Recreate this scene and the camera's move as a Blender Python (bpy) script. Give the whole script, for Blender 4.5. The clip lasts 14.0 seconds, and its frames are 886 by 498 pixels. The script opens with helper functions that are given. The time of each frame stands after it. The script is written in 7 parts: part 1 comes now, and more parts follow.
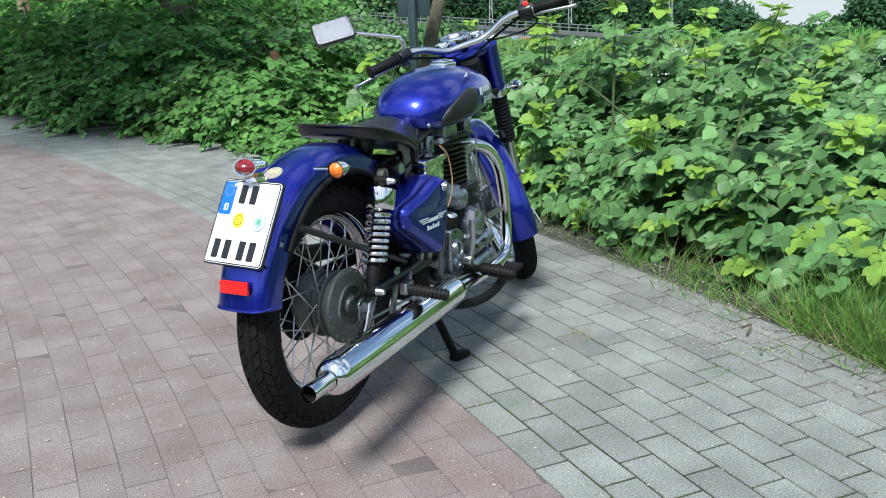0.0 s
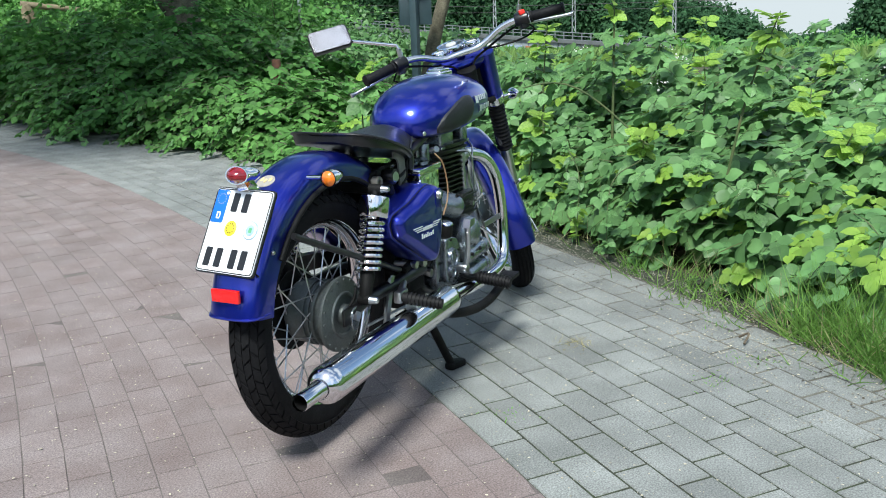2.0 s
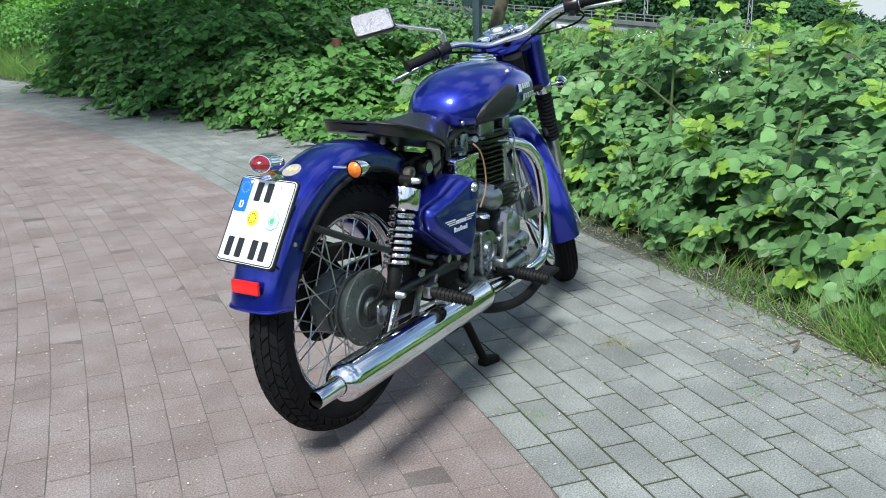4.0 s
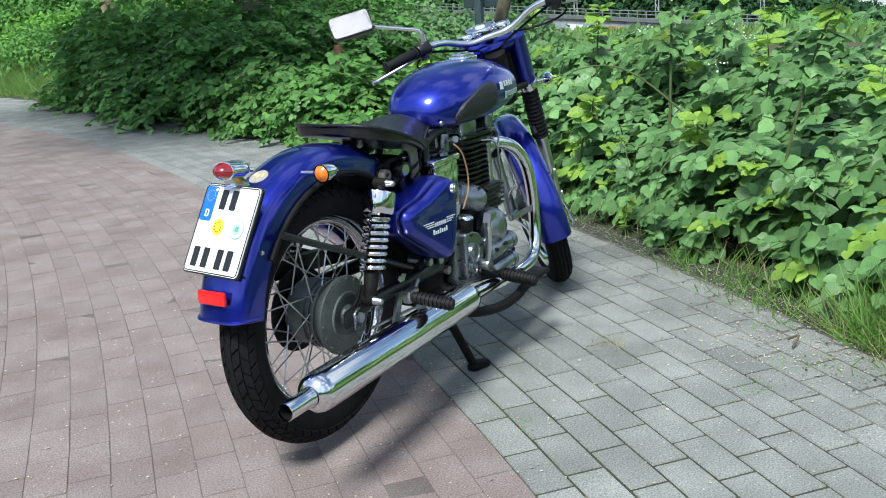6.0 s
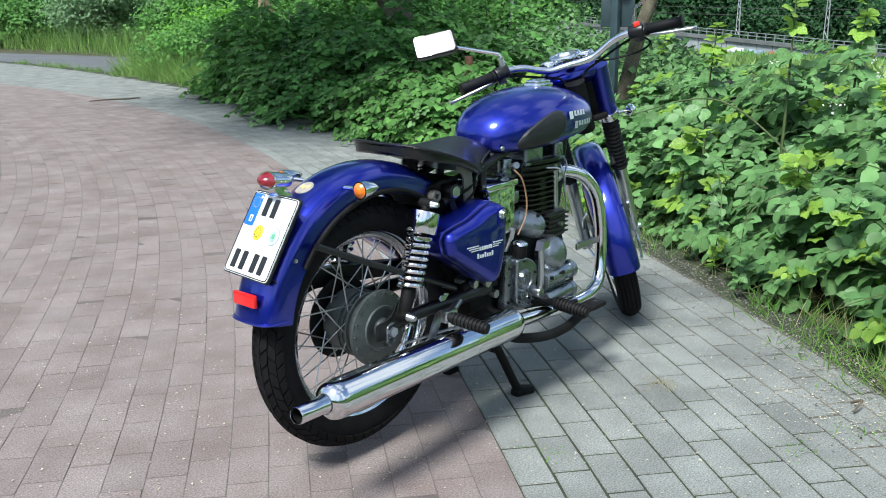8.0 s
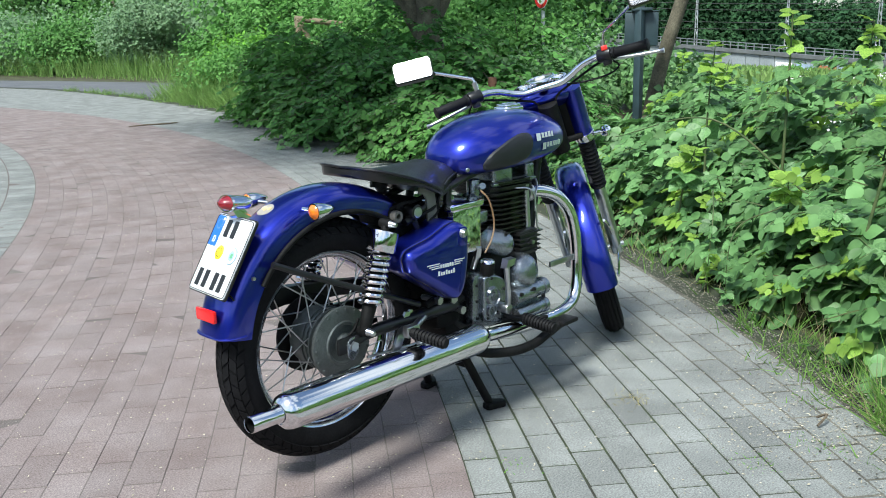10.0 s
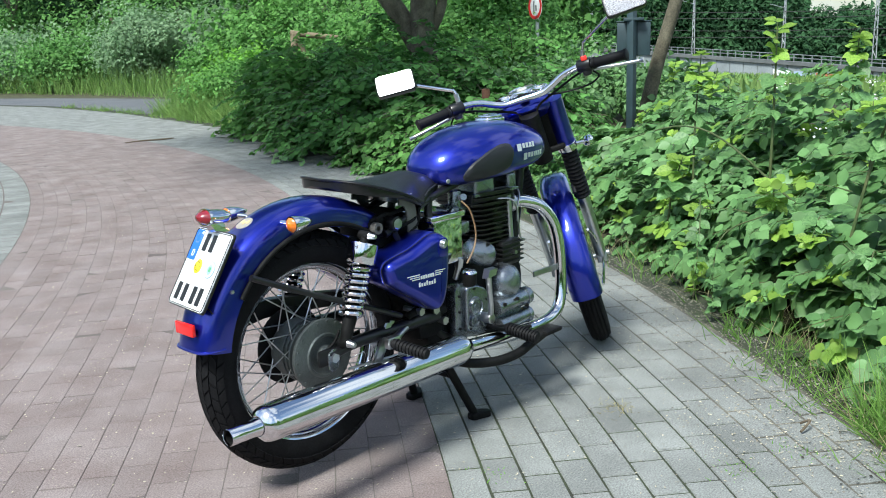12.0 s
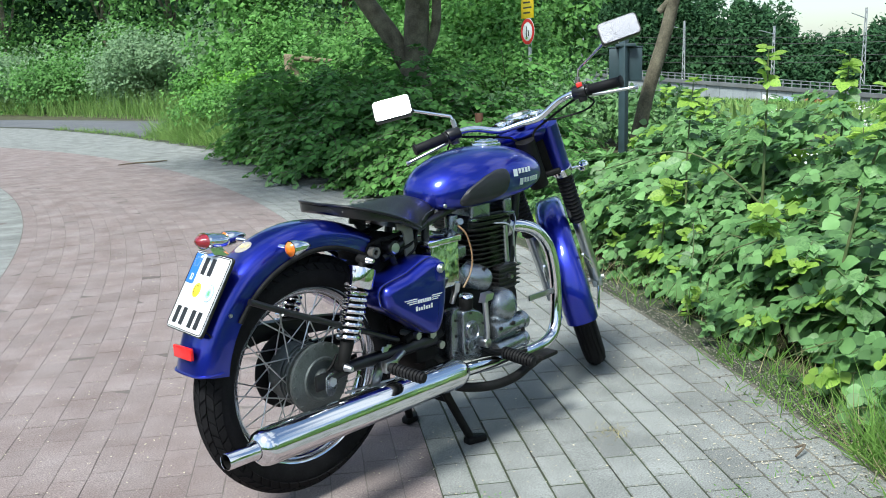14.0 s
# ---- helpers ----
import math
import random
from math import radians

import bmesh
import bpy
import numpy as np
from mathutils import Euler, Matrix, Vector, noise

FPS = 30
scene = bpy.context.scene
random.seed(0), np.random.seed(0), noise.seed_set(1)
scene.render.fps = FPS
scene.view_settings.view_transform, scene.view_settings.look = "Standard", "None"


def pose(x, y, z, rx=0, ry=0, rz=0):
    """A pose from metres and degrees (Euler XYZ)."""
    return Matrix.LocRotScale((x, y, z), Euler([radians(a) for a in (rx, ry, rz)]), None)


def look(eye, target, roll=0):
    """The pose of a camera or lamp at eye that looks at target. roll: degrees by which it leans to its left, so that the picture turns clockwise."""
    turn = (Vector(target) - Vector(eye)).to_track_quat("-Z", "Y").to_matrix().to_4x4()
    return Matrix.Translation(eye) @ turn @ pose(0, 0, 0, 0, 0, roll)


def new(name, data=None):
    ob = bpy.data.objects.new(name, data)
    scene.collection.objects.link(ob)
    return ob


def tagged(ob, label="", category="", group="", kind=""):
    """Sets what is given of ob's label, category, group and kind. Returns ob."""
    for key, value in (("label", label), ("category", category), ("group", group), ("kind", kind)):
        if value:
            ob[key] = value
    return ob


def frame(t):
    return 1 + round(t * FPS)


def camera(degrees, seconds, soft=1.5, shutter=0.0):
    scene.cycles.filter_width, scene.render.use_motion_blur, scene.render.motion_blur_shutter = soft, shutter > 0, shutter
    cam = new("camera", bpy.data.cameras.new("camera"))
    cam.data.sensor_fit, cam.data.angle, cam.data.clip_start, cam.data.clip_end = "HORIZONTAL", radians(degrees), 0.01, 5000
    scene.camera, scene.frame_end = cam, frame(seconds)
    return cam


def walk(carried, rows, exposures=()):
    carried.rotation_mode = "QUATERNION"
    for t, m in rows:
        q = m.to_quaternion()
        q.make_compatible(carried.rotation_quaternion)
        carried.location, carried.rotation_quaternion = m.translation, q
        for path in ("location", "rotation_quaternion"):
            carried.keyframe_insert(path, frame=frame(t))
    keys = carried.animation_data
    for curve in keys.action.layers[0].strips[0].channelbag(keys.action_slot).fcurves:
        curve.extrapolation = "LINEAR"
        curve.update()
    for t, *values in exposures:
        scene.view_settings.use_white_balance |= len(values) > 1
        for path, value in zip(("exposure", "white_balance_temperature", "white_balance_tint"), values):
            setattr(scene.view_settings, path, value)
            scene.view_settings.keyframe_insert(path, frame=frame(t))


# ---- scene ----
cam = camera(52.7, 14.0, 1.0)
PATH = [
    (0, (-1.895, -1.249, 1.132), (-0.15, -0.435, 0.589), -2.2),
    (0.5, (-1.89, -1.246, 1.134), (-0.143, -0.438, 0.592), -2.4),
    (1, (-1.886, -1.247, 1.138), (-0.136, -0.443, 0.599), -2.4),
    (1.5, (-1.883, -1.267, 1.135), (-0.132, -0.461, 0.604), -2.1),
    (2, (-1.877, -1.27, 1.13), (-0.132, -0.447, 0.605), -2.2),
    (2.5, (-1.86, -1.241, 1.136), (-0.119, -0.409, 0.609), -3.4),
    (3, (-1.843, -1.203, 1.147), (-0.097, -0.39, 0.609), -2.8),
    (3.5, (-1.816, -1.249, 1.145), (-0.075, -0.436, 0.59), -1.6),
    (4, (-1.766, -1.305, 1.143), (-0.094, -0.363, 0.58), -1.4),
    (4.2, (-1.755, -1.327, 1.14), (-0.112, -0.335, 0.579), -1.6),
    (6.3, (-1.653, -1.37, 1.118), (0.002, -0.39, 0.57), -3.7),
    (6.5, (-1.646, -1.376, 1.12), (0.0, -0.379, 0.576), -3.5),
    (7, (-1.621, -1.442, 1.145), (-0.059, -0.32, 0.598), -2.3),
    (7.5, (-1.58, -1.515, 1.147), (-0.036, -0.363, 0.608), -1.3),
    (8, (-1.551, -1.579, 1.155), (-0.062, -0.351, 0.632), -0.3),
    (8.5, (-1.532, -1.66, 1.182), (-0.052, -0.419, 0.662), -0.2),
    (9, (-1.505, -1.678, 1.165), (0.017, -0.478, 0.67), 0.0),
    (9.2, (-1.497, -1.721, 1.172), (-0.031, -0.454, 0.677), 0.5),
    (11.3, (-1.449, -1.861, 1.175), (-0.027, -0.534, 0.708), -2.2),
    (11.5, (-1.446, -1.868, 1.173), (-0.019, -0.545, 0.71), -2.0),
    (12, (-1.443, -1.873, 1.173), (-0.011, -0.552, 0.719), -2.2),
    (12.5, (-1.448, -1.874, 1.176), (-0.008, -0.558, 0.736), -1.7),
    (13, (-1.451, -1.877, 1.181), (-0.001, -0.567, 0.753), -2.0),
    (13.5, (-1.46, -1.877, 1.183), (-0.008, -0.565, 0.769), -1.7),
    (14, (-1.463, -1.87, 1.181), (-0.009, -0.557, 0.776), -1.9),
]
walk(cam, [(t, look(eye, target, roll)) for t, eye, target, roll in PATH],
     exposures=((0.0, 0.67), (4.2, 0.66), (9.0, 0.77), (12.0, 0.80), (14.0, 0.87)))

# ---- daylight: hazy early-summer sun from behind the motorcycle, high ----
SUN_TO = Vector((-0.70, -0.10, 1.0)).normalized()
world = bpy.data.worlds.new("sky_world")
scene.world = world
world.use_nodes = True
wn = world.node_tree
wn.nodes.clear()
sky = wn.nodes.new("ShaderNodeTexSky")
sky.sky_type = "NISHITA"
sky.sun_disc = False
sky.sun_elevation = math.asin(SUN_TO.z)
sky.sun_rotation = math.atan2(SUN_TO.x, SUN_TO.y)
sky.air_density, sky.dust_density, sky.ozone_density = 1.0, 1.3, 1.2
wbg = wn.nodes.new("ShaderNodeBackground")
wbg.inputs["Strength"].default_value = 0.115
wout = wn.nodes.new("ShaderNodeOutputWorld")
# broken fair-weather cloud over the whole sky
where_sky = wn.nodes.new("ShaderNodeTexCoord")
cloud = wn.nodes.new("ShaderNodeTexNoise")
cloud.inputs["Scale"].default_value, cloud.inputs["Detail"].default_value, cloud.inputs["Roughness"].default_value = 2.6, 7, 0.55
cover = wn.nodes.new("ShaderNodeMapRange")
cover.inputs[1].default_value, cover.inputs[2].default_value = 0.46, 0.62
cover.inputs[3].default_value, cover.inputs[4].default_value = 0.0, 0.85
cover.interpolation_type = "SMOOTHSTEP"
veil = wn.nodes.new("ShaderNodeMix")
veil.data_type = "RGBA"
veil.inputs[7].default_value = (6.0, 6.2, 6.5, 1)
wn.links.new(where_sky.outputs["Generated"], cloud.inputs["Vector"])
wn.links.new(cloud.outputs["Fac"], cover.inputs[0])
wn.links.new(cover.outputs[0], veil.inputs[0])
wn.links.new(sky.outputs[0], veil.inputs[6])
wn.links.new(veil.outputs[2], wbg.inputs[0])
wn.links.new(wbg.outputs[0], wout.inputs[0])
sun_data = bpy.data.lights.new("sun", "SUN")
sun_data.energy, sun_data.angle, sun_data.color = 3.6, radians(15.0), (1.0, 0.97, 0.91)
sun = new("sun", sun_data)
sun.matrix_world = look(SUN_TO * 40, (0, 0, 0))
scene.view_settings.use_white_balance = True
scene.view_settings.white_balance_temperature = 6150
scene.view_settings.white_balance_tint = 4.0


# ---- materials ----
def mat(name, base=(0.5, 0.5, 0.5), rough=0.6, metal=0.0, coat=0.0, var=0.15, scale=8.0, bump=0.0, bump_scale=60.0,
        vary=0.0, alt=None, sub=0.0, spec=0.5, fine=0.0, fine_scale=200.0, coat_rough=0.03, laid=False):
    """A procedural surface: base colour with blotches (var, alt) at one scale, grain (fine) at another, relief, and a
    share of random difference from piece to piece (vary)."""
    m = bpy.data.materials.new(name)
    m.use_nodes = True
    t = m.node_tree
    b = t.nodes["Principled BSDF"]
    b.inputs["Roughness"].default_value = rough
    b.inputs["Metallic"].default_value = metal
    b.inputs["Coat Weight"].default_value = coat
    b.inputs["Coat Roughness"].default_value = coat_rough
    b.inputs["Specular IOR Level"].default_value = spec
    tc = t.nodes.new("ShaderNodeTexCoord")
    where = t.nodes.new("ShaderNodeNewGeometry").outputs["Position"] if laid else tc.outputs["Object"]
    n1 = t.nodes.new("ShaderNodeTexNoise")
    n1.inputs["Scale"].default_value = scale
    n1.inputs["Detail"].default_value = 5
    t.links.new(where, n1.inputs["Vector"])
    ramp = t.nodes.new("ShaderNodeValToRGB")
    lo = [c * (1 - var) for c in base]
    hi = list(alt) if alt else [min(1, c * (1 + var)) for c in base]
    ramp.color_ramp.elements[0].position, ramp.color_ramp.elements[1].position = 0.32, 0.68
    ramp.color_ramp.elements[0].color, ramp.color_ramp.elements[1].color = (*lo, 1), (*hi, 1)
    t.links.new(n1.outputs["Fac"], ramp.inputs[0])
    col = ramp.outputs[0]
    if fine:
        n2 = t.nodes.new("ShaderNodeTexNoise")
        n2.inputs["Scale"].default_value = fine_scale
        n2.inputs["Detail"].default_value = 3
        t.links.new(where, n2.inputs["Vector"])
        mr = t.nodes.new("ShaderNodeMapRange")
        mr.inputs[1].default_value, mr.inputs[2].default_value = 0.3, 0.7
        mr.inputs[3].default_value, mr.inputs[4].default_value = 1 - fine, 1 + fine
        t.links.new(n2.outputs["Fac"], mr.inputs[0])
        mul = t.nodes.new("ShaderNodeVectorMath")
        mul.operation = "SCALE"
        t.links.new(col, mul.inputs[0])
        t.links.new(mr.outputs[0], mul.inputs["Scale"])
        col = mul.outputs[0]
    if vary:
        geo = t.nodes.new("ShaderNodeNewGeometry")
        oi = t.nodes.new("ShaderNodeObjectInfo")
        add = t.nodes.new("ShaderNodeMath")
        add.operation = "ADD"
        t.links.new(geo.outputs["Random Per Island"], add.inputs[0])
        t.links.new(oi.outputs["Random"], add.inputs[1])
        fr = t.nodes.new("ShaderNodeMath")
        fr.operation = "FRACT"
        t.links.new(add.outputs[0], fr.inputs[0])
        mr2 = t.nodes.new("ShaderNodeMapRange")
        mr2.inputs[3].default_value, mr2.inputs[4].default_value = 1 - vary, 1 + vary
        t.links.new(fr.outputs[0], mr2.inputs[0])
        mul2 = t.nodes.new("ShaderNodeVectorMath")
        mul2.operation = "SCALE"
        t.links.new(col, mul2.inputs[0])
        t.links.new(mr2.outputs[0], mul2.inputs["Scale"])
        col = mul2.outputs[0]
    t.links.new(col, b.inputs["Base Color"])
    if bump:
        n3 = t.nodes.new("ShaderNodeTexNoise")
        n3.inputs["Scale"].default_value = bump_scale
        n3.inputs["Detail"].default_value = 6
        t.links.new(where, n3.inputs["Vector"])
        bp = t.nodes.new("ShaderNodeBump")
        bp.inputs["Strength"].default_value = bump
        bp.inputs["Distance"].default_value = 0.01
        t.links.new(n3.outputs["Fac"], bp.inputs["Height"])
        t.links.new(bp.outputs[0], b.inputs["Normal"])
    if sub:
        tr = t.nodes.new("ShaderNodeBsdfTranslucent")
        mx = t.nodes.new("ShaderNodeMixShader")
        mx.inputs[0].default_value = sub
        t.links.new(col, tr.inputs[0])
        t.links.new(b.outputs[0], mx.inputs[1])
        t.links.new(tr.outputs[0], mx.inputs[2])
        t.links.new(mx.outputs[0], t.nodes["Material Output"].inputs[0])
    return m


BLUE = mat("blue_metallic_paint", (0.011, 0.021, 0.33), 0.30, 0.85, 1.0, 0.06, 3, fine=0.10, fine_scale=900, coat_rough=0.015)
CHROME = mat("chrome", (0.74, 0.745, 0.77), 0.08, 1.0, 0, 0.03, 6, fine=0.02)
STEEL = mat("brushed_steel", (0.55, 0.56, 0.58), 0.28, 1.0, 0, 0.12, 14, bump=0.05, bump_scale=180)
ALLOY = mat("grey_alloy_casting", (0.285, 0.315, 0.340), 0.27, 0.92, 0, 0.18, 18, bump=0.12, bump_scale=260, fine=0.12)
ZINC = mat("dusty_grey_bracket", (0.17, 0.162, 0.142), 0.55, 0.2, 0, 0.25, 18, bump=0.1, bump_scale=160)
DULL = mat("dull_grey_hub", (0.105, 0.118, 0.116), 0.5, 0.6, 0, 0.22, 14, bump=0.1, bump_scale=200, fine=0.15)
BLACK = mat("black_enamel", (0.006, 0.006, 0.007), 0.36, 0.0, 0.05, 0.3, 9, fine=0.1)
SOOT = mat("black_oily_metal", (0.007, 0.007, 0.007), 0.58, 0.0, 0, 0.5, 30, bump=0.15, bump_scale=160, spec=0.16)
RUBBER = mat("tyre_rubber", (0.0085, 0.0085, 0.0095), 0.74, 0, 0, 0.25, 22, bump=0.08, bump_scale=300, fine=0.25, spec=0.12)
GRIP = mat("grip_rubber", (0.009, 0.009, 0.010), 0.58, 0, 0, 0.2, 30, bump=0.1, bump_scale=220, spec=0.16)
LEATHER = mat("black_vinyl", (0.012, 0.0125, 0.014), 0.36, 0, 0, 0.25, 12, bump=0.10, bump_scale=420, fine=0.12, spec=0.40)
KNEE = mat("charcoal_knee_rubber", (0.014, 0.0155, 0.019), 0.55, 0, 0, 0.12, 10, bump=0.12, bump_scale=420)
FIN = mat("black_cylinder_fin", (0.013, 0.013, 0.013), 0.34, 0.2, 0, 0.3, 30, bump=0.08, bump_scale=150, spec=0.5)
WHITE = mat("white_plate", (0.80, 0.81, 0.82), 0.35, 0, 0.2, 0.02, 8, fine=0.02)
PLATE_INK = mat("black_plate_print", (0.012, 0.012, 0.013), 0.4, 0, 0, 0.1, 8)
PLATE_BLUE = mat("blue_plate_band", (0.01, 0.13, 0.62), 0.35, 0, 0.2, 0.06, 9)
YELLOW = mat("yellow_seal", (0.72, 0.55, 0.03), 0.4, 0, 0, 0.1, 40)
SEAL = mat("pale_grey_seal", (0.30, 0.42, 0.48), 0.4, 0, 0, 0.25, 90)
SEAL_GREEN = mat("green_seal_mark", (0.12, 0.36, 0.18), 0.4, 0, 0, 0.1, 90)
RED_REFLEX = mat("red_reflector", (0.75, 0.01, 0.012), 0.25, 0, 0.6, 0.08, 120, bump=0.1, bump_scale=500)
RED_LENS = mat("red_lens", (0.20, 0.006, 0.012), 0.12, 0, 1, 0.35, 60, bump=0.08, bump_scale=120)
AMBER = mat("amber_lens", (0.70, 0.17, 0.01), 0.12, 0, 1, 0.25, 80, bump=0.06, bump_scale=120)
RED_SWITCH = mat("red_switch", (0.70, 0.03, 0.02), 0.4, 0, 0, 0.05, 20)
SILVER_PRINT = mat("silver_lettering", (0.62, 0.66, 0.72), 0.35, 0.2, 0, 0.08, 60)
GOLD_PRINT = mat("gold_cream_transfer", (0.66, 0.52, 0.24), 0.4, 0, 0.4, 0.3, 70)
CREAM_PRINT = mat("cream_transfer", (0.36, 0.33, 0.29), 0.4, 0, 0.4, 0.12, 70)
HOSE = mat("tan_cable", (0.27, 0.165, 0.085), 0.5, 0, 0, 0.2, 30)
MIRROR = mat("mirror_glass", (0.92, 0.93, 0.94), 0.01, 1.0, 0, 0.0, 5)
GLASS_DIAL = mat("dial_face", (0.62, 0.62, 0.60), 0.3, 0, 1, 0.08, 30)
DIAL_BLACK = mat("dial_dark", (0.02, 0.02, 0.025), 0.3, 0, 1, 0.1, 30)

GREY_BRICK = mat("grey_concrete_paver", (0.200, 0.208, 0.197), 0.88, 0, 0, 0.18, 5, bump=0.25, bump_scale=240, vary=0.13,
                 fine=0.40, fine_scale=210, laid=True)
RED_BRICK = mat("red_concrete_paver", (0.206, 0.158, 0.147), 0.88, 0, 0, 0.16, 4.5, bump=0.25, bump_scale=240, vary=0.09,
                fine=0.38, fine_scale=210, alt=(0.240, 0.202, 0.194), laid=True)
JOINT = mat("dark_mossy_joint", (0.044, 0.045, 0.034), 0.95, 0, 0, 0.3, 7, bump=0.4, bump_scale=220, alt=(0.046, 0.062, 0.028),
            fine=0.3)
VERGE_SAND = mat("washed_sand", (0.085, 0.080, 0.062), 0.95, 0, 0, 0.4, 5, bump=0.5, bump_scale=180, alt=(0.165, 0.155, 0.125), fine=0.3)
SAND_JOINT = mat("sandy_joint", (0.150, 0.122, 0.115), 0.95, 0, 0, 0.3, 4, bump=0.4, bump_scale=220, alt=(0.155, 0.136, 0.124),
                 fine=0.3)
KERB = mat("concrete_edging", (0.24, 0.235, 0.215), 0.9, 0, 0, 0.25, 9, bump=0.25, bump_scale=160, fine=0.2)
SOIL = mat("verge_soil", (0.060, 0.048, 0.032), 0.95, 0, 0, 0.35, 3, bump=0.5, bump_scale=40, alt=(0.075, 0.085, 0.030), fine=0.3)
ASPHALT = mat("worn_asphalt", (0.11, 0.115, 0.125), 0.9, 0, 0, 0.12, 1.2, bump=0.2, bump_scale=120, fine=0.2)
LEAF = mat("bramble_leaf", (0.094, 0.214, 0.066), 0.50, 0, 0, 0.22, 6, vary=0.36, sub=0.26, alt=(0.165, 0.315, 0.108), spec=0.45)
LEAF_YOUNG = mat("young_bramble_leaf", (0.205, 0.385, 0.062), 0.5, 0, 0, 0.2, 8, vary=0.25, sub=0.40, alt=(0.330, 0.500, 0.085), spec=0.35)
LEAF_DARK = mat("shrub_leaf", (0.090, 0.235, 0.058), 0.6, 0, 0, 0.25, 4, vary=0.45, sub=0.30, alt=(0.135, 0.310, 0.078), spec=0.15)
LEAF_TREE = mat("tree_leaf", (0.105, 0.275, 0.062), 0.6, 0, 0, 0.25, 1.5, vary=0.25, sub=0.40, alt=(0.180, 0.390, 0.092), spec=0.25)
LEAF_MID = mat("mid_green_leaf", (0.092, 0.235, 0.055), 0.6, 0, 0, 0.25, 3, vary=0.35, sub=0.30, alt=(0.140, 0.310, 0.074), spec=0.25)
LEAF_LIME = mat("lime_green_leaf", (0.150, 0.350, 0.042), 0.55, 0, 0, 0.2, 3, vary=0.25, sub=0.38, spec=0.25)
LEAF_GREY = mat("silvery_willow_leaf", (0.220, 0.370, 0.185), 0.6, 0, 0, 0.2, 1.0, vary=0.20, sub=0.46, alt=(0.290, 0.430, 0.240), spec=0.25)
LEAF_FAR = mat("distant_leaf", (0.038, 0.105, 0.045), 0.7, 0, 0, 0.3, 0.25, vary=0.30, sub=0.34, alt=(0.062, 0.148, 0.060), spec=0.15)
GRASS = mat("meadow_grass", (0.135, 0.290, 0.056), 0.65, 0, 0, 0.25, 1.2, vary=0.30, sub=0.45, alt=(0.235, 0.405, 0.095), spec=0.2)
MEADOW = mat("seeding_meadow_grass", (0.190, 0.360, 0.085), 0.65, 0, 0, 0.22, 1.0, vary=0.30, sub=0.45, alt=(0.320, 0.470, 0.150), spec=0.2)
BLOSSOM = mat("white_bramble_blossom", (0.72, 0.72, 0.68), 0.6, 0, 0, 0.1, 40, sub=0.3)
STRAW = mat("dry_grass", (0.30, 0.27, 0.145), 0.7, 0, 0, 0.3, 9, vary=0.35, sub=0.2)
CANE = mat("bramble_cane", (0.050, 0.105, 0.026), 0.6, 0, 0, 0.3, 12, bump=0.2, bump_scale=120, alt=(0.105, 0.120, 0.045))
BARK = mat("grey_brown_bark", (0.095, 0.082, 0.055), 0.9, 0, 0, 0.35, 6, bump=0.8, bump_scale=22, alt=(0.165, 0.150, 0.105), fine=0.3,
           fine_scale=60)
RAILWOOD = mat("weathered_round_timber", (0.21, 0.17, 0.105), 0.8, 0, 0, 0.25, 9, bump=0.3, bump_scale=60, fine=0.15)
ROTWOOD = mat("red_brown_post", (0.12, 0.055, 0.032), 0.85, 0, 0, 0.3, 12, bump=0.3, bump_scale=80)
GALV = mat("galvanised_steel", (0.48, 0.50, 0.51), 0.45, 0.7, 0, 0.15, 12, fine=0.1)
CABINET = mat("dark_green_grey_paint", (0.032, 0.056, 0.066), 0.5, 0, 0, 0.2, 6, bump=0.05, bump_scale=80)
SIGN_YELLOW = mat("sign_yellow", (0.80, 0.58, 0.01), 0.45, 0, 0, 0.06, 9)
SIGN_RED = mat("sign_red", (0.62, 0.02, 0.02), 0.45, 0, 0, 0.06, 9)
SIGN_WHITE = mat("sign_white", (0.78, 0.78, 0.78), 0.45, 0, 0, 0.05, 9)
SIGN_DARK = mat("sign_dark", (0.03, 0.03, 0.03), 0.5, 0, 0, 0.05, 9)
WALL_CONC = mat("pale_concrete_wall", (0.27, 0.30, 0.31), 0.9, 0, 0, 0.14, 0.4, bump=0.1, bump_scale=5, fine=0.1, fine_scale=6)
PARAPET = mat("grey_painted_railing", (0.20, 0.22, 0.225), 0.6, 0.2, 0, 0.15, 2, fine=0.1)
WALL_DARK = mat("dark_bridge_beam", (0.13, 0.14, 0.14), 0.85, 0, 0, 0.2, 0.6)
GRAFFITI_BLUE = mat("faded_blue_paint", (0.30, 0.38, 0.48), 0.9, 0, 0, 0.4, 1.4)
GRAFFITI_RED = mat("faded_orange_paint", (0.42, 0.16, 0.08), 0.9, 0, 0, 0.35, 1.4)
WOOD_STICK = mat("dry_stick", (0.12, 0.095, 0.065), 0.9, 0, 0, 0.3, 40, bump=0.2, bump_scale=150)
LITTER = mat("pale_seed_litter", (0.40, 0.36, 0.27), 0.9, 0, 0, 0.2, 50, vary=0.35)
SANDY = mat("tan_sandy_crumb", (0.25, 0.235, 0.195), 0.95, 0, 0, 0.2, 50, vary=0.4)
CRUMB = mat("dark_soil_crumb", (0.075, 0.065, 0.050), 0.95, 0, 0, 0.2, 50, vary=0.5)


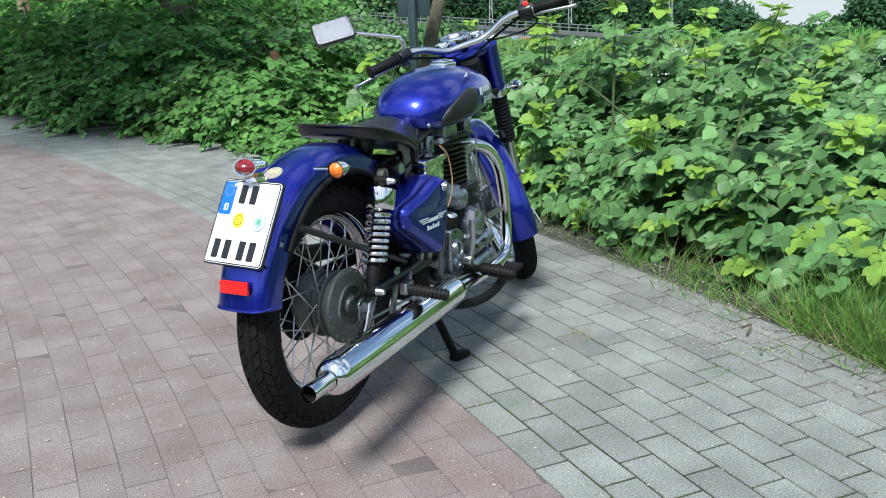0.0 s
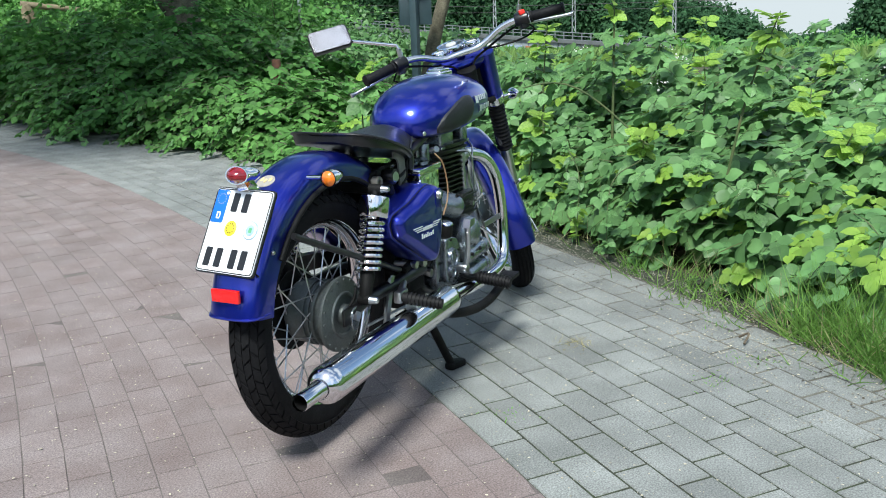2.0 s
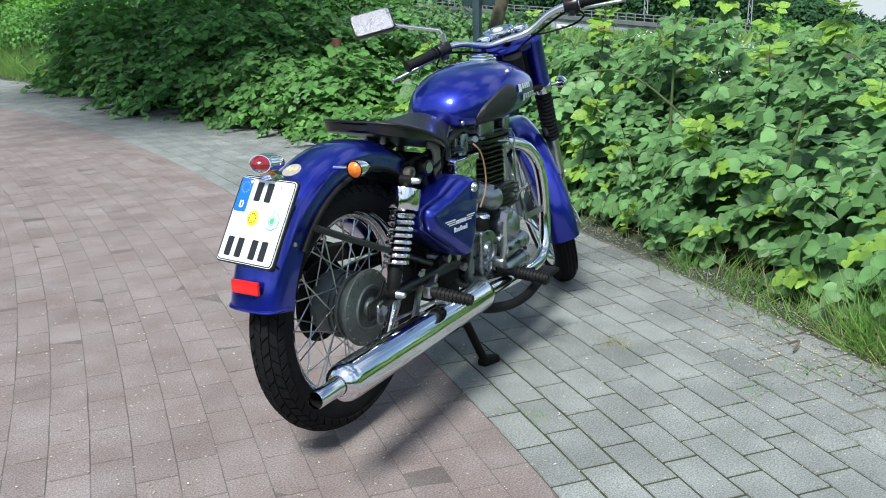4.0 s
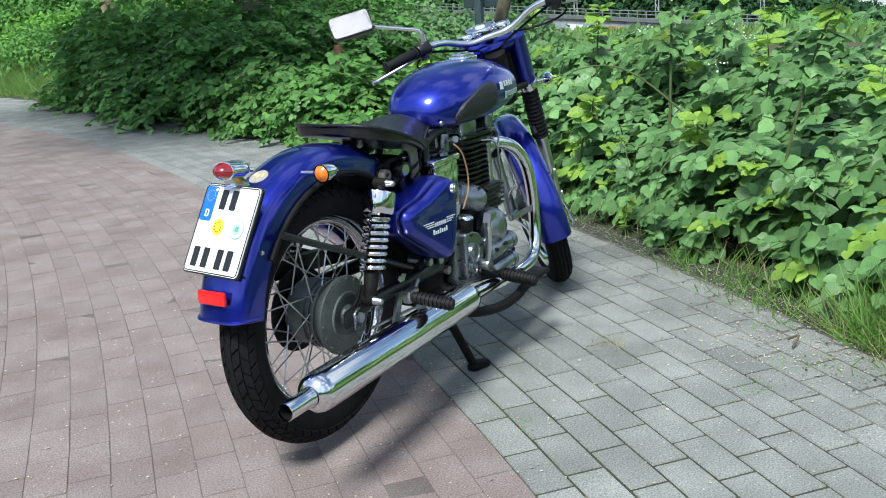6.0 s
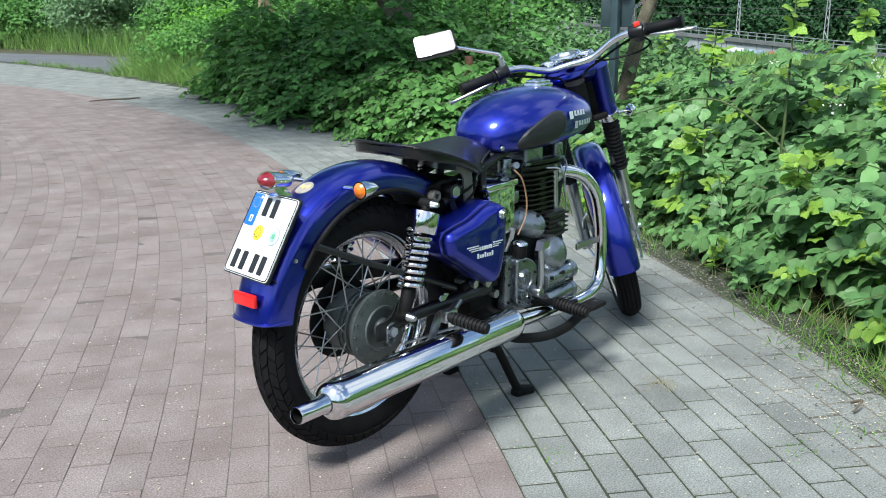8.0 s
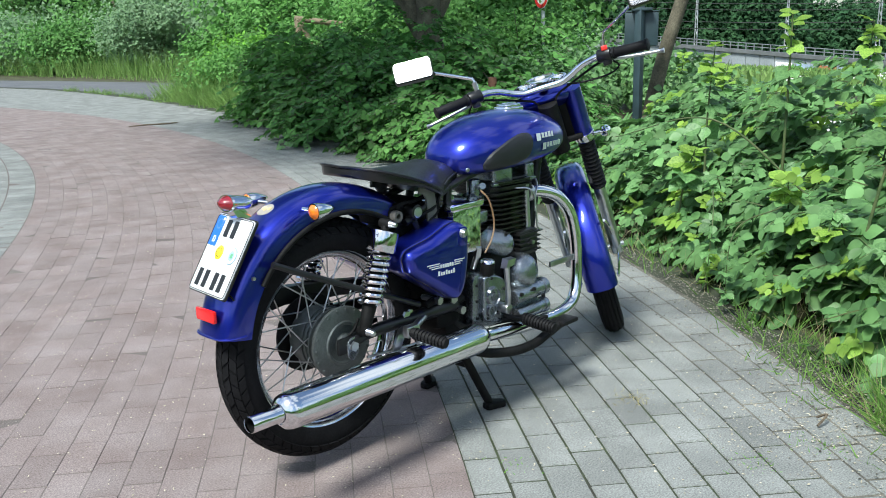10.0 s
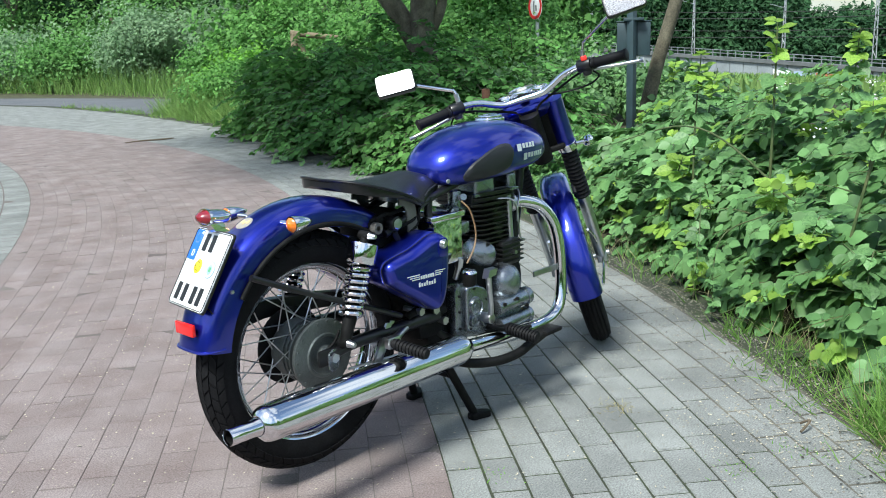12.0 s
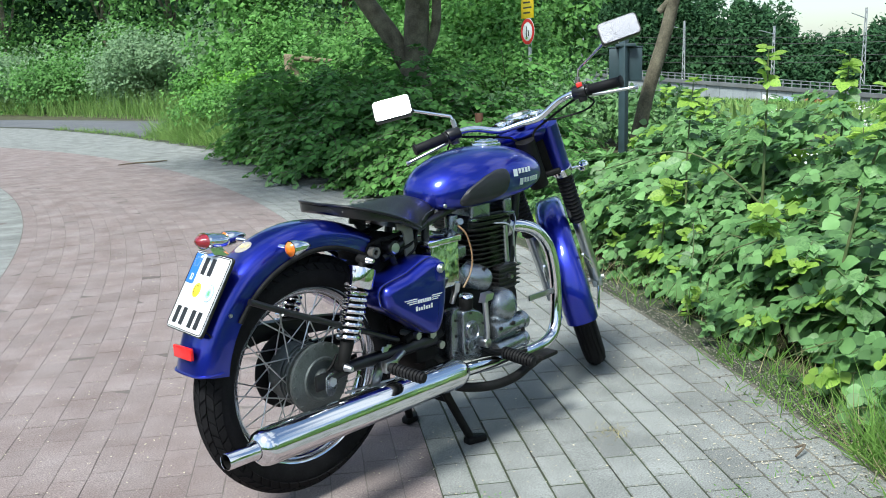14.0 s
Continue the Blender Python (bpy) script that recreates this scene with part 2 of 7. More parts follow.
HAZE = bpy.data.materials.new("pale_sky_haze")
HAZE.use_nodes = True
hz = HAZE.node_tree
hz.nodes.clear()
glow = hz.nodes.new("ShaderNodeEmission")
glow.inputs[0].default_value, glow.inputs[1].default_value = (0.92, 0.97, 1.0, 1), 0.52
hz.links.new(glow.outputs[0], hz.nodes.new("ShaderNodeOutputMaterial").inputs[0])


# ---- small building tools ----
def mesh_from(name, verts, faces, material, smooth=False):
    me = bpy.data.meshes.new(name)
    me.from_pydata([tuple(v) for v in verts], [], faces)
    me.materials.append(material)
    if smooth:
        me.shade_smooth()
    return me


def part(name, bm, material, parent=None, label="", smooth=True, m=None, sharp=38):
    """Links a bmesh as one mesh object under a thing or a part."""
    me = bpy.data.meshes.new(name)
    if m is not None:
        bmesh.ops.transform(bm, matrix=m, verts=bm.verts)
    bmesh.ops.recalc_face_normals(bm, faces=bm.faces)
    bm.to_mesh(me)
    bm.free()
    me.materials.append(material)
    if smooth:
        me.shade_smooth()
        me.set_sharp_from_angle(angle=radians(sharp))
    ob = new(name, me)
    if parent is not None:
        ob.parent = parent
    if label:
        tagged(ob, label)
    return ob


def empty(name, label, category, at=(0, 0, 0), group="", kind=""):
    ob = new(name)
    ob.location = at
    ob.empty_display_size = 0.1
    return tagged(ob, label, category, group, kind)


def box(x0, x1, y0, y1, z0, z1, bevel=0.0, seg=2):
    bm = bmesh.new()
    bmesh.ops.create_cube(bm, size=1, matrix=Matrix.Translation(((x0 + x1) / 2, (y0 + y1) / 2, (z0 + z1) / 2))
                          @ Matrix.Diagonal((abs(x1 - x0), abs(y1 - y0), abs(z1 - z0), 1)))
    if bevel:
        bmesh.ops.bevel(bm, geom=bm.edges[:], offset=bevel, segments=seg, profile=0.5, affect="EDGES")
    return bm


def basis(d):
    """A turn that lays the z axis along d."""
    return Vector(d).normalized().to_track_quat("Z", "Y").to_matrix().to_4x4()


def rod(p, q, r0, r1=None, seg=14, bevel=0.0):
    """A round bar from p to q."""
    p, q = Vector(p), Vector(q)
    bm = bmesh.new()
    bmesh.ops.create_cone(bm, cap_ends=True, segments=seg, radius1=r0, radius2=r0 if r1 is None else r1, depth=(q - p).length,
                          matrix=Matrix.Translation((p + q) / 2) @ basis(q - p))
    if bevel:
        es = [e for e in bm.edges if len(e.link_faces) == 2 and any(len(f.verts) > 4 for f in e.link_faces)]
        bmesh.ops.bevel(bm, geom=es, offset=bevel, segments=2, profile=0.5, affect="EDGES")
    return bm


def merge(*bms):
    """One bmesh of several."""
    out = bmesh.new()
    for b in bms:
        me = bpy.data.meshes.new("tmp")
        b.to_mesh(me)
        b.free()
        out.from_mesh(me)
        bpy.data.meshes.remove(me)
    return out


def lathe(profile, seg=32, m=None, close=False):
    """Turns a profile of (radius, height) about the z axis."""
    bm = bmesh.new()
    rings = []
    for r, h in profile:
        if r < 1e-5:
            rings.append([bm.verts.new((0, 0, h))])
        else:
            rings.append([bm.verts.new((r * math.cos(2 * math.pi * i / seg), r * math.sin(2 * math.pi * i / seg), h)) for i in range(seg)])
    pairs = list(zip(rings, rings[1:])) + ([(rings[-1], rings[0])] if close else [])
    for a, b in pairs:
        for i in range(seg):
            j = (i + 1) % seg
            if len(a) == 1 and len(b) == 1:
                continue
            if len(a) == 1:
                bm.faces.new((a[0], b[i], b[j]))
            elif len(b) == 1:
                bm.faces.new((a[i], a[j], b[0]))
            else:
                bm.faces.new((a[i], a[j], b[j], b[i]))
    if m is not None:
        bmesh.ops.transform(bm, matrix=m, verts=bm.verts)
    return bm


def spline(pts, n=10):
    """A smooth curve through the points."""
    P = [Vector(p) for p in pts]
    P = [2 * P[0] - P[1]] + P + [2 * P[-1] - P[-2]]
    out = []
    for i in range(1, len(P) - 2):
        a, b, c, d = P[i - 1:i + 3]
        for k in range(n):
            t = k / n
            out.append(0.5 * (2 * b + (c - a) * t + (2 * a - 5 * b + 4 * c - d) * t * t + (3 * b - a - 3 * c + d) * t ** 3))
    out.append(P[-2])
    return out


def tube(pts, r, seg=10, n=8, radii=None, smooth_path=True, cap=True):
    """A pipe along a smooth curve."""
    C = spline(pts, n) if smooth_path else [Vector(p) for p in pts]
    bm = bmesh.new()
    rings = []
    up = Vector((0, 0, 1))
    for i, c in enumerate(C):
        d = (C[min(i + 1, len(C) - 1)] - C[max(i - 1, 0)]).normalized()
        if abs(d.dot(up)) > 0.95:
            up = Vector((0, 1, 0)) if abs(d.y) < 0.9 else Vector((1, 0, 0))
        s = d.cross(up).normalized()
        up = s.cross(d).normalized()
        if radii:
            f = i / (len(C) - 1) * (len(radii) - 1)
            k = min(int(f), len(radii) - 2)
            rr = radii[k] + (radii[k + 1] - radii[k]) * (f - k)
        else:
            rr = r
        rings.append([bm.verts.new(c + (s * math.cos(a) + up * math.sin(a)) * rr) for a in [2 * math.pi * j / seg for j in range(seg)]])
    for a, b in zip(rings, rings[1:]):
        for j in range(seg):
            k = (j + 1) % seg
            bm.faces.new((a[j], a[k], b[k], b[j]))
    if cap:
        bm.faces.new(rings[0][::-1])
        bm.faces.new(rings[-1])
    return bm


def loft(rings, cap=True):
    """Skins closed rings of equal count."""
    bm = bmesh.new()
    R = [[bm.verts.new(v) for v in r] for r in rings]
    n = len(R[0])
    for a, b in zip(R, R[1:]):
        for j in range(n):
            k = (j + 1) % n
            bm.faces.new((a[j], a[k], b[k], b[j]))
    if cap:
        bm.faces.new(R[0][::-1])
        bm.faces.new(R[-1])
    return bm


def slab(outline, axis, a, b, bevel=0.0, seg=2):
    """A plate with the given outline (two coordinates), from a to b along the axis ('x', 'y' or 'z')."""
    put = {"x": lambda u, v, w: (w, u, v), "y": lambda u, v, w: (u, w, v), "z": lambda u, v, w: (u, v, w)}[axis]
    bm = loft([[put(u, v, a) for u, v in outline], [put(u, v, b) for u, v in outline]])
    if bevel:
        es = [e for e in bm.edges if any(len(f.verts) > 4 for f in e.link_faces)]
        bmesh.ops.recalc_face_normals(bm, faces=bm.faces)
        bmesh.ops.bevel(bm, geom=es, offset=bevel, segments=seg, profile=0.5, affect="EDGES")
    return bm


def rounded(outline, r, n=5):
    """Rounds the corners of an outline."""
    out = []
    N = len(outline)
    for i in range(N):
        p, a, b = Vector(outline[i]), Vector(outline[i - 1]), Vector(outline[(i + 1) % N])
        u, v = (a - p), (b - p)
        d = min(r, u.length * 0.45, v.length * 0.45)
        s, e = p + u.normalized() * d, p + v.normalized() * d
        for k in range(n + 1):
            t = k / n
            q = (1 - t) ** 2 * s + 2 * t * (1 - t) * p + t * t * e
            out.append((q.x, q.y))
    return out

# ---- the ground and the curved paved way ----
CX, CY = -15.49, 13.05          # centre of the curve of the way
R_SPLIT = 20.63                 # where red pavers meet grey ones
PITCH = 0.1025
GREY_ROWS, RED_ROWS = 12, 19
R_OUT = R_SPLIT + GREY_ROWS * PITCH
R_IN = R_SPLIT - RED_ROWS * PITCH


def polar(r, a, z=0.0):
    return (CX + r * math.cos(a), CY + r * math.sin(a), z)


FALL = ((-60, 0.0), (-25, 0.058), (5, 0.058), (20, 0.046), (32, 0.032), (42, 0.0))


def fall(az):
    """How steeply the land falls away from the way, by direction."""
    if az <= FALL[0][0] or az >= FALL[-1][0]:
        return 0.0
    for (a, p), (c, q) in zip(FALL, FALL[1:]):
        if a <= az <= c:
            return p + (q - p) * (az - a) / (c - a)


def terrain(x, y):
    return -0.02 - fall(math.degrees(math.atan2(y, x))) * max(0, math.hypot(x, y) - 14)


def ground_sheet():
    verts, faces = [], []
    radii = [0, 1, 2, 3, 4.5, 6, 8, 10, 12, 14, 17, 20, 25, 32, 40, 52, 68, 90, 120, 160, 240, 400, 800, 2000]
    n = 72
    for r in radii:
        for i in range(n):
            a = 2 * math.pi * i / n
            x, y = r * math.cos(a), r * math.sin(a)
            verts.append((x, y, terrain(x, y)))
    for k in range(len(radii) - 1):
        for i in range(n):
            j = (i + 1) % n
            faces.append((k * n + i, k * n + j, (k + 1) * n + j, (k + 1) * n + i))
    ob = new("ground", mesh_from("ground", verts, faces, SOIL, True))
    return tagged(ob, "bare soil and rough grass verge around the way", "ground", kind="structure")


ground = ground_sheet()


def ring_strip(name, r0, r1, a0, a1, z, material, thick=0.03, n=160):
    bm = bmesh.new()
    rows = []
    for i in range(n + 1):
        a = a0 + (a1 - a0) * i / n
        rows.append([bm.verts.new(polar(r, a, zz)) for r, zz in ((r0, z), (r1, z), (r1, z - thick), (r0, z - thick))])
    for p, q in zip(rows, rows[1:]):
        for k in range(4):
            bm.faces.new((p[k], p[(k + 1) % 4], q[(k + 1) % 4], q[k]))
    bm.faces.new(rows[0]), bm.faces.new(rows[-1][::-1])
    return part(name, bm, material, smooth=False)


A0, A1 = radians(-112), radians(26)
paving = tagged(ring_strip("pavement", R_SPLIT, 22.1, A0, A1, -0.0035, JOINT), "sandy joints with moss under the concrete pavers",
                "pavement", kind="structure")


ring_strip("sand_bed", 16.0, R_SPLIT, A0, A1, -0.0010, SAND_JOINT).parent = paving
ring_strip("sand_bed", R_SPLIT + PITCH * 9 - 0.002, R_OUT + 0.02, A0, radians(-30), -0.0022, VERGE_SAND).parent = paving


def outer_edge(deg):
    """Where the paving ends: it widens into an apron towards the asphalt path."""
    return float(np.interp(deg, (-14.0, -8.9, -4.4, -1.2, 3.0, 6.7, 11.9, 15.9, 20.1, 26.0), (21.97, 22.20, 22.44, 22.62, 23.02, 23.36, 23.95, 24.44, 24.78, 24.95)))


def apron():
    """The bed below the widening part of the paving."""
    bm = bmesh.new()
    rows = []
    for k in range(61):
        a = -14.0 + 40.0 * k / 60
        rows.append([bm.verts.new(polar(r, radians(a), z)) for r, z in ((22.09, -0.0030), (outer_edge(a) + 0.13, -0.0030), (outer_edge(a) + 0.13, -0.03), (22.09, -0.03))])
    for p, q in zip(rows, rows[1:]):
        for k in range(4):
            bm.faces.new((p[k], p[(k + 1) % 4], q[(k + 1) % 4], q[k]))
    part("sand_bed", bm, JOINT, smooth=False).parent = paving


apron()


def asphalt_path():
    edge0 = [(7.36, 12.6), (7.66, 14.3), (7.88, 15.8), (8.10, 18.0), (8.17, 19.75), (7.95, 21.6), (7.5, 24.0), (6.8, 27.5), (5.4, 33.0)]
    edge1 = [(9.9, 12.4), (10.8, 15.0), (11.0, 17.0), (10.75, 18.6), (10.4, 20.8), (9.95, 23.2), (9.4, 25.6), (8.6, 29.0), (7.2, 35.0)]
    bm = bmesh.new()
    top = [(bm.verts.new((*a, 0.004)), bm.verts.new((*b, 0.004))) for a, b in zip(edge0, edge1)]
    low = [(bm.verts.new((*a, -0.05)), bm.verts.new((*b, -0.05))) for a, b in zip(edge0, edge1)]
    for (a, b), (c, d), (e, f), (g, h) in zip(top, top[1:], low, low[1:]):
        bm.faces.new((a, b, d, c)), bm.faces.new((a, c, g, e)), bm.faces.new((b, f, h, d))
    return tagged(part("road", bm, ASPHALT, smooth=False), "worn grey asphalt path crossing beyond the pavers", "road", kind="structure")


asphalt_path()


# ---- leaves in quantity ----
_half = [(0.08, 0.15, 0.02), (0.24, 0.35, 0.05), (0.45, 0.43, 0.05), (0.66, 0.36, 0.03), (0.84, 0.19, -0.02)]
LEAFLET_V = np.array([(0, 0, 0)] + [(x, -y, z) for x, y, z in _half] + [(1.02, 0, -0.10)] + [(x, y, z) for x, y, z in _half[::-1]] + [(0.30, 0, -0.02), (0.66, 0, -0.04)])
LEAFLET_F = [(0, 1, 12), (1, 2, 12), (2, 3, 12), (3, 13, 12), (3, 4, 13), (4, 5, 13), (5, 6, 13), (6, 7, 13), (7, 8, 13), (8, 9, 13), (9, 12, 13), (9, 10, 12), (10, 11, 12), (11, 0, 12)]
BLADE_V = np.array([(0, -0.5, 0), (0, 0.5, 0), (0.5, 0.32, 0.02), (0.5, -0.32, 0.02), (1, 0, -0.06)])
BLADE_F = [(0, 1, 2), (0, 2, 3), (3, 2, 4)]


def triple(spread=0.95):
    """A bramble leaf: one end leaflet and two side leaflets, or five."""
    vs, fs = [], []
    for ang, sz, off in ((0, 1.0, 0.30), (spread, 0.82, 0.10), (-spread, 0.82, 0.10)):
        c, s = math.cos(ang), math.sin(ang)
        base = len(vs)
        for x, y, z in LEAFLET_V * sz:
            x += off
            vs.append((x * c - y * s, x * s + y * c, z - 0.06 * abs(ang)))
        fs += [tuple(base + i for i in f) for f in LEAFLET_F]
    return np.array(vs), fs


TRIPLE_V, TRIPLE_F = triple()
SIMPLE_V = np.array([(0, 0, 0), (0.45, -0.42, 0.05), (1, 0, -0.10), (0.45, 0.42, 0.05)])
FAR_V, FAR_F = [], []
for turn_, sz_, off_ in ((0, 1.0, 0.30), (0.95, 0.82, 0.10), (-0.95, 0.82, 0.10)):
    FAR_F += [(len(FAR_V), len(FAR_V) + 1, len(FAR_V) + 2), (len(FAR_V), len(FAR_V) + 2, len(FAR_V) + 3)]
    for x, y, z in SIMPLE_V * sz_:
        FAR_V.append(((x + off_) * math.cos(turn_) - y * math.sin(turn_), (x + off_) * math.sin(turn_) + y * math.cos(turn_), z))


def scatter(name, V, F, pos, along, normal, size, material, parent=None, width=None):
    """One mesh of many copies of a small shape: at pos, its x axis along, its z axis near normal."""
    V = np.asarray(V, float)
    pos, along, normal = (np.asarray(q, float) for q in (pos, along, normal))
    n = len(pos)
    x = along / np.linalg.norm(along, axis=1, keepdims=True)
    y = np.cross(normal, x)
    y /= np.maximum(np.linalg.norm(y, axis=1, keepdims=True), 1e-6)
    z = np.cross(x, y)
    s = np.asarray(size, float).reshape(-1, 1, 1) * np.ones((n, 1, 1))
    w = s if width is None else np.asarray(width, float).reshape(-1, 1, 1) * np.ones((n, 1, 1))
    P = pos[:, None, :] + s * V[None, :, 0:1] * x[:, None, :] + w * V[None, :, 1:2] * y[:, None, :] + s * V[None, :, 2:3] * z[:, None, :]
    Fa = np.asarray(F)
    faces = (Fa[None] + (np.arange(n) * len(V))[:, None, None]).reshape(-1, Fa.shape[1])
    me = bpy.data.meshes.new(name)
    me.vertices.add(n * len(V))
    me.vertices.foreach_set("co", P.reshape(-1).astype(np.float32))
    me.loops.add(faces.size)
    me.loops.foreach_set("vertex_index", faces.reshape(-1).astype(np.int32))
    me.polygons.add(len(faces))
    me.polygons.foreach_set("loop_start", np.arange(0, faces.size, Fa.shape[1], dtype=np.int32))
    me.polygons.foreach_set("loop_total", np.full(len(faces), Fa.shape[1], dtype=np.int32))
    me.update(calc_edges=True)
    me.validate()
    me.materials.append(material)
    ob = new(name, me)
    if parent is not None:
        ob.parent = parent
    return ob


rng = np.random.default_rng(11)


def unit(v):
    return v / np.maximum(np.linalg.norm(v, axis=-1, keepdims=True), 1e-9)


def lumps(n_lump, centre, radii, n, inner=0.55):
    """Leaf places on a heap of overlapping uneven lumps: places and outward directions."""
    c = np.asarray(centre, float)
    R = np.asarray(radii, float)
    d = unit(rng.normal(size=(n_lump, 3)))
    lc = c + d * R * rng.uniform(0.15, 0.72, (n_lump, 1))
    lr = rng.uniform(0.16, 0.52, n_lump)
    pick = rng.integers(0, n_lump, n)
    dd = unit(rng.normal(size=(n, 3)))
    rad = rng.uniform(inner, 1.0, (n, 1)) ** 0.6 * (1 + 0.22 * rng.exponential(0.6, (n, 1)))
    return lc[pick] + dd * R * lr[pick][:, None] * rad, dd


def shoot_dirs(out, droop=0.35, jitter=0.6):
    a = unit(out + rng.normal(size=out.shape) * jitter)
    a[:, 2] -= droop
    return unit(a)


# ---- things beside the way ----
def sprays(g, n, rx, ry, h, turn, size, per=8, sag=0.30, level=0.20, face=0.0):
    """Leafy shoots over a mound: for each leaf its place, way, normal, size, share along the shoot and depth; and the shoots' lines."""
    ns = max(6, n // per)
    u = g.uniform(0, 2 * math.pi, ns)
    rr = np.sqrt(g.uniform(0, 1, ns))
    px, py = rr * np.cos(u), rr * np.sin(u)
    X, Y = px * rx, py * ry
    ph = g.uniform(0, 6.28, 4)
    wob = 0.80 + 0.14 * np.sin(4.3 * X + ph[0]) + 0.14 * np.sin(5.1 * Y + ph[1]) + 0.15 * np.sin(8 * X + 7 * Y + ph[2]) + 0.10 * np.sin(15 * X - 11 * Y + ph[3])
    edge = 1 - np.clip((rr - 0.55) / 0.45, 0, 1) ** 1.6 * 0.80
    depth = g.uniform(0, 1, ns) ** 1.5
    Z = np.maximum(h * wob * edge, 0.16 * h) * (1 - 0.72 * depth)
    head = np.arctan2(py, px) + g.normal(0, 1.0, ns)
    d = np.c_[np.cos(head), np.sin(head)]
    L = g.uniform(0.14, 0.40, ns) * (1.15 - 0.45 * depth)
    rise = g.uniform(-0.05, 0.34, ns) * (1 - depth)
    f = (np.arange(per)[None] + 0.5) / per
    along = L[:, None] * f
    px_ = X[:, None] + d[:, 0:1] * along
    py_ = Y[:, None] + d[:, 1:2] * along
    pz_ = Z[:, None] + L[:, None] * (rise[:, None] * f - sag * f * f)
    side = np.where(np.arange(per) % 2 == 0, 1.0, -1.0)[None] * g.uniform(0.75, 1.35, (ns, per))
    side[:, -1] = g.normal(0, 0.25, ns)
    ang = head[:, None] + side
    tilt = -0.10 - 0.45 * (1 - edge[:, None]) + g.normal(0, 0.16, (ns, per))
    al = np.stack([np.cos(ang), np.sin(ang), tilt], -1).reshape(-1, 3)
    nm = np.stack([0.42 * px[:, None] + 0 * f, 0.42 * py[:, None] + 0 * f, np.ones((ns, per))], -1).reshape(-1, 3) + g.normal(size=(ns * per, 3)) * level
    nm = unit(nm - (face, 0, 0))
    al = unit(al)
    al = al - nm * (al * nm).sum(1, keepdims=True) * 0.8
    sz = (size * (1.12 - 0.50 * f) * g.uniform(0.78, 1.22, (ns, per))).reshape(-1)
    P = np.stack([px_, py_, np.maximum(pz_, 0.04)], -1)
    c, s_ = math.cos(turn), math.sin(turn)
    R = np.array([[c, -s_, 0], [s_, c, 0], [0, 0, 1]])
    return (P.reshape(-1, 3) @ R.T, unit(al) @ R.T, unit(nm) @ R.T, sz, np.repeat(f, ns, 0).reshape(-1), np.repeat(depth, per), P @ R.T)


def stems(name, lines, r0, material, parent):
    """Thin three-sided stalks along many lines, one mesh."""
    n, k, _ = lines.shape
    d = unit(np.gradient(lines, axis=1))
    sx = unit(np.cross(d, (0.13, 0.09, 1.0)))
    sy = np.cross(d, sx)
    rad = np.linspace(r0, r0 * 0.4, k)[None, :, None]
    V = np.stack([lines + rad * (sx * math.cos(a) + sy * math.sin(a)) for a in (0, 2.094, 4.189)], 2).reshape(-1, 3)
    i, j, m = np.meshgrid(np.arange(n), np.arange(k - 1), np.arange(3), indexing="ij")
    at = lambda jj, mm: (i * k + jj) * 3 + mm % 3
    F = np.stack([at(j, m), at(j, m + 1), at(j + 1, m + 1), at(j + 1, m)], -1).reshape(-1, 4)
    ob = new(name, mesh_from(name, V, F.tolist(), material))
    ob.parent = parent
    return tagged(ob, kind="stuff")


def bramble(x, y, rx, ry, h, n, young, seed, turn=0.0):
    """A low thicket: leafy shoots in layers over a mound, lighter at the tips."""
    g = np.random.default_rng(seed)
    thing = empty("bramble_bush", "thicket of fresh green bramble leaves on arching canes", "bush", (x, y, 0), "brambles along the way")
    near_by = max(rx, ry) < 1.25
    pos, al, nm, sz, f, depth, lines = sprays(g, n, rx, ry, h, turn, 0.080 if near_by else 0.092, level=0.38, face=0.48)
    fresh = np.repeat(g.uniform(0, 1, len(lines)) < young, lines.shape[1])
    yng = fresh & (depth < 0.45) & (f > 0.50)
    clear = np.hypot(pos[:, 0] + x - CX, pos[:, 1] + y - CY) > R_OUT + 0.12      # none lies on the pavers
    pos, al, nm, sz, yng = pos[clear], al[clear], nm[clear], sz[clear], yng[clear]
    V, F = (TRIPLE_V, TRIPLE_F) if near_by else (np.array(FAR_V), FAR_F)
    tagged(scatter("foliage", V, F, pos[~yng], al[~yng], nm[~yng], sz[~yng], LEAF, thing), kind="stuff")
    if yng.any():
        tagged(scatter("young_foliage", V, F, pos[yng] + (0, 0, 0.012), al[yng], nm[yng], sz[yng] * 0.9, LEAF_YOUNG, thing),
               "yellow-green shoot tips", kind="stuff")
    if near_by:
        stems("stalk", lines, 0.0030, CANE, thing)
    return thing

# ---- the motorcycle: rear axle near the origin, nose towards +x, on its centre stand, steering turned to the left ----
bike = empty("motorcycle", "metallic blue single-cylinder motorcycle with chrome exhaust, parked on its centre stand", "motorcycle", (0.6, 0, 0))
REAR = Vector((0.010, 0, 0.362))
FRONT = Vector((1.390, 0, 0.325))
RAKE = radians(27)
HEAD_AXIS = Vector((-math.sin(RAKE), 0, math.cos(RAKE)))
HEAD_FOOT = Vector((1.455, 0, 0))
TURNED = Matrix.Translation(HEAD_FOOT) @ Matrix.Rotation(radians(40), 4, HEAD_AXIS) @ Matrix.Translation(-HEAD_FOOT)
STEER = Matrix.Translation((0.043, -0.014, -0.003)) @ TURNED
SIDE = basis((0, 1, 0))


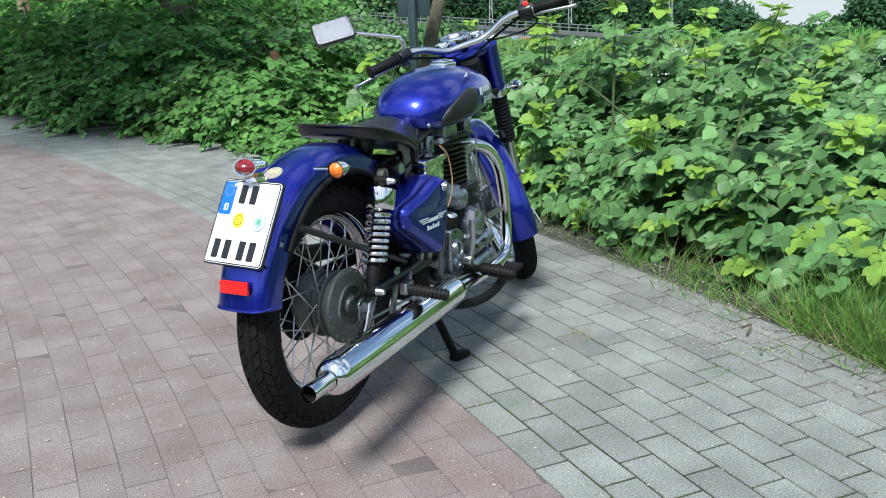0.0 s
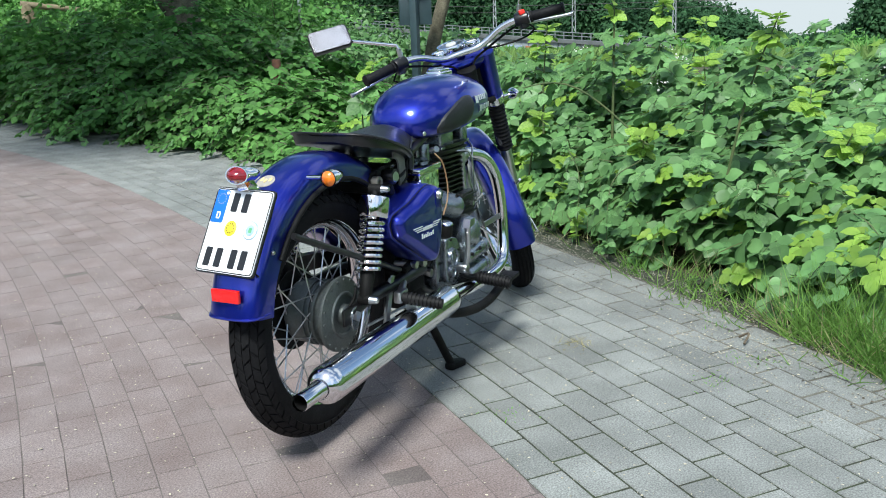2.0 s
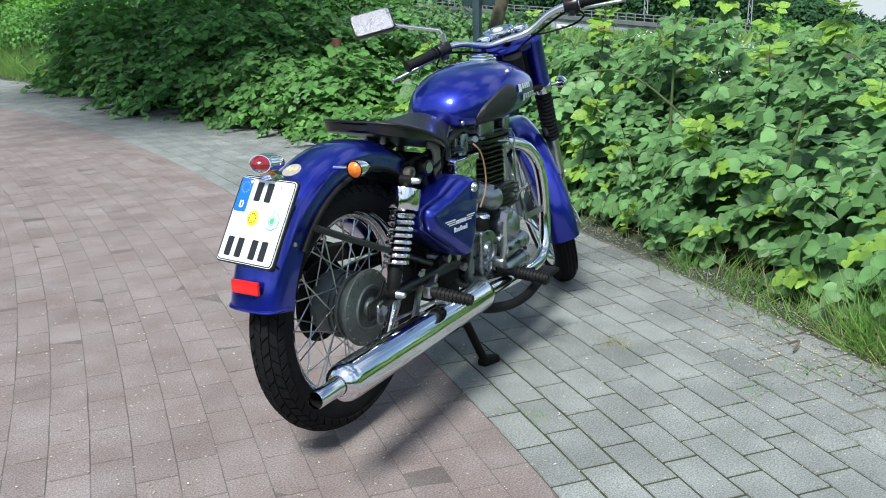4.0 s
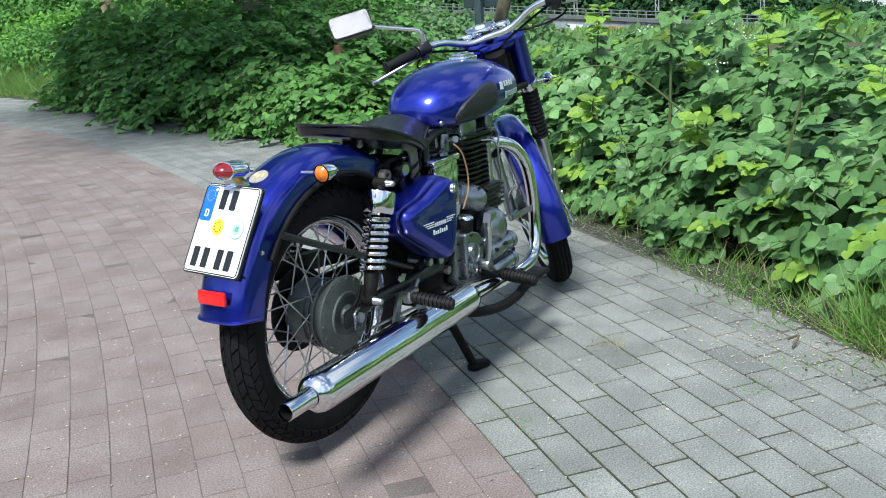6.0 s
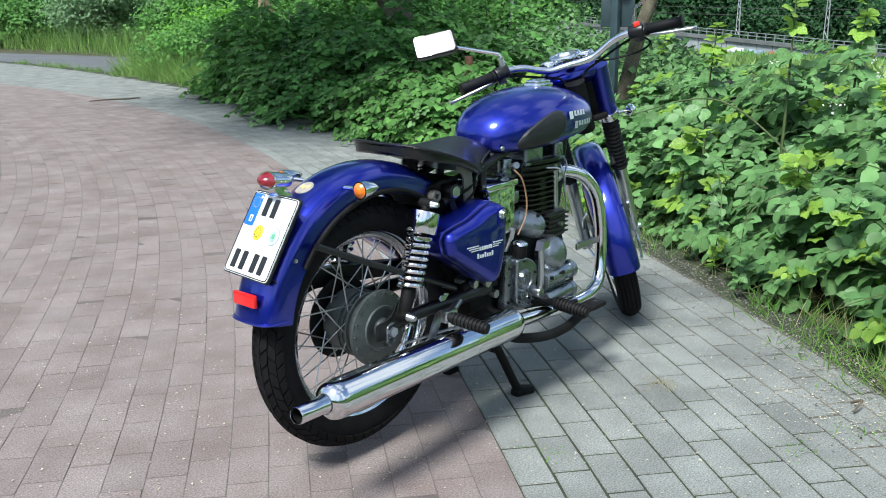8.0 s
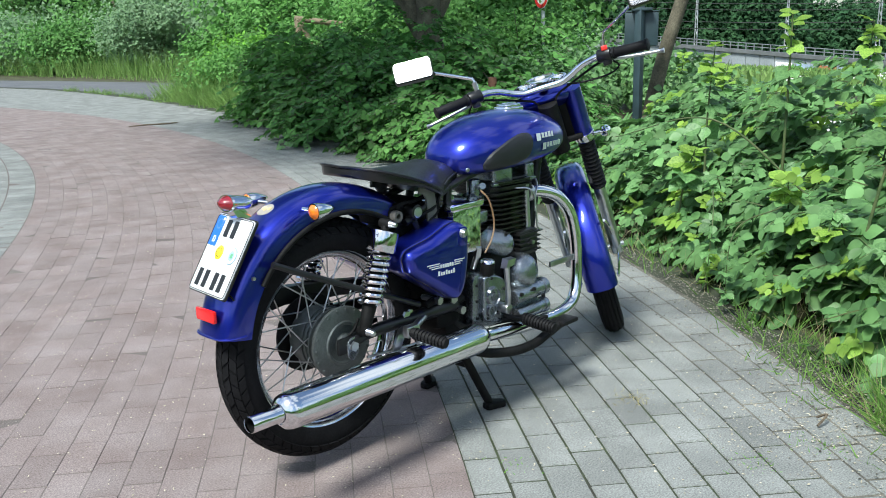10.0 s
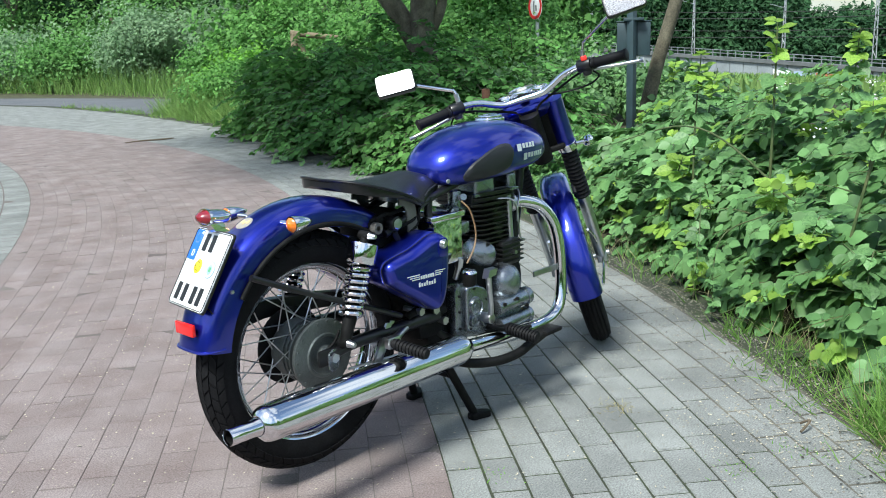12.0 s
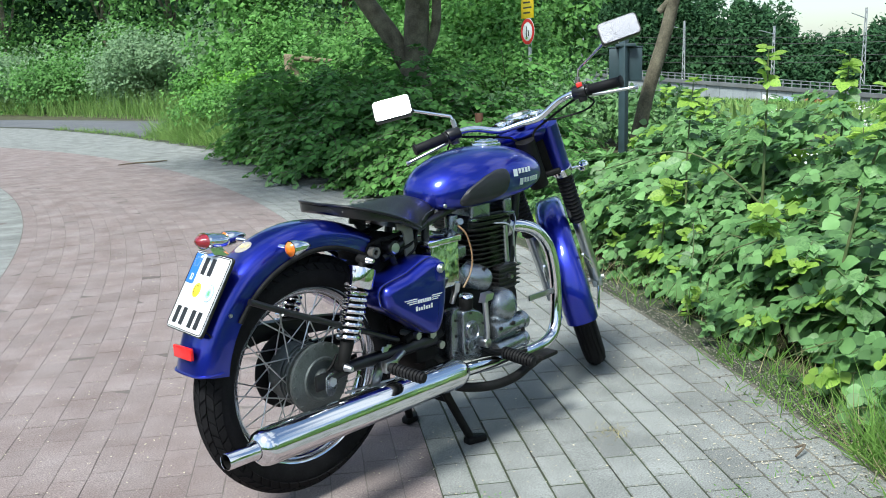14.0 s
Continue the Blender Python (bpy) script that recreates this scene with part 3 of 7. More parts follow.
def bpart(name, bm, material, parent=None, label="", smooth=True, m=None, sharp=38):
    """A part of the motorcycle, its mesh given in world places."""
    ob = part(name, bm, material, None, label, smooth, m, sharp)
    p = parent or bike
    ob.parent = p
    ob.matrix_parent_inverse = Matrix.Translation(-bike.location)
    if p is not bike:
        ob.matrix_parent_inverse = Matrix()
    return ob


def wheel(name, c, m, tyre_w, hub_parts):
    """A wire wheel: chrome rim with its tyre, tread, hub and spokes."""
    to = Matrix.Translation(c) @ SIDE
    rim_pts = [(0.230, -0.026), (0.245, -0.034), (0.248, -0.031), (0.238, -0.022), (0.229, -0.014), (0.226, 0.0), (0.229, 0.014),
               (0.238, 0.022), (0.248, 0.031), (0.245, 0.034), (0.230, 0.026), (0.223, 0.014), (0.220, 0.0), (0.223, -0.014)]
    rim = bpart(name, lathe(rim_pts, 72, to, True), CHROME, None, "spoked wheel with a chrome steel rim", m=m)
    prof = []
    for k in range(25):
        psi = radians(-128 + 256 * k / 24)
        rc, rs = (0.279, 0.0495) if name == "rear_wheel" else (0.274, 0.0465)
        prof.append((rc + rs * math.cos(psi), (tyre_w - 0.0015) * math.sin(psi)))
    prof += [(0.244, tyre_w * 0.62), (0.240, 0.0), (0.244, -tyre_w * 0.62)]
    bpart("tyre", lathe(prof, 84, to, True), RUBBER, rim, "black road tyre with worn blocks", m=m)
    return rim, to


def tread(rim, to, m, tyre_w, rows, count):
    bm = bmesh.new()
    for row, psi0 in enumerate(rows):
        for k in range(count):
            th = 2 * math.pi * (k + (row % 2) * 0.5) / count
            dth = 2 * math.pi / count
            skew = 0.20 * (1 if row % 2 else -1)
            vs = []
            for lift in (0.0, 0.0050):
                sh = 0.43 if lift == 0 else 0.40
                for du, dv in ((-sh, -1), (sh, -1), (sh + 0.0, 1), (-sh, 1)):
                    psi = psi0 + dv * 0.178 * (1 if lift == 0 else 0.92)
                    t = th + (du + dv * skew) * dth
                    r, y = 0.279 + (0.0488 + lift) * math.cos(psi), (tyre_w - 0.002 + lift) * math.sin(psi)
                    vs.append(bm.verts.new((r * math.cos(t), r * math.sin(t), y)))
            bm.faces.new(vs[4:8])
            for i in range(4):
                j = (i + 1) % 4
                bm.faces.new((vs[i], vs[j], vs[4 + j], vs[4 + i]))
    bmesh.ops.transform(bm, matrix=to, verts=bm.verts)
    return tagged(bpart("tread", bm, RUBBER, rim, "zigzag tread blocks", smooth=False, m=m), kind="stuff")


def spokes(rim, to, m, hub_r, hub_y, count):
    """Crossed wire spokes on one shared mesh."""
    me = None
    for k in range(count):
        side = 1 if k % 2 else -1
        a = 2 * math.pi * k / count
        lean = (0.62 if (k // 2) % 2 else -0.62)
        p = Vector((hub_r * math.cos(a + lean), hub_r * math.sin(a + lean), side * hub_y))
        q = Vector((0.222 * math.cos(a), 0.222 * math.sin(a), side * 0.006))
        if me is None:
            ob = bpart("spoke", rod((0, 0, 0), (0, 0, 1), 1, seg=6), STEEL, rim, smooth=True)
            me = ob.data
        else:
            ob = new("spoke", me)
            ob.parent = rim
        g = (m or Matrix()) @ to
        p, q = g @ p, g @ q
        ob.matrix_parent_inverse = Matrix()
        ob.matrix_basis = Matrix.Translation(p) @ basis(q - p) @ Matrix.Diagonal((0.0019, 0.0019, (q - p).length, 1))


# rear wheel with its drum brake
rear_rim, rear_to = wheel("rear_wheel", REAR, None, 0.049, None)
tread(rear_rim, rear_to, None, 0.049, [-1.12, -0.75, -0.37, 0.0, 0.37, 0.75, 1.12], 54)
bpart("hub", lathe([(0.0, -0.05), (0.030, -0.05), (0.034, -0.048), (0.078, -0.046), (0.084, -0.040), (0.084, 0.03), (0.080, 0.045), (0.045, 0.055),
                    (0.040, 0.075), (0.0, 0.075)], 40, rear_to), DULL, rear_rim, "dull grey full-width brake drum")
bpart("brake_plate", lathe([(0.0, -0.080), (0.022, -0.080), (0.027, -0.076), (0.029, -0.066), (0.038, -0.064), (0.050, -0.066), (0.053, -0.071), (0.059, -0.071),
                            (0.062, -0.067), (0.090, -0.064), (0.099, -0.061), (0.100, -0.056), (0.098, -0.050), (0.080, -0.048), (0.080, -0.034), (0.080, -0.028), (0.088, -0.027), (0.088, -0.022), (0.080, -0.021), (0.080, -0.013), (0.088, -0.012), (0.088, -0.007), (0.080, -0.006), (0.080, 0.003), (0.088, 0.004), (0.088, 0.012), (0.080, 0.013), (0.080, 0.02), (0.0, 0.02)], 56, rear_to @ Matrix.Translation((0, 0, -0.020))), DULL, rear_rim,
      "grey brake backplate with a raised ring")
for k in range(18):
    a = 2 * math.pi * k / 18
    c = REAR + Vector((0.0925 * math.cos(a), -0.0830, 0.0925 * math.sin(a)))
    bpart("rivet", rod(c, c + Vector((0, -0.004, 0)), 0.0038, seg=8), DULL, rear_rim)
bpart("sprocket", lathe([(0.05, 0.058), (0.104, 0.058), (0.110, 0.060), (0.110, 0.064), (0.104, 0.066), (0.05, 0.066)], 42, rear_to, True), SOOT, rear_rim,
      "toothed black sprocket")
bpart("axle", merge(rod(REAR + Vector((0, -0.124, 0)), REAR + Vector((0, 0.12, 0)), 0.0080), rod(REAR + Vector((0, -0.112, 0)), REAR + Vector((0, -0.07, 0)), 0.016, seg=24),
                    rod(REAR + Vector((0, -0.132, 0)), REAR + Vector((0, -0.121, 0)), 0.0135, seg=6)), STEEL, rear_rim, "steel axle with a hexagon nut")
spokes(rear_rim, rear_to, None, 0.082, 0.036, 40)

# front wheel, turned with the steering
front_rim, front_to = wheel("front_wheel", FRONT, STEER, 0.043, None)
bm = merge(*[lathe([(0.274 + 0.0475 * math.cos(p), 0.043 * math.sin(p) * 1.02), (0.274 + 0.0505 * math.cos(p), 0.0445 * math.sin(p) * 1.02),
                    (0.274 + 0.0505 * math.cos(p + 0.20), 0.0445 * math.sin(p + 0.20) * 1.02), (0.274 + 0.0475 * math.cos(p + 0.20), 0.043 * math.sin(p + 0.20) * 1.02)],
                   64, front_to) for p in (-0.95, -0.60, -0.25, 0.05, 0.40, 0.75)])
bpart("tread", bm, RUBBER, front_rim, "ribbed tread", m=STEER)
bpart("hub", lathe([(0.0, -0.06), (0.03, -0.06), (0.075, -0.048), (0.08, -0.04), (0.08, 0.03), (0.045, 0.05), (0.04, 0.06), (0.0, 0.06)], 36, front_to), DULL, front_rim,
      "dull grey front brake drum", m=STEER)
bpart("axle", rod(FRONT + Vector((0, -0.125, 0)), FRONT + Vector((0, 0.125, 0)), 0.009), STEEL, front_rim, m=STEER)
spokes(front_rim, front_to, STEER, 0.08, 0.036, 40)


def mudguard(c, R, a0, a1, half, depth, n=40, tail=0.0):
    """A deep curved mudguard with rolled edges: an arc about c from angle a0 to a1 (degrees, 0 forward, 90 up)."""
    sec = [(-1.0, -1.0), (-1.0, -0.80)]
    for k in range(17):
        a = math.pi * (1 - k / 16)
        sec.append((math.copysign(abs(math.cos(a)) ** 0.72, math.cos(a)), -0.62 * (1 - math.sin(a) ** 0.80)))
    sec += [(1.0, -0.80), (1.0, -1.0)]
    t = 0.0035
    rings = []
    for i in range(n + 1):
        f = i / n
        a = radians(a0 + (a1 - a0) * f)
        e = Vector((math.cos(a), 0, math.sin(a)))
        dep = depth * (0.55 + 0.45 * min(1, f * 4)) if tail == 0 else depth
        outer = [c + e * (R + dep * v) + Vector((0, half * u, 0)) for u, v in sec]
        inner = [c + e * (R + dep * v * 0.97 - t) + Vector((0, (half - t) * u, 0)) for u, v in sec]
        rings.append(outer + inner[::-1])
    return loft(rings)


REAR_ARC = Vector((0.034, 0, 0.396))
bpart("rear_fender", mudguard(REAR_ARC, 0.386, 44, 170.5, 0.072, 0.078), BLUE, None, "glossy blue rear mudguard with deep sides")
tail = REAR_ARC + Vector((math.cos(radians(170.5)), 0, math.sin(radians(170.5)))) * 0.386
lip = [(-0.072, -0.062), (-0.071, -0.040), (-0.063, -0.017), (-0.045, -0.004), (0, 0.0), (0.045, -0.004), (0.063, -0.017), (0.071, -0.040), (0.072, -0.062)]
bpart("fender_lip", tube([tail + Vector((-v, u, 0.0)) for u, v in lip], 0.0035, 8, 3), BLUE, None, "rolled lower edge")
bead = [REAR_ARC + Vector((math.cos(radians(a)), 0, math.sin(radians(a)))) * (0.386 - 0.070) + Vector((0, -0.0765, 0)) for a in range(50, 152, 6)]
for s in (1, -1):
    pts = [Vector((p.x, p.y * s, p.z)) for p in bead]
    bpart("fender_stay", tube(pts, 0.0068, 10, 3), SOOT, None, "black tubular mudguard stay")
bpart("fender_seam", tube([REAR_ARC + Vector((math.cos(radians(153)), 0, math.sin(radians(153)))) * 0.3885 + Vector((0, y, -abs(y) * 0.12 - max(0, abs(y) - 0.06) * 0.6)) for y in
                           (-0.072, -0.062, -0.045, 0, 0.045, 0.062, 0.072)], 0.0022, 6, 4), BLACK, None)
for s in (1, -1):
    bpart("fender_bolt", lathe([(0, 0.004), (0.004, 0.003), (0.0055, 0), (0.0055, -0.003), (0, -0.003)], 12,
                               Matrix.Translation((-0.252, -0.0735 * s, 0.597)) @ basis((0, -s, 0))), STEEL, None)

# number plate, its holder, seals and print (characters stand as plain bars)
PLT = Vector((-0.336, 0.008, 0.565))
PLT_UP = Vector((0.104, 0, 0.172)).normalized()
PLT_OUT = Vector((-PLT_UP.z, 0, PLT_UP.x))


PLT_M = Matrix.Translation(PLT) @ Matrix.Rotation(radians(-5), 4, "Z") @ Matrix(((0, PLT_UP.x, PLT_OUT.x, 0), (-1, 0, 0, 0), (0, PLT_UP.z, PLT_OUT.z, 0), (0, 0, 0, 1))) @ Matrix.Diagonal((0.935, 1, 1, 1))


def plate_patch(u0, u1, v0, v1, w0, w1, r):
    return slab(rounded([(u0, v0), (u1, v0), (u1, v1), (u0, v1)], r), "z", w0, w1)


number_plate = bpart("number_plate", plate_patch(-0.0905, 0.0905, 0, 0.2005, 0.0, 0.0025, 0.011), WHITE, None,
                     "white two-line plate with a blue band and black characters shown as bars", m=PLT_M)
bpart("plate_holder", plate_patch(-0.094, 0.094, -0.003, 0.204, -0.006, -0.0005, 0.012), BLACK, number_plate, "black plastic holder", m=PLT_M)
rimo = rounded([(-0.088, 0.0025), (0.088, 0.0025), (0.088, 0.198), (-0.088, 0.198)], 0.010)
bm = tube([(u, v, 0.0030) for u, v in rimo + rimo[:1]], 0.0013, 6, smooth_path=False)
bpart("border", bm, PLATE_INK, number_plate, m=PLT_M)
bpart("blue_band", plate_patch(-0.0860, -0.047, 0.116, 0.1955, 0.0022, 0.0032, 0.006), PLATE_BLUE, number_plate, "blue country band", m=PLT_M)
for k in range(12):
    a = 2 * math.pi * k / 12
    bpart("star", rod((-0.0665 + 0.0125 * math.cos(a), 0.174 + 0.0125 * math.sin(a), 0.003), (-0.0665 + 0.0125 * math.cos(a), 0.174 + 0.0125 * math.sin(a), 0.0036), 0.0017, seg=5),
          CREAM_PRINT, number_plate, m=PLT_M)
bpart("country_letter_bar", merge(plate_patch(-0.071, -0.067, 0.126, 0.142, 0.003, 0.0036, 0.001), plate_patch(-0.071, -0.060, 0.1395, 0.1425, 0.003, 0.0036, 0.001),
                              plate_patch(-0.071, -0.060, 0.1255, 0.1285, 0.003, 0.0036, 0.001), plate_patch(-0.0615, -0.0585, 0.1275, 0.1405, 0.003, 0.0036, 0.001)), WHITE,
      number_plate, "small white mark", m=PLT_M)
for u0, u1, v0 in ((-0.031, -0.011, 0.145), (0.003, 0.023, 0.145), (-0.071, -0.051, 0.012), (-0.037, -0.017, 0.012), (0.009, 0.029, 0.012), (0.041, 0.061, 0.012)):
    bpart("character_bar", plate_patch(u0, u1, v0, v0 + 0.045, 0.0024, 0.0034, 0.003), PLATE_INK, number_plate, "plain black bar", m=PLT_M)
for u, v, r, mt, nm in ((-0.014, 0.105, 0.0185, YELLOW, "yellow_seal"), (0.050, 0.105, 0.0225, SEAL, "round_seal")):
    bpart(nm, lathe([(0, 0.0042), (r - 0.001, 0.0042), (r, 0.0036), (r, 0.0022), (0, 0.0022)], 32, Matrix.Translation((u, v, 0))), mt, number_plate, "round sticker", m=PLT_M)
bpart("seal_ring", lathe([(0.0135, 0.0042), (0.0135, 0.0047), (0.0195, 0.0047), (0.0195, 0.0042)], 28, Matrix.Translation((0.050, 0.105, 0)), True), WHITE, number_plate, m=PLT_M)
bpart("seal_mark", plate_patch(0.045, 0.055, 0.099, 0.111, 0.004, 0.0048, 0.003), SEAL_GREEN, number_plate, m=PLT_M)
bpart("seal_mark", merge(*[rod((-0.014 + 0.011 * math.cos(a), 0.105 + 0.011 * math.sin(a), 0.004), (-0.014 + 0.011 * math.cos(a), 0.105 + 0.011 * math.sin(a), 0.0046), 0.0018, seg=6)
                           for a in [k * math.pi / 5 for k in range(10)]]), PLATE_INK, number_plate, m=PLT_M)
for u, v in ((-0.052, 0.188), (0.045, 0.186), (-0.006, 0.079)):
    bpart("plate_screw", lathe([(0, 0.006), (0.003, 0.0055), (0.0045, 0.003), (0.0045, 0.002), (0, 0.002)], 12, Matrix.Translation((u, v, 0))), WHITE, number_plate, m=PLT_M)
bpart("rear_reflector", box(-0.352, -0.3415, -0.040, 0.036, 0.500, 0.531, 0.003), RED_REFLEX, None, "red rectangular reflector")

# tail lamp on its bracket, a broad oval
TAIL_AT = Vector((-0.276, 0.0, 0.778))
OVAL = Matrix.Translation(TAIL_AT) @ Matrix.Diagonal((1.1, 1.28, 0.84, 1)) @ Matrix.Translation(-TAIL_AT)
tl = bpart("tail_light", lathe([(0.010, 0.072), (0.015, 0.070), (0.0195, 0.062), (0.0215, 0.045), (0.0225, 0.026), (0.0245, 0.018), (0.0245, 0.011), (0.0, 0.011)], 32,
                                Matrix.Translation((-0.276, 0.0, 0.778)) @ basis((1, 0, -0.16))), CHROME, None, "oval chrome tail lamp with a domed red lens", m=OVAL)
bpart("lens", lathe([(0, -0.008), (0.008, -0.006), (0.015, 0.000), (0.0205, 0.009), (0.0235, 0.0125), (0, 0.0145)], 32, Matrix.Translation((-0.276, 0.0, 0.778)) @ basis((1, 0, -0.16))),
      RED_LENS, tl, "red domed lens", m=OVAL)
bpart("lamp_foot", loft([[(-0.262, -0.012, 0.772), (-0.228, -0.012, 0.768), (-0.228, 0.012, 0.768), (-0.262, 0.012, 0.772)],
                         [(-0.242, -0.016, 0.735), (-0.205, -0.018, 0.735), (-0.205, 0.018, 0.735), (-0.242, 0.016, 0.735)]]), CHROME, tl)


def indicator(name, at, ax, stalk_from, m=None):
    """A bullet-shaped chrome turn signal with an amber lens; ax points from lens to tail."""
    at, ax = Vector(at), Vector(ax).normalized()
    body = bpart(name, lathe([(0.0, 0.066), (0.004, 0.064), (0.010, 0.052), (0.0165, 0.034), (0.0205, 0.014), (0.0210, 0.004), (0.0215, 0.0), (0.0, 0.0)], 28,
                              Matrix.Translation(at) @ basis(ax)), CHROME, None, "bullet-shaped chrome turn signal", m=m)
    bpart("lens", lathe([(0, -0.010), (0.008, -0.009), (0.0145, -0.005), (0.0185, 0.0), (0.0185, 0.002), (0, 0.002)], 24, Matrix.Translation(at) @ basis(ax)), AMBER, body, "amber lens", m=m)
    bpart("stalk", rod(at + ax * 0.012, stalk_from, 0.0062, seg=12), CHROME, body, m=m)
    return body


for s in (1, -1):
    indicator("rear_turn_signal", (-0.118 + (0 if s > 0 else -0.010), -0.150 * s + (0 if s > 0 else -0.042), 0.748), (1, 0.0, 0.02), (-0.088, -0.074 * s, 0.742))
    indicator("front_turn_signal", (1.150, -0.168 * s, 0.768), (-1, 0, 0), (1.105, -0.085 * s, 0.775), STEER)

# shield transfer on the rear mudguard, laid on its curve
def on_fender(deg, y, lift):
    k = min(1, abs(y) / 0.072) ** (1 / 0.72)
    v = -0.62 * (1 - max(0, 1 - k * k) ** 0.40)
    r = 0.386 + 0.078 * v + lift
    return REAR_ARC + Vector((math.cos(radians(deg)) * r, y, math.sin(radians(deg)) * r))


def transfer(deg, y, da, dy, lift):
    bm = bmesh.new()
    mid = bm.verts.new(on_fender(deg, y, lift))
    rings = [[bm.verts.new(on_fender(deg + da * q * math.sin(k * math.pi / 14), y + dy * q * math.cos(k * math.pi / 14), lift if q < 1.02 else -0.001)) for k in range(28)] for q in (0.5, 1.0, 1.04)]
    for k in range(28):
        n = (k + 1) % 28
        bm.faces.new((mid, rings[0][k], rings[0][n]))
        for p, q in zip(rings, rings[1:]):
            bm.faces.new((p[k], q[k], q[n], p[n]))
    return bm


tr = bpart("shield_transfer", transfer(117, 0.012, 3.4, 0.024, 0.0008), CREAM_PRINT, None, "small cream and gold shield transfer")
for k in (-1, 0, 1):
    bpart("shield_bar", transfer(117 - 0.8 * abs(k), 0.012 + 0.012 * k, 1.1, 0.004, 0.0016), GOLD_PRINT, tr)

# swinging arm, shock absorbers, pannier stay
for s in (1, -1):
    y = -0.112 * s
    bpart("swing_arm", merge(tube([(0.43, y * 0.95, 0.372), (0.25, y, 0.376), (0.10, y * 1.02, 0.380), (0.0, y, 0.366)], 0.016, 10, 6, radii=[0.021, 0.019, 0.017, 0.015]),
                             box(-0.035, 0.045, y - 0.005, y + 0.005, 0.342, 0.388, 0.006)), BLACK, None, "black swinging arm")
    top, low = Vector((0.142, -0.130 * s, 0.672)), Vector((0.042, -0.135 * s, 0.398))
    ax = (low - top).normalized()
    sh = bpart("shock_absorber", merge(rod(top, low, 0.011), rod(top + ax * 0.06, low - ax * 0.06, 0.0175), rod(low - ax * 0.070, low + ax * 0.004, 0.0200, 0.015, 18, 0.003),
                                       rod(top - Vector((0, 0.018, 0)), top + Vector((0, 0.018, 0)), 0.0125, seg=16), rod(low - Vector((0, 0.016, 0)), low + Vector((0, 0.016, 0)), 0.015, seg=16)),
               SOOT, None, "black and chrome rear shock absorber")
    bpart("shroud", lathe([(0.0, 0.020), (0.034, 0.020), (0.0390, 0.022), (0.0402, 0.027), (0.0402, 0.074), (0.038, 0.077), (0, 0.077)], 28, Matrix.Translation(top) @ basis(ax)), CHROME, sh, "chrome cap")
    a, b = top + ax * 0.076, low - ax * 0.070
    u = ax.orthogonal().normalized()
    v = ax.cross(u)
    coil = [a + (b - a) * (k / 150) + (u * math.cos(2 * math.pi * 8.6 * k / 150) + v * math.sin(2 * math.pi * 8.6 * k / 150)) * 0.0285 for k in range(151)]
    bpart("spring", tube(coil, 0.0064, 8, smooth_path=False), CHROME, sh, "chromed coil spring")
    bpart("bolt", (lathe([(0, 0.024), (0.005, 0.023), (0.008, 0.018), (0.009, 0.004), (0.012, 0.0), (0, 0)], 20, Matrix.Translation(top + Vector((0, -0.016 * s, 0))) @ basis((0, -s, 0)))), STEEL, sh, "bright acorn nut")
    bpart("bolt", (lathe([(0, 0.026), (0.006, 0.025), (0.009, 0.020), (0.010, 0.004), (0.013, 0.0), (0, 0)], 20, Matrix.Translation(low + Vector((0, -0.014 * s, 0))) @ basis((0, -s, 0)))),
          STEEL, sh, "bright acorn nut")
    bpart("pannier_stay", tube([(-0.222, -0.112 * s, 0.632), (-0.10, -0.122 * s, 0.575), (0.10, -0.126 * s, 0.487), (0.27, -0.118 * s, 0.412)], 0.0085, 10, 4), BLACK, None, "black tubular stay")
    bpart("passenger_peg", tube([(0.186, -0.165 * s, 0.362), (0.205, -0.280 * s, 0.348)], 0.014, 14, smooth_path=False), GRIP, None, "ribbed rubber passenger footrest")
    for k in range(9):
        c = Vector((0.186, -0.165 * s, 0.362)).lerp(Vector((0.205, -0.280 * s, 0.348)), 0.15 + 0.095 * k)
        d = Vector((0.019, -0.115 * s, -0.014)).normalized()
        bpart("peg_rib", rod(c - d * 0.003, c + d * 0.003, 0.0172, seg=16), GRIP)
    bpart("peg_bracket", merge(box(0.170, 0.218, -0.160 * s - 0.012, -0.160 * s + 0.012, 0.346, 0.380, 0.005), rod((0.33, -0.10 * s, 0.375), (0.20, -0.158 * s, 0.366), 0.011)), STEEL, None)
bpart("chain_adjuster", slab(rounded([(-0.008, 0.375), (0.018, 0.388), (0.034, 0.372), (0.030, 0.335), (0.012, 0.318), (-0.006, 0.330)], 0.012), "y", -0.122, -0.114, 0.002), ALLOY, None, "grey snail-shaped chain adjuster")
bpart("brake_lever", tube([(0.050, -0.105, 0.425), (0.030, -0.108, 0.400), (0.012, -0.104, 0.385)], 0.004, 10, 4), SOOT, None, "thin brake operating lever")
bpart("brake_rod", tube([(0.055, -0.127, 0.318), (0.25, -0.12, 0.30), (0.45, -0.115, 0.275)], 0.004, 8, 4), STEEL, None)
bpart("chain_guard", loft([[(x, y, z) for x, z in ((-0.20, 0.47), (-0.05, 0.50), (0.15, 0.475), (0.36, 0.44), (0.36, 0.40), (0.15, 0.43), (-0.05, 0.45), (-0.20, 0.43))] for y in (0.085, 0.115)]), BLACK, None,
      "black chain guard")
bpart("chain", merge(tube([(0.0, 0.1, 0.455), (0.40, 0.095, 0.42)], 0.007, 6, smooth_path=False), tube([(0.0, 0.1, 0.268), (0.40, 0.095, 0.33)], 0.007, 6, smooth_path=False)), SOOT, None)

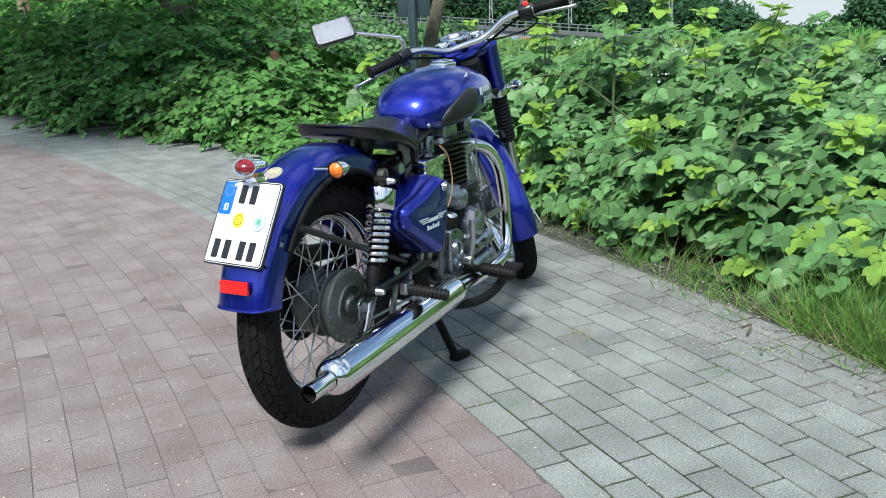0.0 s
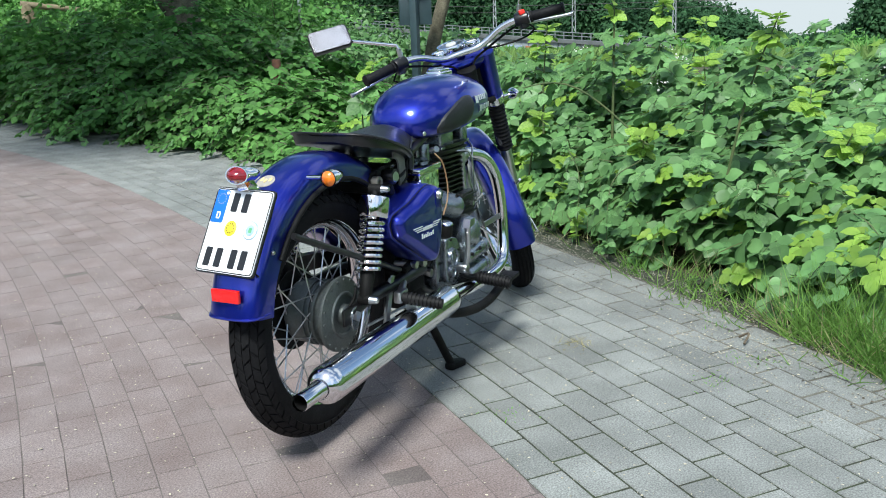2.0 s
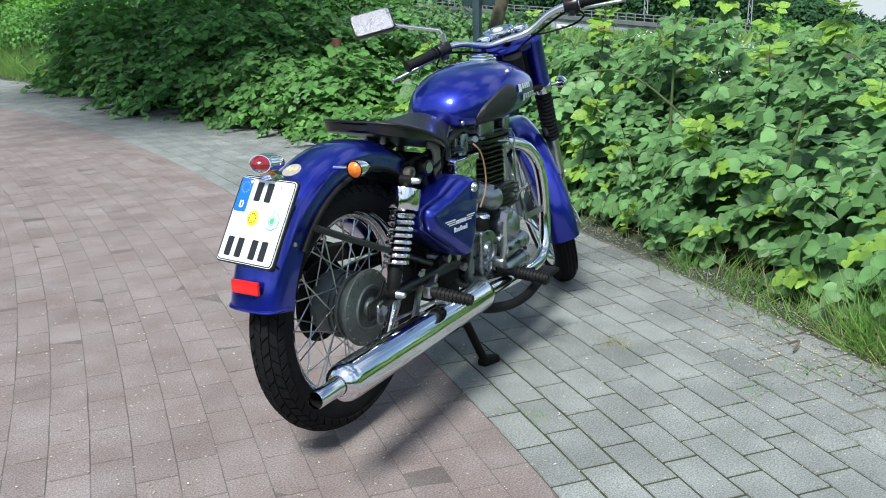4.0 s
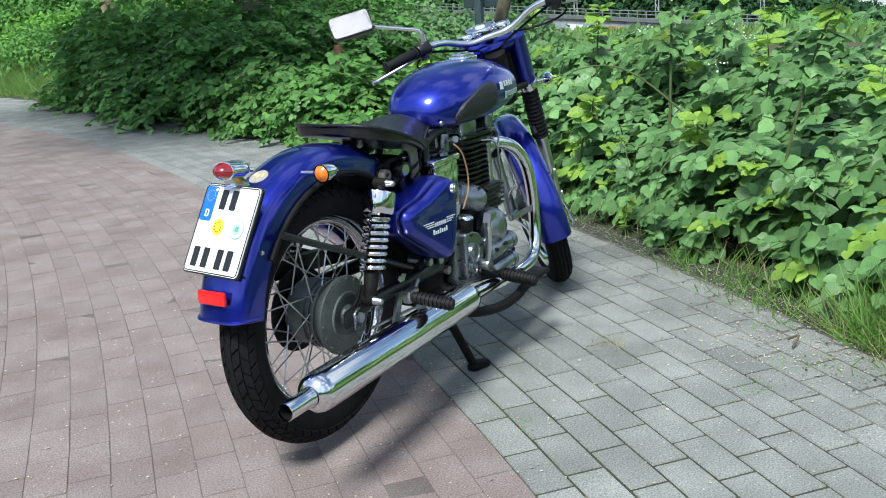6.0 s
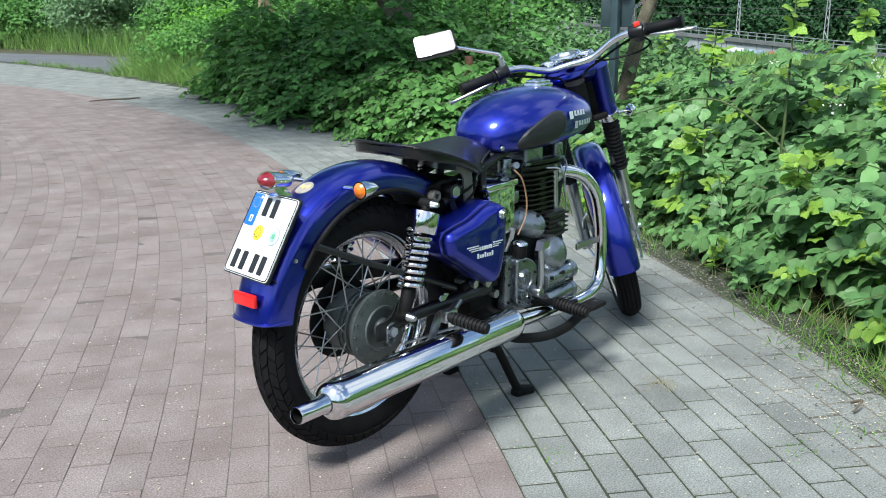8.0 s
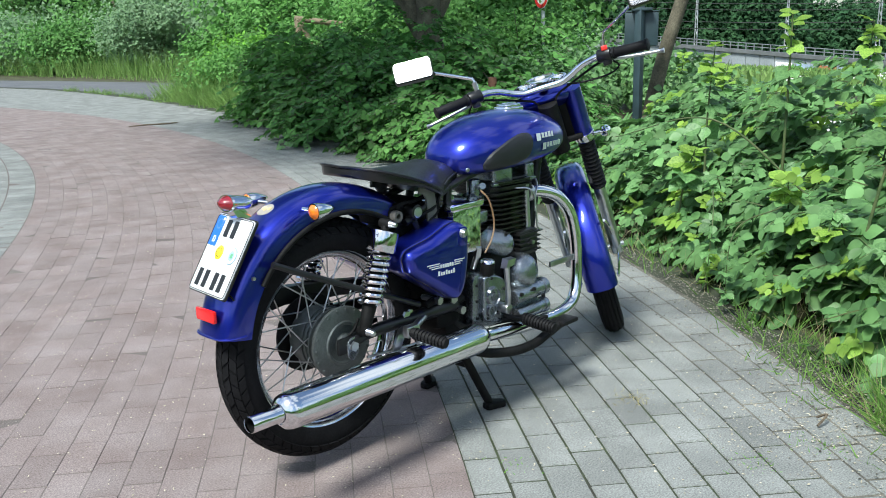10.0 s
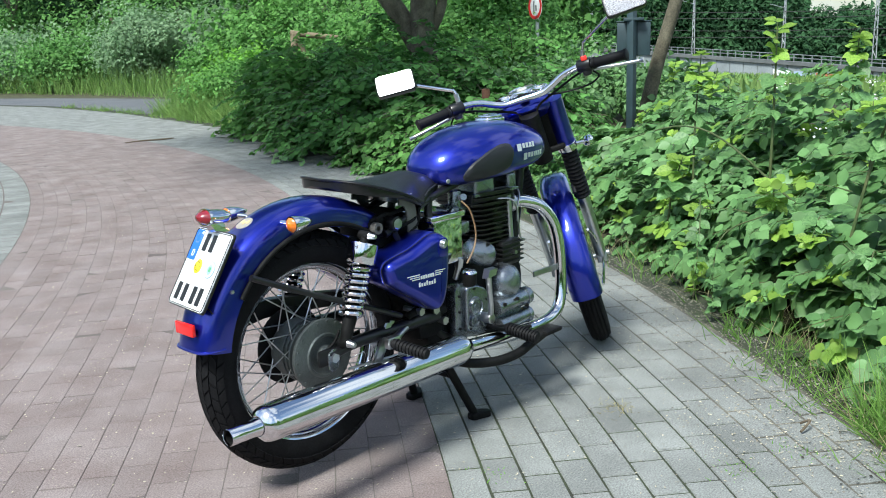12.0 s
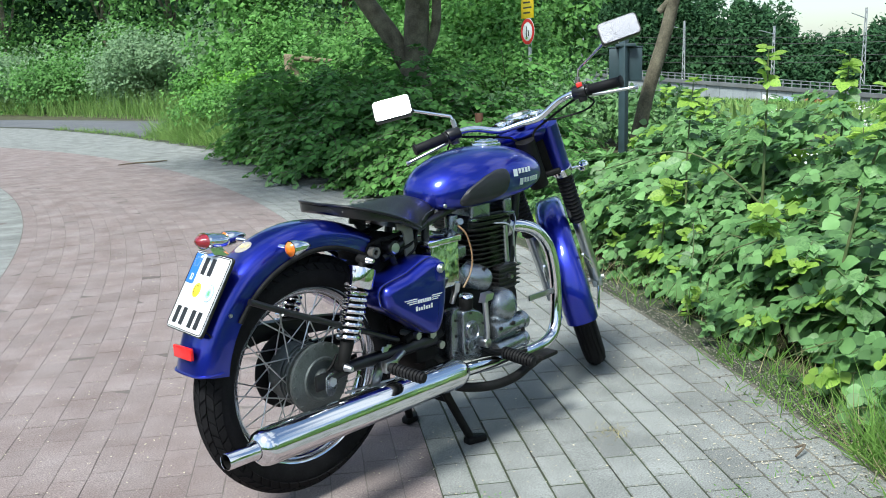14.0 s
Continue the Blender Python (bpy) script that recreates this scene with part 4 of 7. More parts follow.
# ---- motorcycle: seat, boxes, tank ----
# stations of the seat: place, half width, height of the rim, foot of the skirt, height of the middle
SEAT = ((0.106, 0.040, 0.819, 0.797, 0.815), (0.112, 0.078, 0.818, 0.790, 0.812), (0.130, 0.110, 0.814, 0.784, 0.806), (0.158, 0.129, 0.806, 0.777, 0.799), (0.195, 0.136, 0.795, 0.769, 0.793), (0.240, 0.137, 0.781, 0.760, 0.790),
        (0.290, 0.136, 0.763, 0.748, 0.791), (0.335, 0.130, 0.745, 0.732, 0.795), (0.370, 0.121, 0.729, 0.717, 0.799), (0.392, 0.112, 0.719, 0.708, 0.801), (0.410, 0.099, 0.735, 0.712, 0.802), (0.440, 0.088, 0.747, 0.722, 0.799),
        (0.480, 0.070, 0.751, 0.728, 0.788), (0.520, 0.050, 0.753, 0.732, 0.774), (0.548, 0.026, 0.751, 0.735, 0.762))


def seat_ring(x, w, zr, zb, zc):
    """A section of the cushion: domed or dished across, with a firm rim."""
    top = [(x, w * (-1 + 2 * k / 20), zr + (zc - zr) * (1 - abs(-1 + 2 * k / 20) ** 2.3)) for k in range(21)]
    return top + [(x, w * 0.99, zr - 0.007), (x, -w * 0.99, zr - 0.007)]


def skirt_ring(x, w, zr, zb, zc):
    """A section of the enamelled shell under the cushion."""
    return [(x, w * f, z) for f, z in ((-0.975, zr - 0.005), (-0.985, (zr + zb) / 2), (-0.95, zb), (0.95, zb), (0.985, (zr + zb) / 2), (0.975, zr - 0.005))]


seat = bpart("seat", loft([seat_ring(*s) for s in SEAT]), LEATHER, None, "black vinyl solo seat, broad and dished at the back with a narrow nose", sharp=60)
bpart("seat_skirt", loft([skirt_ring(*s) for s in SEAT]), BLACK, seat, "glossy black shell below the cushion")
loop = [(x, -w * 1.005, zr) for x, w, zr, _, _ in SEAT[:10]] + [(x, w * 1.005, zr) for x, w, zr, _, _ in SEAT[9::-1]]
for half in (loop[:10], loop[10:]):
    bpart("piping", tube([(0.104, 0, 0.818)] + half if half[0][1] > -0.06 and half[0][0] < 0.2 else half + [(0.104, 0, 0.818)], 0.0036, 8, 3), BLACK, seat, "raised rim of the seat")
nose = [(x, -w * 1.005, zr) for x, w, zr, _, _ in SEAT[10:]] + [(0.556, 0, 0.757)] + [(x, w * 1.005, zr) for x, w, zr, _, _ in SEAT[:9:-1]]
bpart("nose_piping", tube(nose, 0.0026, 6, 3), KNEE, seat, "grey piping round the nose of the seat")
for s in (1, -1):
    bpart("seat_bracket", loft([[(x, -0.098 * s + d, z) for x, z in ((0.305, 0.742), (0.352, 0.742), (0.366, 0.725), (0.376, 0.640), (0.336, 0.634), (0.332, 0.705), (0.322, 0.720), (0.302, 0.724))] for d in (-0.003, 0.003)]),
          ZINC, seat, "grey steel bracket")
    bpart("seat_spring", tube([(0.355 + 0.011 * math.cos(a * 1.05), -0.075 * s + 0.011 * math.sin(a * 1.05), 0.655 + 0.0022 * a) for a in range(32)], 0.0026, 6, 2), BLACK, seat, "small black coil spring")

# frame tubes, battery tray, wiring under the seat
for s in (1, -1):
    bpart("frame_tube", merge(tube([(0.96, 0.02 * s, 0.80), (0.72, 0.045 * s, 0.765), (0.45, 0.075 * s, 0.718), (0.36, 0.085 * s, 0.690), (0.300, 0.09 * s, 0.668), (0.250, 0.09 * s, 0.650)], 0.0125, 10, 5),
                              tube([(0.45, 0.075 * s, 0.725), (0.43, 0.085 * s, 0.55), (0.43, 0.09 * s, 0.37)], 0.013, 10, 5),
                              tube([(0.28, 0.09 * s, 0.66), (0.36, 0.09 * s, 0.52), (0.43, 0.09 * s, 0.40)], 0.011, 10, 5),
                              tube([(0.43, 0.09 * s, 0.37), (0.46, 0.09 * s, 0.30), (0.55, 0.085 * s, 0.26)], 0.013, 10, 5)), BLACK, None, "black painted frame tube")
bpart("down_tube", tube([(1.00, 0, 0.79), (0.96, 0, 0.55), (0.90, 0, 0.30)], 0.017, 12, 5), BLACK, None)
bpart("inner_mudguard", slab([(0.20, 0.60), (0.36, 0.70), (0.40, 0.60), (0.40, 0.44), (0.33, 0.40)], "y", -0.06, 0.06, 0.01), SOOT, None, "black inner guard and tray")
bpart("wiring", merge(tube([(0.215, -0.07, 0.690), (0.250, -0.088, 0.705), (0.290, -0.075, 0.700), (0.36, -0.082, 0.712)], 0.006, 8, 6), tube([(0.40, -0.085, 0.70), (0.36, -0.10, 0.676), (0.31, -0.10, 0.664), (0.27, -0.10, 0.650)], 0.005, 8, 6),
                      tube([(0.42, -0.09, 0.735), (0.385, -0.098, 0.700), (0.375, -0.10, 0.660), (0.34, -0.10, 0.640)], 0.0045, 8, 6), box(0.205, 0.300, -0.080, 0.05, 0.640, 0.690, 0.008), box(0.225, 0.250, -0.09, -0.05, 0.688, 0.704, 0.004)), SOOT, None, "black wiring bundle")
bpart("ignition_switch", merge(rod((0.278, -0.080, 0.678), (0.278, -0.116, 0.678), 0.021, seg=24, bevel=0.003)), BLACK, None)
bpart("switch_face", lathe([(0, 0.004), (0.013, 0.003), (0.0155, 0), (0, 0)], 24, Matrix.Translation((0.278, -0.116, 0.678)) @ basis((-0.2, -1, 0.1))), STEEL, None, "round bright switch face")
bpart("spring_eye", lathe([(0.008, -0.01), (0.016, -0.01), (0.017, 0), (0.016, 0.01), (0.008, 0.01)], 20, Matrix.Translation((0.222, -0.088, 0.672)) @ SIDE, True), ZINC, None)


BOX_LINE = ((0.176, 0.562), (0.187, 0.586), (0.222, 0.599), (0.270, 0.611), (0.330, 0.637), (0.362, 0.643), (0.387, 0.633), (0.398, 0.604), (0.398, 0.540), (0.391, 0.486), (0.377, 0.441), (0.357, 0.422), (0.334, 0.427), (0.300, 0.451), (0.250, 0.484),
            (0.205, 0.514), (0.183, 0.533))


def sidebox(s):
    """The rounded triangular tool box: inner body, seam and a lid with broad soft edges."""
    loop = spline(list((x, 0, z) for x, z in BOX_LINE[-3:] + BOX_LINE + BOX_LINE[:3]), 5)[15:-15]
    loop = loop[:-1] if (loop[0] - loop[-1]).length < 1e-5 else loop
    N = len(loop)
    out = []
    for i in range(N):
        d = (loop[(i + 2) % N] - loop[i - 2]).normalized()
        out.append(Vector((d.z, 0, -d.x)))
    mid = Vector((0.31, 0, 0.54))
    if sum((loop[i] - mid).dot(out[i]) for i in range(N)) < 0:
        out = [-o for o in out]

    def ring(grow, depth):
        pts = [loop[i] + out[i] * grow for i in range(N)]
        return [(p.x, -s * (depth + (p.x - 0.30) * 0.13), p.z) for p in pts]
    b = bpart("tool_box", loft([ring(-0.016, 0.060), ring(-0.004, 0.066), ring(0.002, 0.080), ring(0.003, 0.120), ring(0.002, 0.158), ring(-0.002, 0.163)]), BLUE, None,
              "glossy blue triangular tool box with a silver emblem", sharp=80)
    edge = [ring(-0.003, 0.162), ring(0.0, 0.166)] + [ring(-0.024 * (1 - math.cos(a)), 0.168 + 0.027 * math.sin(a)) for a in (math.pi / 2 * k / 9 for k in range(10))]
    lid = bpart("lid", loft(edge), BLUE, b, "smooth blue lid with broad rounded edges", sharp=80)
    seam = ring(0.0, 0.1648)
    bpart("lid_seam", tube(seam + seam[:1], 0.0013, 6, smooth_path=False), BLACK, b)
    face = lambda x: -s * (0.195 + (x - 0.30) * 0.13)
    oval = rounded([(0.350, 0.578), (0.383, 0.578), (0.383, 0.633), (0.350, 0.633)], 0.0164, 6)
    bpart("lock_plate", loft([[(x, face(x) + s * 0.002, z) for x, z in oval], [(x, face(x) - s * 0.0016, z) for x, z in oval], [(0.3665 + (x - 0.3665) * 0.9, face(x) - s * 0.0024, 0.6055 + (z - 0.6055) * 0.94) for x, z in oval]]), BLUE, lid, "raised oval round the lock", sharp=60)
    bpart("lock", lathe([(0, 0.008), (0.0085, 0.008), (0.0095, 0.005), (0.0128, 0.004), (0.0138, 0), (0.0138, -0.01), (0, -0.01)], 24, Matrix.Translation((0.3665, face(0.3665) - s * 0.003, 0.615)) @ basis((0.13, -s, 0))), STEEL, lid, "round lock")
    if s > 0:
        def mark(x0, x1, z0, z1, z2, z3, name, label=""):
            y0, y1 = face(x0), face(x1)
            bpart(name, loft([[(x0, y0 - d, z0), (x1, y1 - d, z1), (x1, y1 - d, z3), (x0, y0 - d, z2)] for d in (-0.002, 0.0012)]), SILVER_PRINT, lid, label, smooth=False)
        for k in range(3):
            z = 0.5400 - 0.0058 * k
            mark(0.236 + 0.008 * k, 0.280, z, z, z + 0.0026, z + 0.0026, "emblem_stripe")
            mark(0.334, 0.371 - 0.008 * k, z, z, z + 0.0026, z + 0.0026, "emblem_stripe")
        for k in range(6):
            x = 0.2825 + 0.0083 * k
            mark(x, x + 0.0060, 0.5275, 0.5275, 0.5375, 0.5375, "lettering_bar", "plain silver bar")
        for k in range(7):
            x = 0.275 + 0.0090 * k
            mark(x, x + 0.0052, 0.5065, 0.5065, 0.5195 if k in (0, 3, 6) else 0.5155, 0.5195 if k in (0, 3, 6) else 0.5155, "lettering_bar", "plain silver bar")


sidebox(1)
sidebox(-1)
bpart("air_box", box(0.412, 0.540, -0.128, 0.10, 0.520, 0.662, 0.008), CHROME, None, "square chromed battery box")
bpart("box_lid", box(0.400, 0.550, -0.132, 0.10, 0.656, 0.676, 0.006), CHROME, None, "chrome lid")
bpart("lid_bolt", rod((0.47, -0.05, 0.676), (0.47, -0.05, 0.692), 0.008, seg=6), STEEL, None)

TANK = [(0.498, 0.030, 0.796, 0.764), (0.504, 0.058, 0.816, 0.752), (0.517, 0.080, 0.838, 0.744), (0.546, 0.104, 0.863, 0.738), (0.588, 0.124, 0.885, 0.735), (0.65, 0.138, 0.904, 0.733), (0.73, 0.146, 0.916, 0.735),
        (0.81, 0.147, 0.919, 0.741), (0.88, 0.142, 0.914, 0.748), (0.94, 0.131, 0.902, 0.757), (0.985, 0.114, 0.886, 0.767), (1.015, 0.092, 0.868, 0.778), (1.032, 0.062, 0.848, 0.792), (1.038, 0.030, 0.832, 0.805)]


def tank_at(x):
    for p, q in zip(TANK, TANK[1:]):
        if p[0] <= x <= q[0]:
            f = (x - p[0]) / (q[0] - p[0])
            return [p[i] + (q[i] - p[i]) * f for i in (1, 2, 3)]
    return TANK[-1][1:]


def tank_ring(x, w, zt, zb, n=48):
    """Round shoulders above, fuller low down, tucked in at the foot."""
    r = []
    zm = zb + (zt - zb) * 0.42
    for k in range(n):
        a = 2 * math.pi * k / n
        c, s = math.cos(a), math.sin(a)
        e = 0.86 if s > 0 else 0.55
        y = w * math.copysign(abs(c) ** e, c)
        z = zm + ((zt - zm) * abs(s) ** 0.90 if s > 0 else -(zm - zb) * abs(s) ** 0.75)
        r.append((x, y, z))
    return r


def tank_side(x, z):
    w, zt, zb = tank_at(x)
    zm = zb + (zt - zb) * 0.42
    if z > zm:
        s = min(1, ((z - zm) / (zt - zm))) ** (1 / 0.90)
        return w * max(0, 1 - s * s) ** 0.43
    s = min(1, (zm - z) / (zm - zb)) ** (1 / 0.75)
    return w * max(0, 1 - s * s) ** 0.275


fuel_tank = bpart("fuel_tank", loft([tank_ring(*t) for t in TANK]), BLUE, None, "glossy metallic blue teardrop fuel tank")
es = fuel_tank.modifiers.new("soften", "SUBSURF")
es.levels = es.render_levels = 1
for s in (1, -1):
    line = rounded([(0.566, 0.772), (0.590, 0.804), (0.660, 0.838), (0.722, 0.855), (0.760, 0.853), (0.773, 0.828), (0.756, 0.778), (0.71, 0.762), (0.62, 0.752), (0.580, 0.754)], 0.02, 4)
    cx, cz = 0.68, 0.80
    bm = bmesh.new()
    rings = []
    for f, lift in ((1.0, -0.004), (1.0, 0.003), (0.95, 0.0065), (0.8, 0.007), (0.6, 0.007), (0.4, 0.007), (0.2, 0.007)):
        rings.append([bm.verts.new((cx + (x - cx) * f, -s * (tank_side(cx + (x - cx) * f, cz + (z - cz) * f) + lift), cz + (z - cz) * f)) for x, z in line])
    for a, b in zip(rings, rings[1:]):
        for j in range(len(a)):
            k = (j + 1) % len(a)
            bm.faces.new((a[j], a[k], b[k], b[j]))
    bm.faces.new(rings[-1])
    bpart("knee_pad", bm, KNEE, fuel_tank, "charcoal rubber knee pad")


def tank_bar(x0, x1, z0, z1, name="lettering_bar"):
    bm = bmesh.new()
    n = 8
    rows = []
    for i in range(n + 1):
        x = x0 + (x1 - x0) * i / n
        rows.append([bm.verts.new((x, -(tank_side(x, z) + lift), z)) for z, lift in ((z0, 0.001), (z0, 0.0035), (z1, 0.0035), (z1, 0.001))])
    for a, b in zip(rows, rows[1:]):
        for k in range(3):
            bm.faces.new((a[k], a[k + 1], b[k + 1], b[k]))
    bpart(name, bm, SILVER_PRINT, fuel_tank, "plain silver-white bar", smooth=False)


for x0, x1 in ((0.790, 0.811), (0.817, 0.831), (0.836, 0.850), (0.855, 0.869), (0.873, 0.885)):
    tank_bar(x0, x1, 0.831 if x0 > 0.80 else 0.824, 0.846)
for x0, x1 in ((0.822, 0.842), (0.847, 0.860), (0.864, 0.876), (0.880, 0.887), (0.891, 0.902), (0.906, 0.917), (0.921, 0.934)):
    tank_bar(x0, x1, 0.799 if x0 > 0.83 else 0.793, 0.814)
cap = bpart("filler_cap", merge(slab(rounded([(0.790, -0.033), (0.884, -0.033), (0.884, 0.033), (0.790, 0.033)], 0.018), "z", 0.908, 0.923, 0.004, 2), slab(rounded([(0.798, -0.026), (0.876, -0.026), (0.876, 0.026), (0.798, 0.026)], 0.014), "z", 0.921, 0.931, 0.003, 2)), CHROME, fuel_tank,
            "flat chrome filler cap")
bpart("cap_rib", box(0.810, 0.866, -0.007, 0.007, 0.930, 0.935, 0.002), CHROME, cap)
bpart("tank_bolt", lathe([(0, 0.004), (0.005, 0.003), (0.007, 0), (0, 0)], 14, Matrix.Translation((0.522, -0.092, 0.762)) @ basis((-0.5, -1, 0))), STEEL, fuel_tank)

# ---- motorcycle: engine ----
engine = bpart("engine", merge(slab(rounded([(0.46, 0.27), (0.87, 0.22), (0.89, 0.42), (0.84, 0.50), (0.62, 0.50), (0.46, 0.43)], 0.04), "y", -0.085, 0.11, 0.012)), SOOT, None,
               "air-cooled single-cylinder engine in grey alloy with black fins")
bpart("gearbox_case", slab(rounded([(0.494, 0.298), (0.512, 0.275), (0.612, 0.262), (0.640, 0.285), (0.642, 0.400), (0.590, 0.440), (0.520, 0.450), (0.496, 0.436)], 0.014), "y", -0.128, -0.085, 0.005, 2), ALLOY, engine,
      "grey gearbox case with a bolted flange")
bpart("gearbox_cover", slab(rounded([(0.524, 0.298), (0.606, 0.270), (0.630, 0.288), (0.634, 0.396), (0.612, 0.422), (0.570, 0.438), (0.526, 0.440)], 0.016), "y", -0.148, -0.124, 0.007, 3), ALLOY, engine,
      "rounded grey gearbox cover")
for x, z, r in ((0.562, 0.372, 0.028), (0.552, 0.330, 0.019), (0.600, 0.318, 0.016)):
    bpart("gear_shaft_boss", lathe([(0, 0.010), (r * 0.45, 0.010), (r * 0.5, 0.007), (r * 0.82, 0.007), (r * 0.9, 0.012), (r, 0.011), (r * 1.12, 0), (0, -0.01)], 26, Matrix.Translation((x, -0.148, z)) @ basis((0, -1, 0))), ALLOY, engine)
for x, z in ((0.512, 0.308), (0.512, 0.362), (0.512, 0.412), (0.560, 0.428), (0.622, 0.382), (0.618, 0.290), (0.540, 0.305)):
    y = -0.128 if x < 0.52 else -0.147
    bpart("case_screw", lathe([(0, 0.004), (0.0036, 0.004), (0.0048, 0), (0, -0.004)], 12, Matrix.Translation((x, y, z)) @ basis((0, -1, 0))), SOOT, engine)
bpart("gear_pedal", tube([(0.605, -0.155, 0.305), (0.64, -0.180, 0.285), (0.70, -0.20, 0.272), (0.75, -0.22, 0.272)], 0.006, 8, 5), SOOT, engine, "black gear pedal")
bpart("timing_cover", lathe([(0, 0.050), (0.022, 0.048), (0.040, 0.041), (0.053, 0.028), (0.060, 0.010), (0.062, 0), (0.062, -0.02), (0, -0.02)], 40, Matrix.Translation((0.752, -0.112, 0.404)) @ basis((0.05, -1, 0.10))), ALLOY, engine, "domed timing cover")
bpart("pump_housing", merge(rod((0.672, -0.138, 0.336), (0.838, -0.132, 0.338), 0.027, seg=28, bevel=0.004), rod((0.825, -0.132, 0.338), (0.849, -0.131, 0.338), 0.0305, seg=28, bevel=0.004),
                            rod((0.680, -0.142, 0.276), (0.838, -0.138, 0.276), 0.0245, seg=24, bevel=0.004), rod((0.827, -0.138, 0.276), (0.845, -0.138, 0.276), 0.0275, seg=24, bevel=0.003), box(0.675, 0.815, -0.135, -0.09, 0.26, 0.36, 0.008)), ALLOY, engine,
      "oil pump housing with two barrels")
for x, z in ((0.690, 0.348), (0.755, 0.352), (0.805, 0.318)):
    bpart("case_screw", rod((x, -0.160, z), (x, -0.168, z + 0.001), 0.0062, seg=6), SOOT, engine)
bpart("distributor_dome", lathe([(0, 0.088), (0.016, 0.086), (0.030, 0.077), (0.039, 0.060), (0.042, 0.042), (0.042, 0.012), (0.045, 0.010), (0.045, -0.004), (0.041, -0.006), (0, -0.03)], 36, Matrix.Translation((0.618, -0.080, 0.528)) @ basis((0.66, -0.70, -0.26))), ALLOY, engine,
      "rounded grey dome")
for a in (0.3, 1.6, 2.9):
    c = Vector((0.646 + 0.02 * math.cos(a), -0.132, 0.512 + 0.034 * math.sin(a)))
    bpart("dome_screw", rod(c, c + Vector((0, -0.01, 0.008)), 0.0055, seg=8), SOOT, engine)
bpart("oil_filler", merge(rod((0.560, -0.130, 0.440), (0.558, -0.134, 0.478), 0.022, seg=24, bevel=0.003)), SOOT, engine)
bpart("filler_top", lathe([(0, 0.012), (0.014, 0.011), (0.021, 0.006), (0.023, 0), (0, 0)], 24, Matrix.Translation((0.558, -0.134, 0.478)) @ basis((0, -0.1, 1))), CHROME, engine, "chrome filler plug")
bpart("breather", merge(rod((0.530, -0.115, 0.50), (0.530, -0.122, 0.530), 0.014, seg=6), rod((0.530, -0.10, 0.46), (0.530, -0.115, 0.50), 0.009)), STEEL, engine)
# cylinder: barrel, fins one by one, head, rocker covers
bpart("barrel", rod((0.752, 0, 0.47), (0.742, 0, 0.70), 0.062, seg=28), FIN, engine)
for k in range(13):
    z = 0.500 + 0.0158 * k
    w = 0.088 if k < 2 else 0.100
    wy = 0.080 if k < 2 else 0.092
    tilt = 0.030
    o = rounded([(-w, -wy), (w * 0.96, -wy), (w * 0.96, wy), (-w, wy)], 0.062, 7)
    bm = loft([[(0.752 - 0.04 * (z - 0.47) + x, y, z + h - tilt * x * 0.9) for x, y in o] for h in (0, 0.0045)])
    bpart("fin", bm, FIN, engine)
bpart("cylinder_head", slab(rounded([(0.645, 0.655), (0.865, 0.650), (0.860, 0.705), (0.650, 0.712)], 0.02), "y", -0.075, 0.075, 0.006), FIN, engine)
for k, (z, w) in enumerate(((0.662, 0.112), (0.680, 0.108), (0.697, 0.100))):
    o = rounded([(-w, -0.098), (w, -0.098), (w, 0.098), (-w, 0.098)], 0.050, 6)
    bpart("head_fin", loft([[(0.752 + x, y, z + h - 0.027 * x) for x, y in o] for h in (0, 0.005)]), FIN, engine)
for x, w, top in ((0.706, 0.050, 0.758), (0.846, 0.023, 0.750)):
    bpart("rocker_cover", slab(rounded([(x - w, 0.690), (x + w, 0.686), (x + w * 0.92, top - 0.004), (x - w * 0.92, top)], 0.014), "y", -0.084, 0.084, 0.012, 3), ALLOY, engine, "polished rocker cover")
    bpart("cover_rim", slab(rounded([(x - w - 0.004, 0.690), (x + w + 0.004, 0.686), (x + w + 0.004, 0.698), (x - w - 0.004, 0.702)], 0.004), "y", -0.087, 0.087, 0.003), ALLOY, engine)
bpart("pushrod_tube", merge(rod((0.835, -0.078, 0.50), (0.832, -0.070, 0.675), 0.012), rod((0.855, -0.045, 0.48), (0.850, -0.045, 0.66), 0.013)), STEEL, engine, "bright oil pipe")
bpart("tappet_cover", box(0.755, 0.852, -0.108, -0.05, 0.448, 0.532, 0.008), FIN, engine)
for k in range(5):
    bpart("tappet_fin", box(0.747, 0.860, -0.114, -0.05, 0.458 + 0.0150 * k, 0.4630 + 0.0150 * k, 0.002), FIN, engine)
bpart("tappet_bolt", rod((0.805, -0.108, 0.492), (0.805, -0.124, 0.492), 0.008, seg=6), STEEL, engine)
for pts in ([(0.752, -0.088, 0.674), (0.800, -0.106, 0.668), (0.826, -0.112, 0.640), (0.832, -0.116, 0.575), (0.836, -0.118, 0.535), (0.868, -0.112, 0.522)], [(0.868, -0.085, 0.690), (0.852, -0.104, 0.672), (0.832, -0.112, 0.640), (0.828, -0.114, 0.590)]):
    bpart("oil_pipe", tube(pts, 0.0030, 8, 6), STEEL, engine, "thin bright oil pipe")
bpart("fuel_cable", tube([(0.570, -0.100, 0.695), (0.590, -0.116, 0.664), (0.606, -0.122, 0.600), (0.590, -0.128, 0.550), (0.552, -0.130, 0.508)], 0.0027, 8, 6), HOSE, engine, "tan cable")
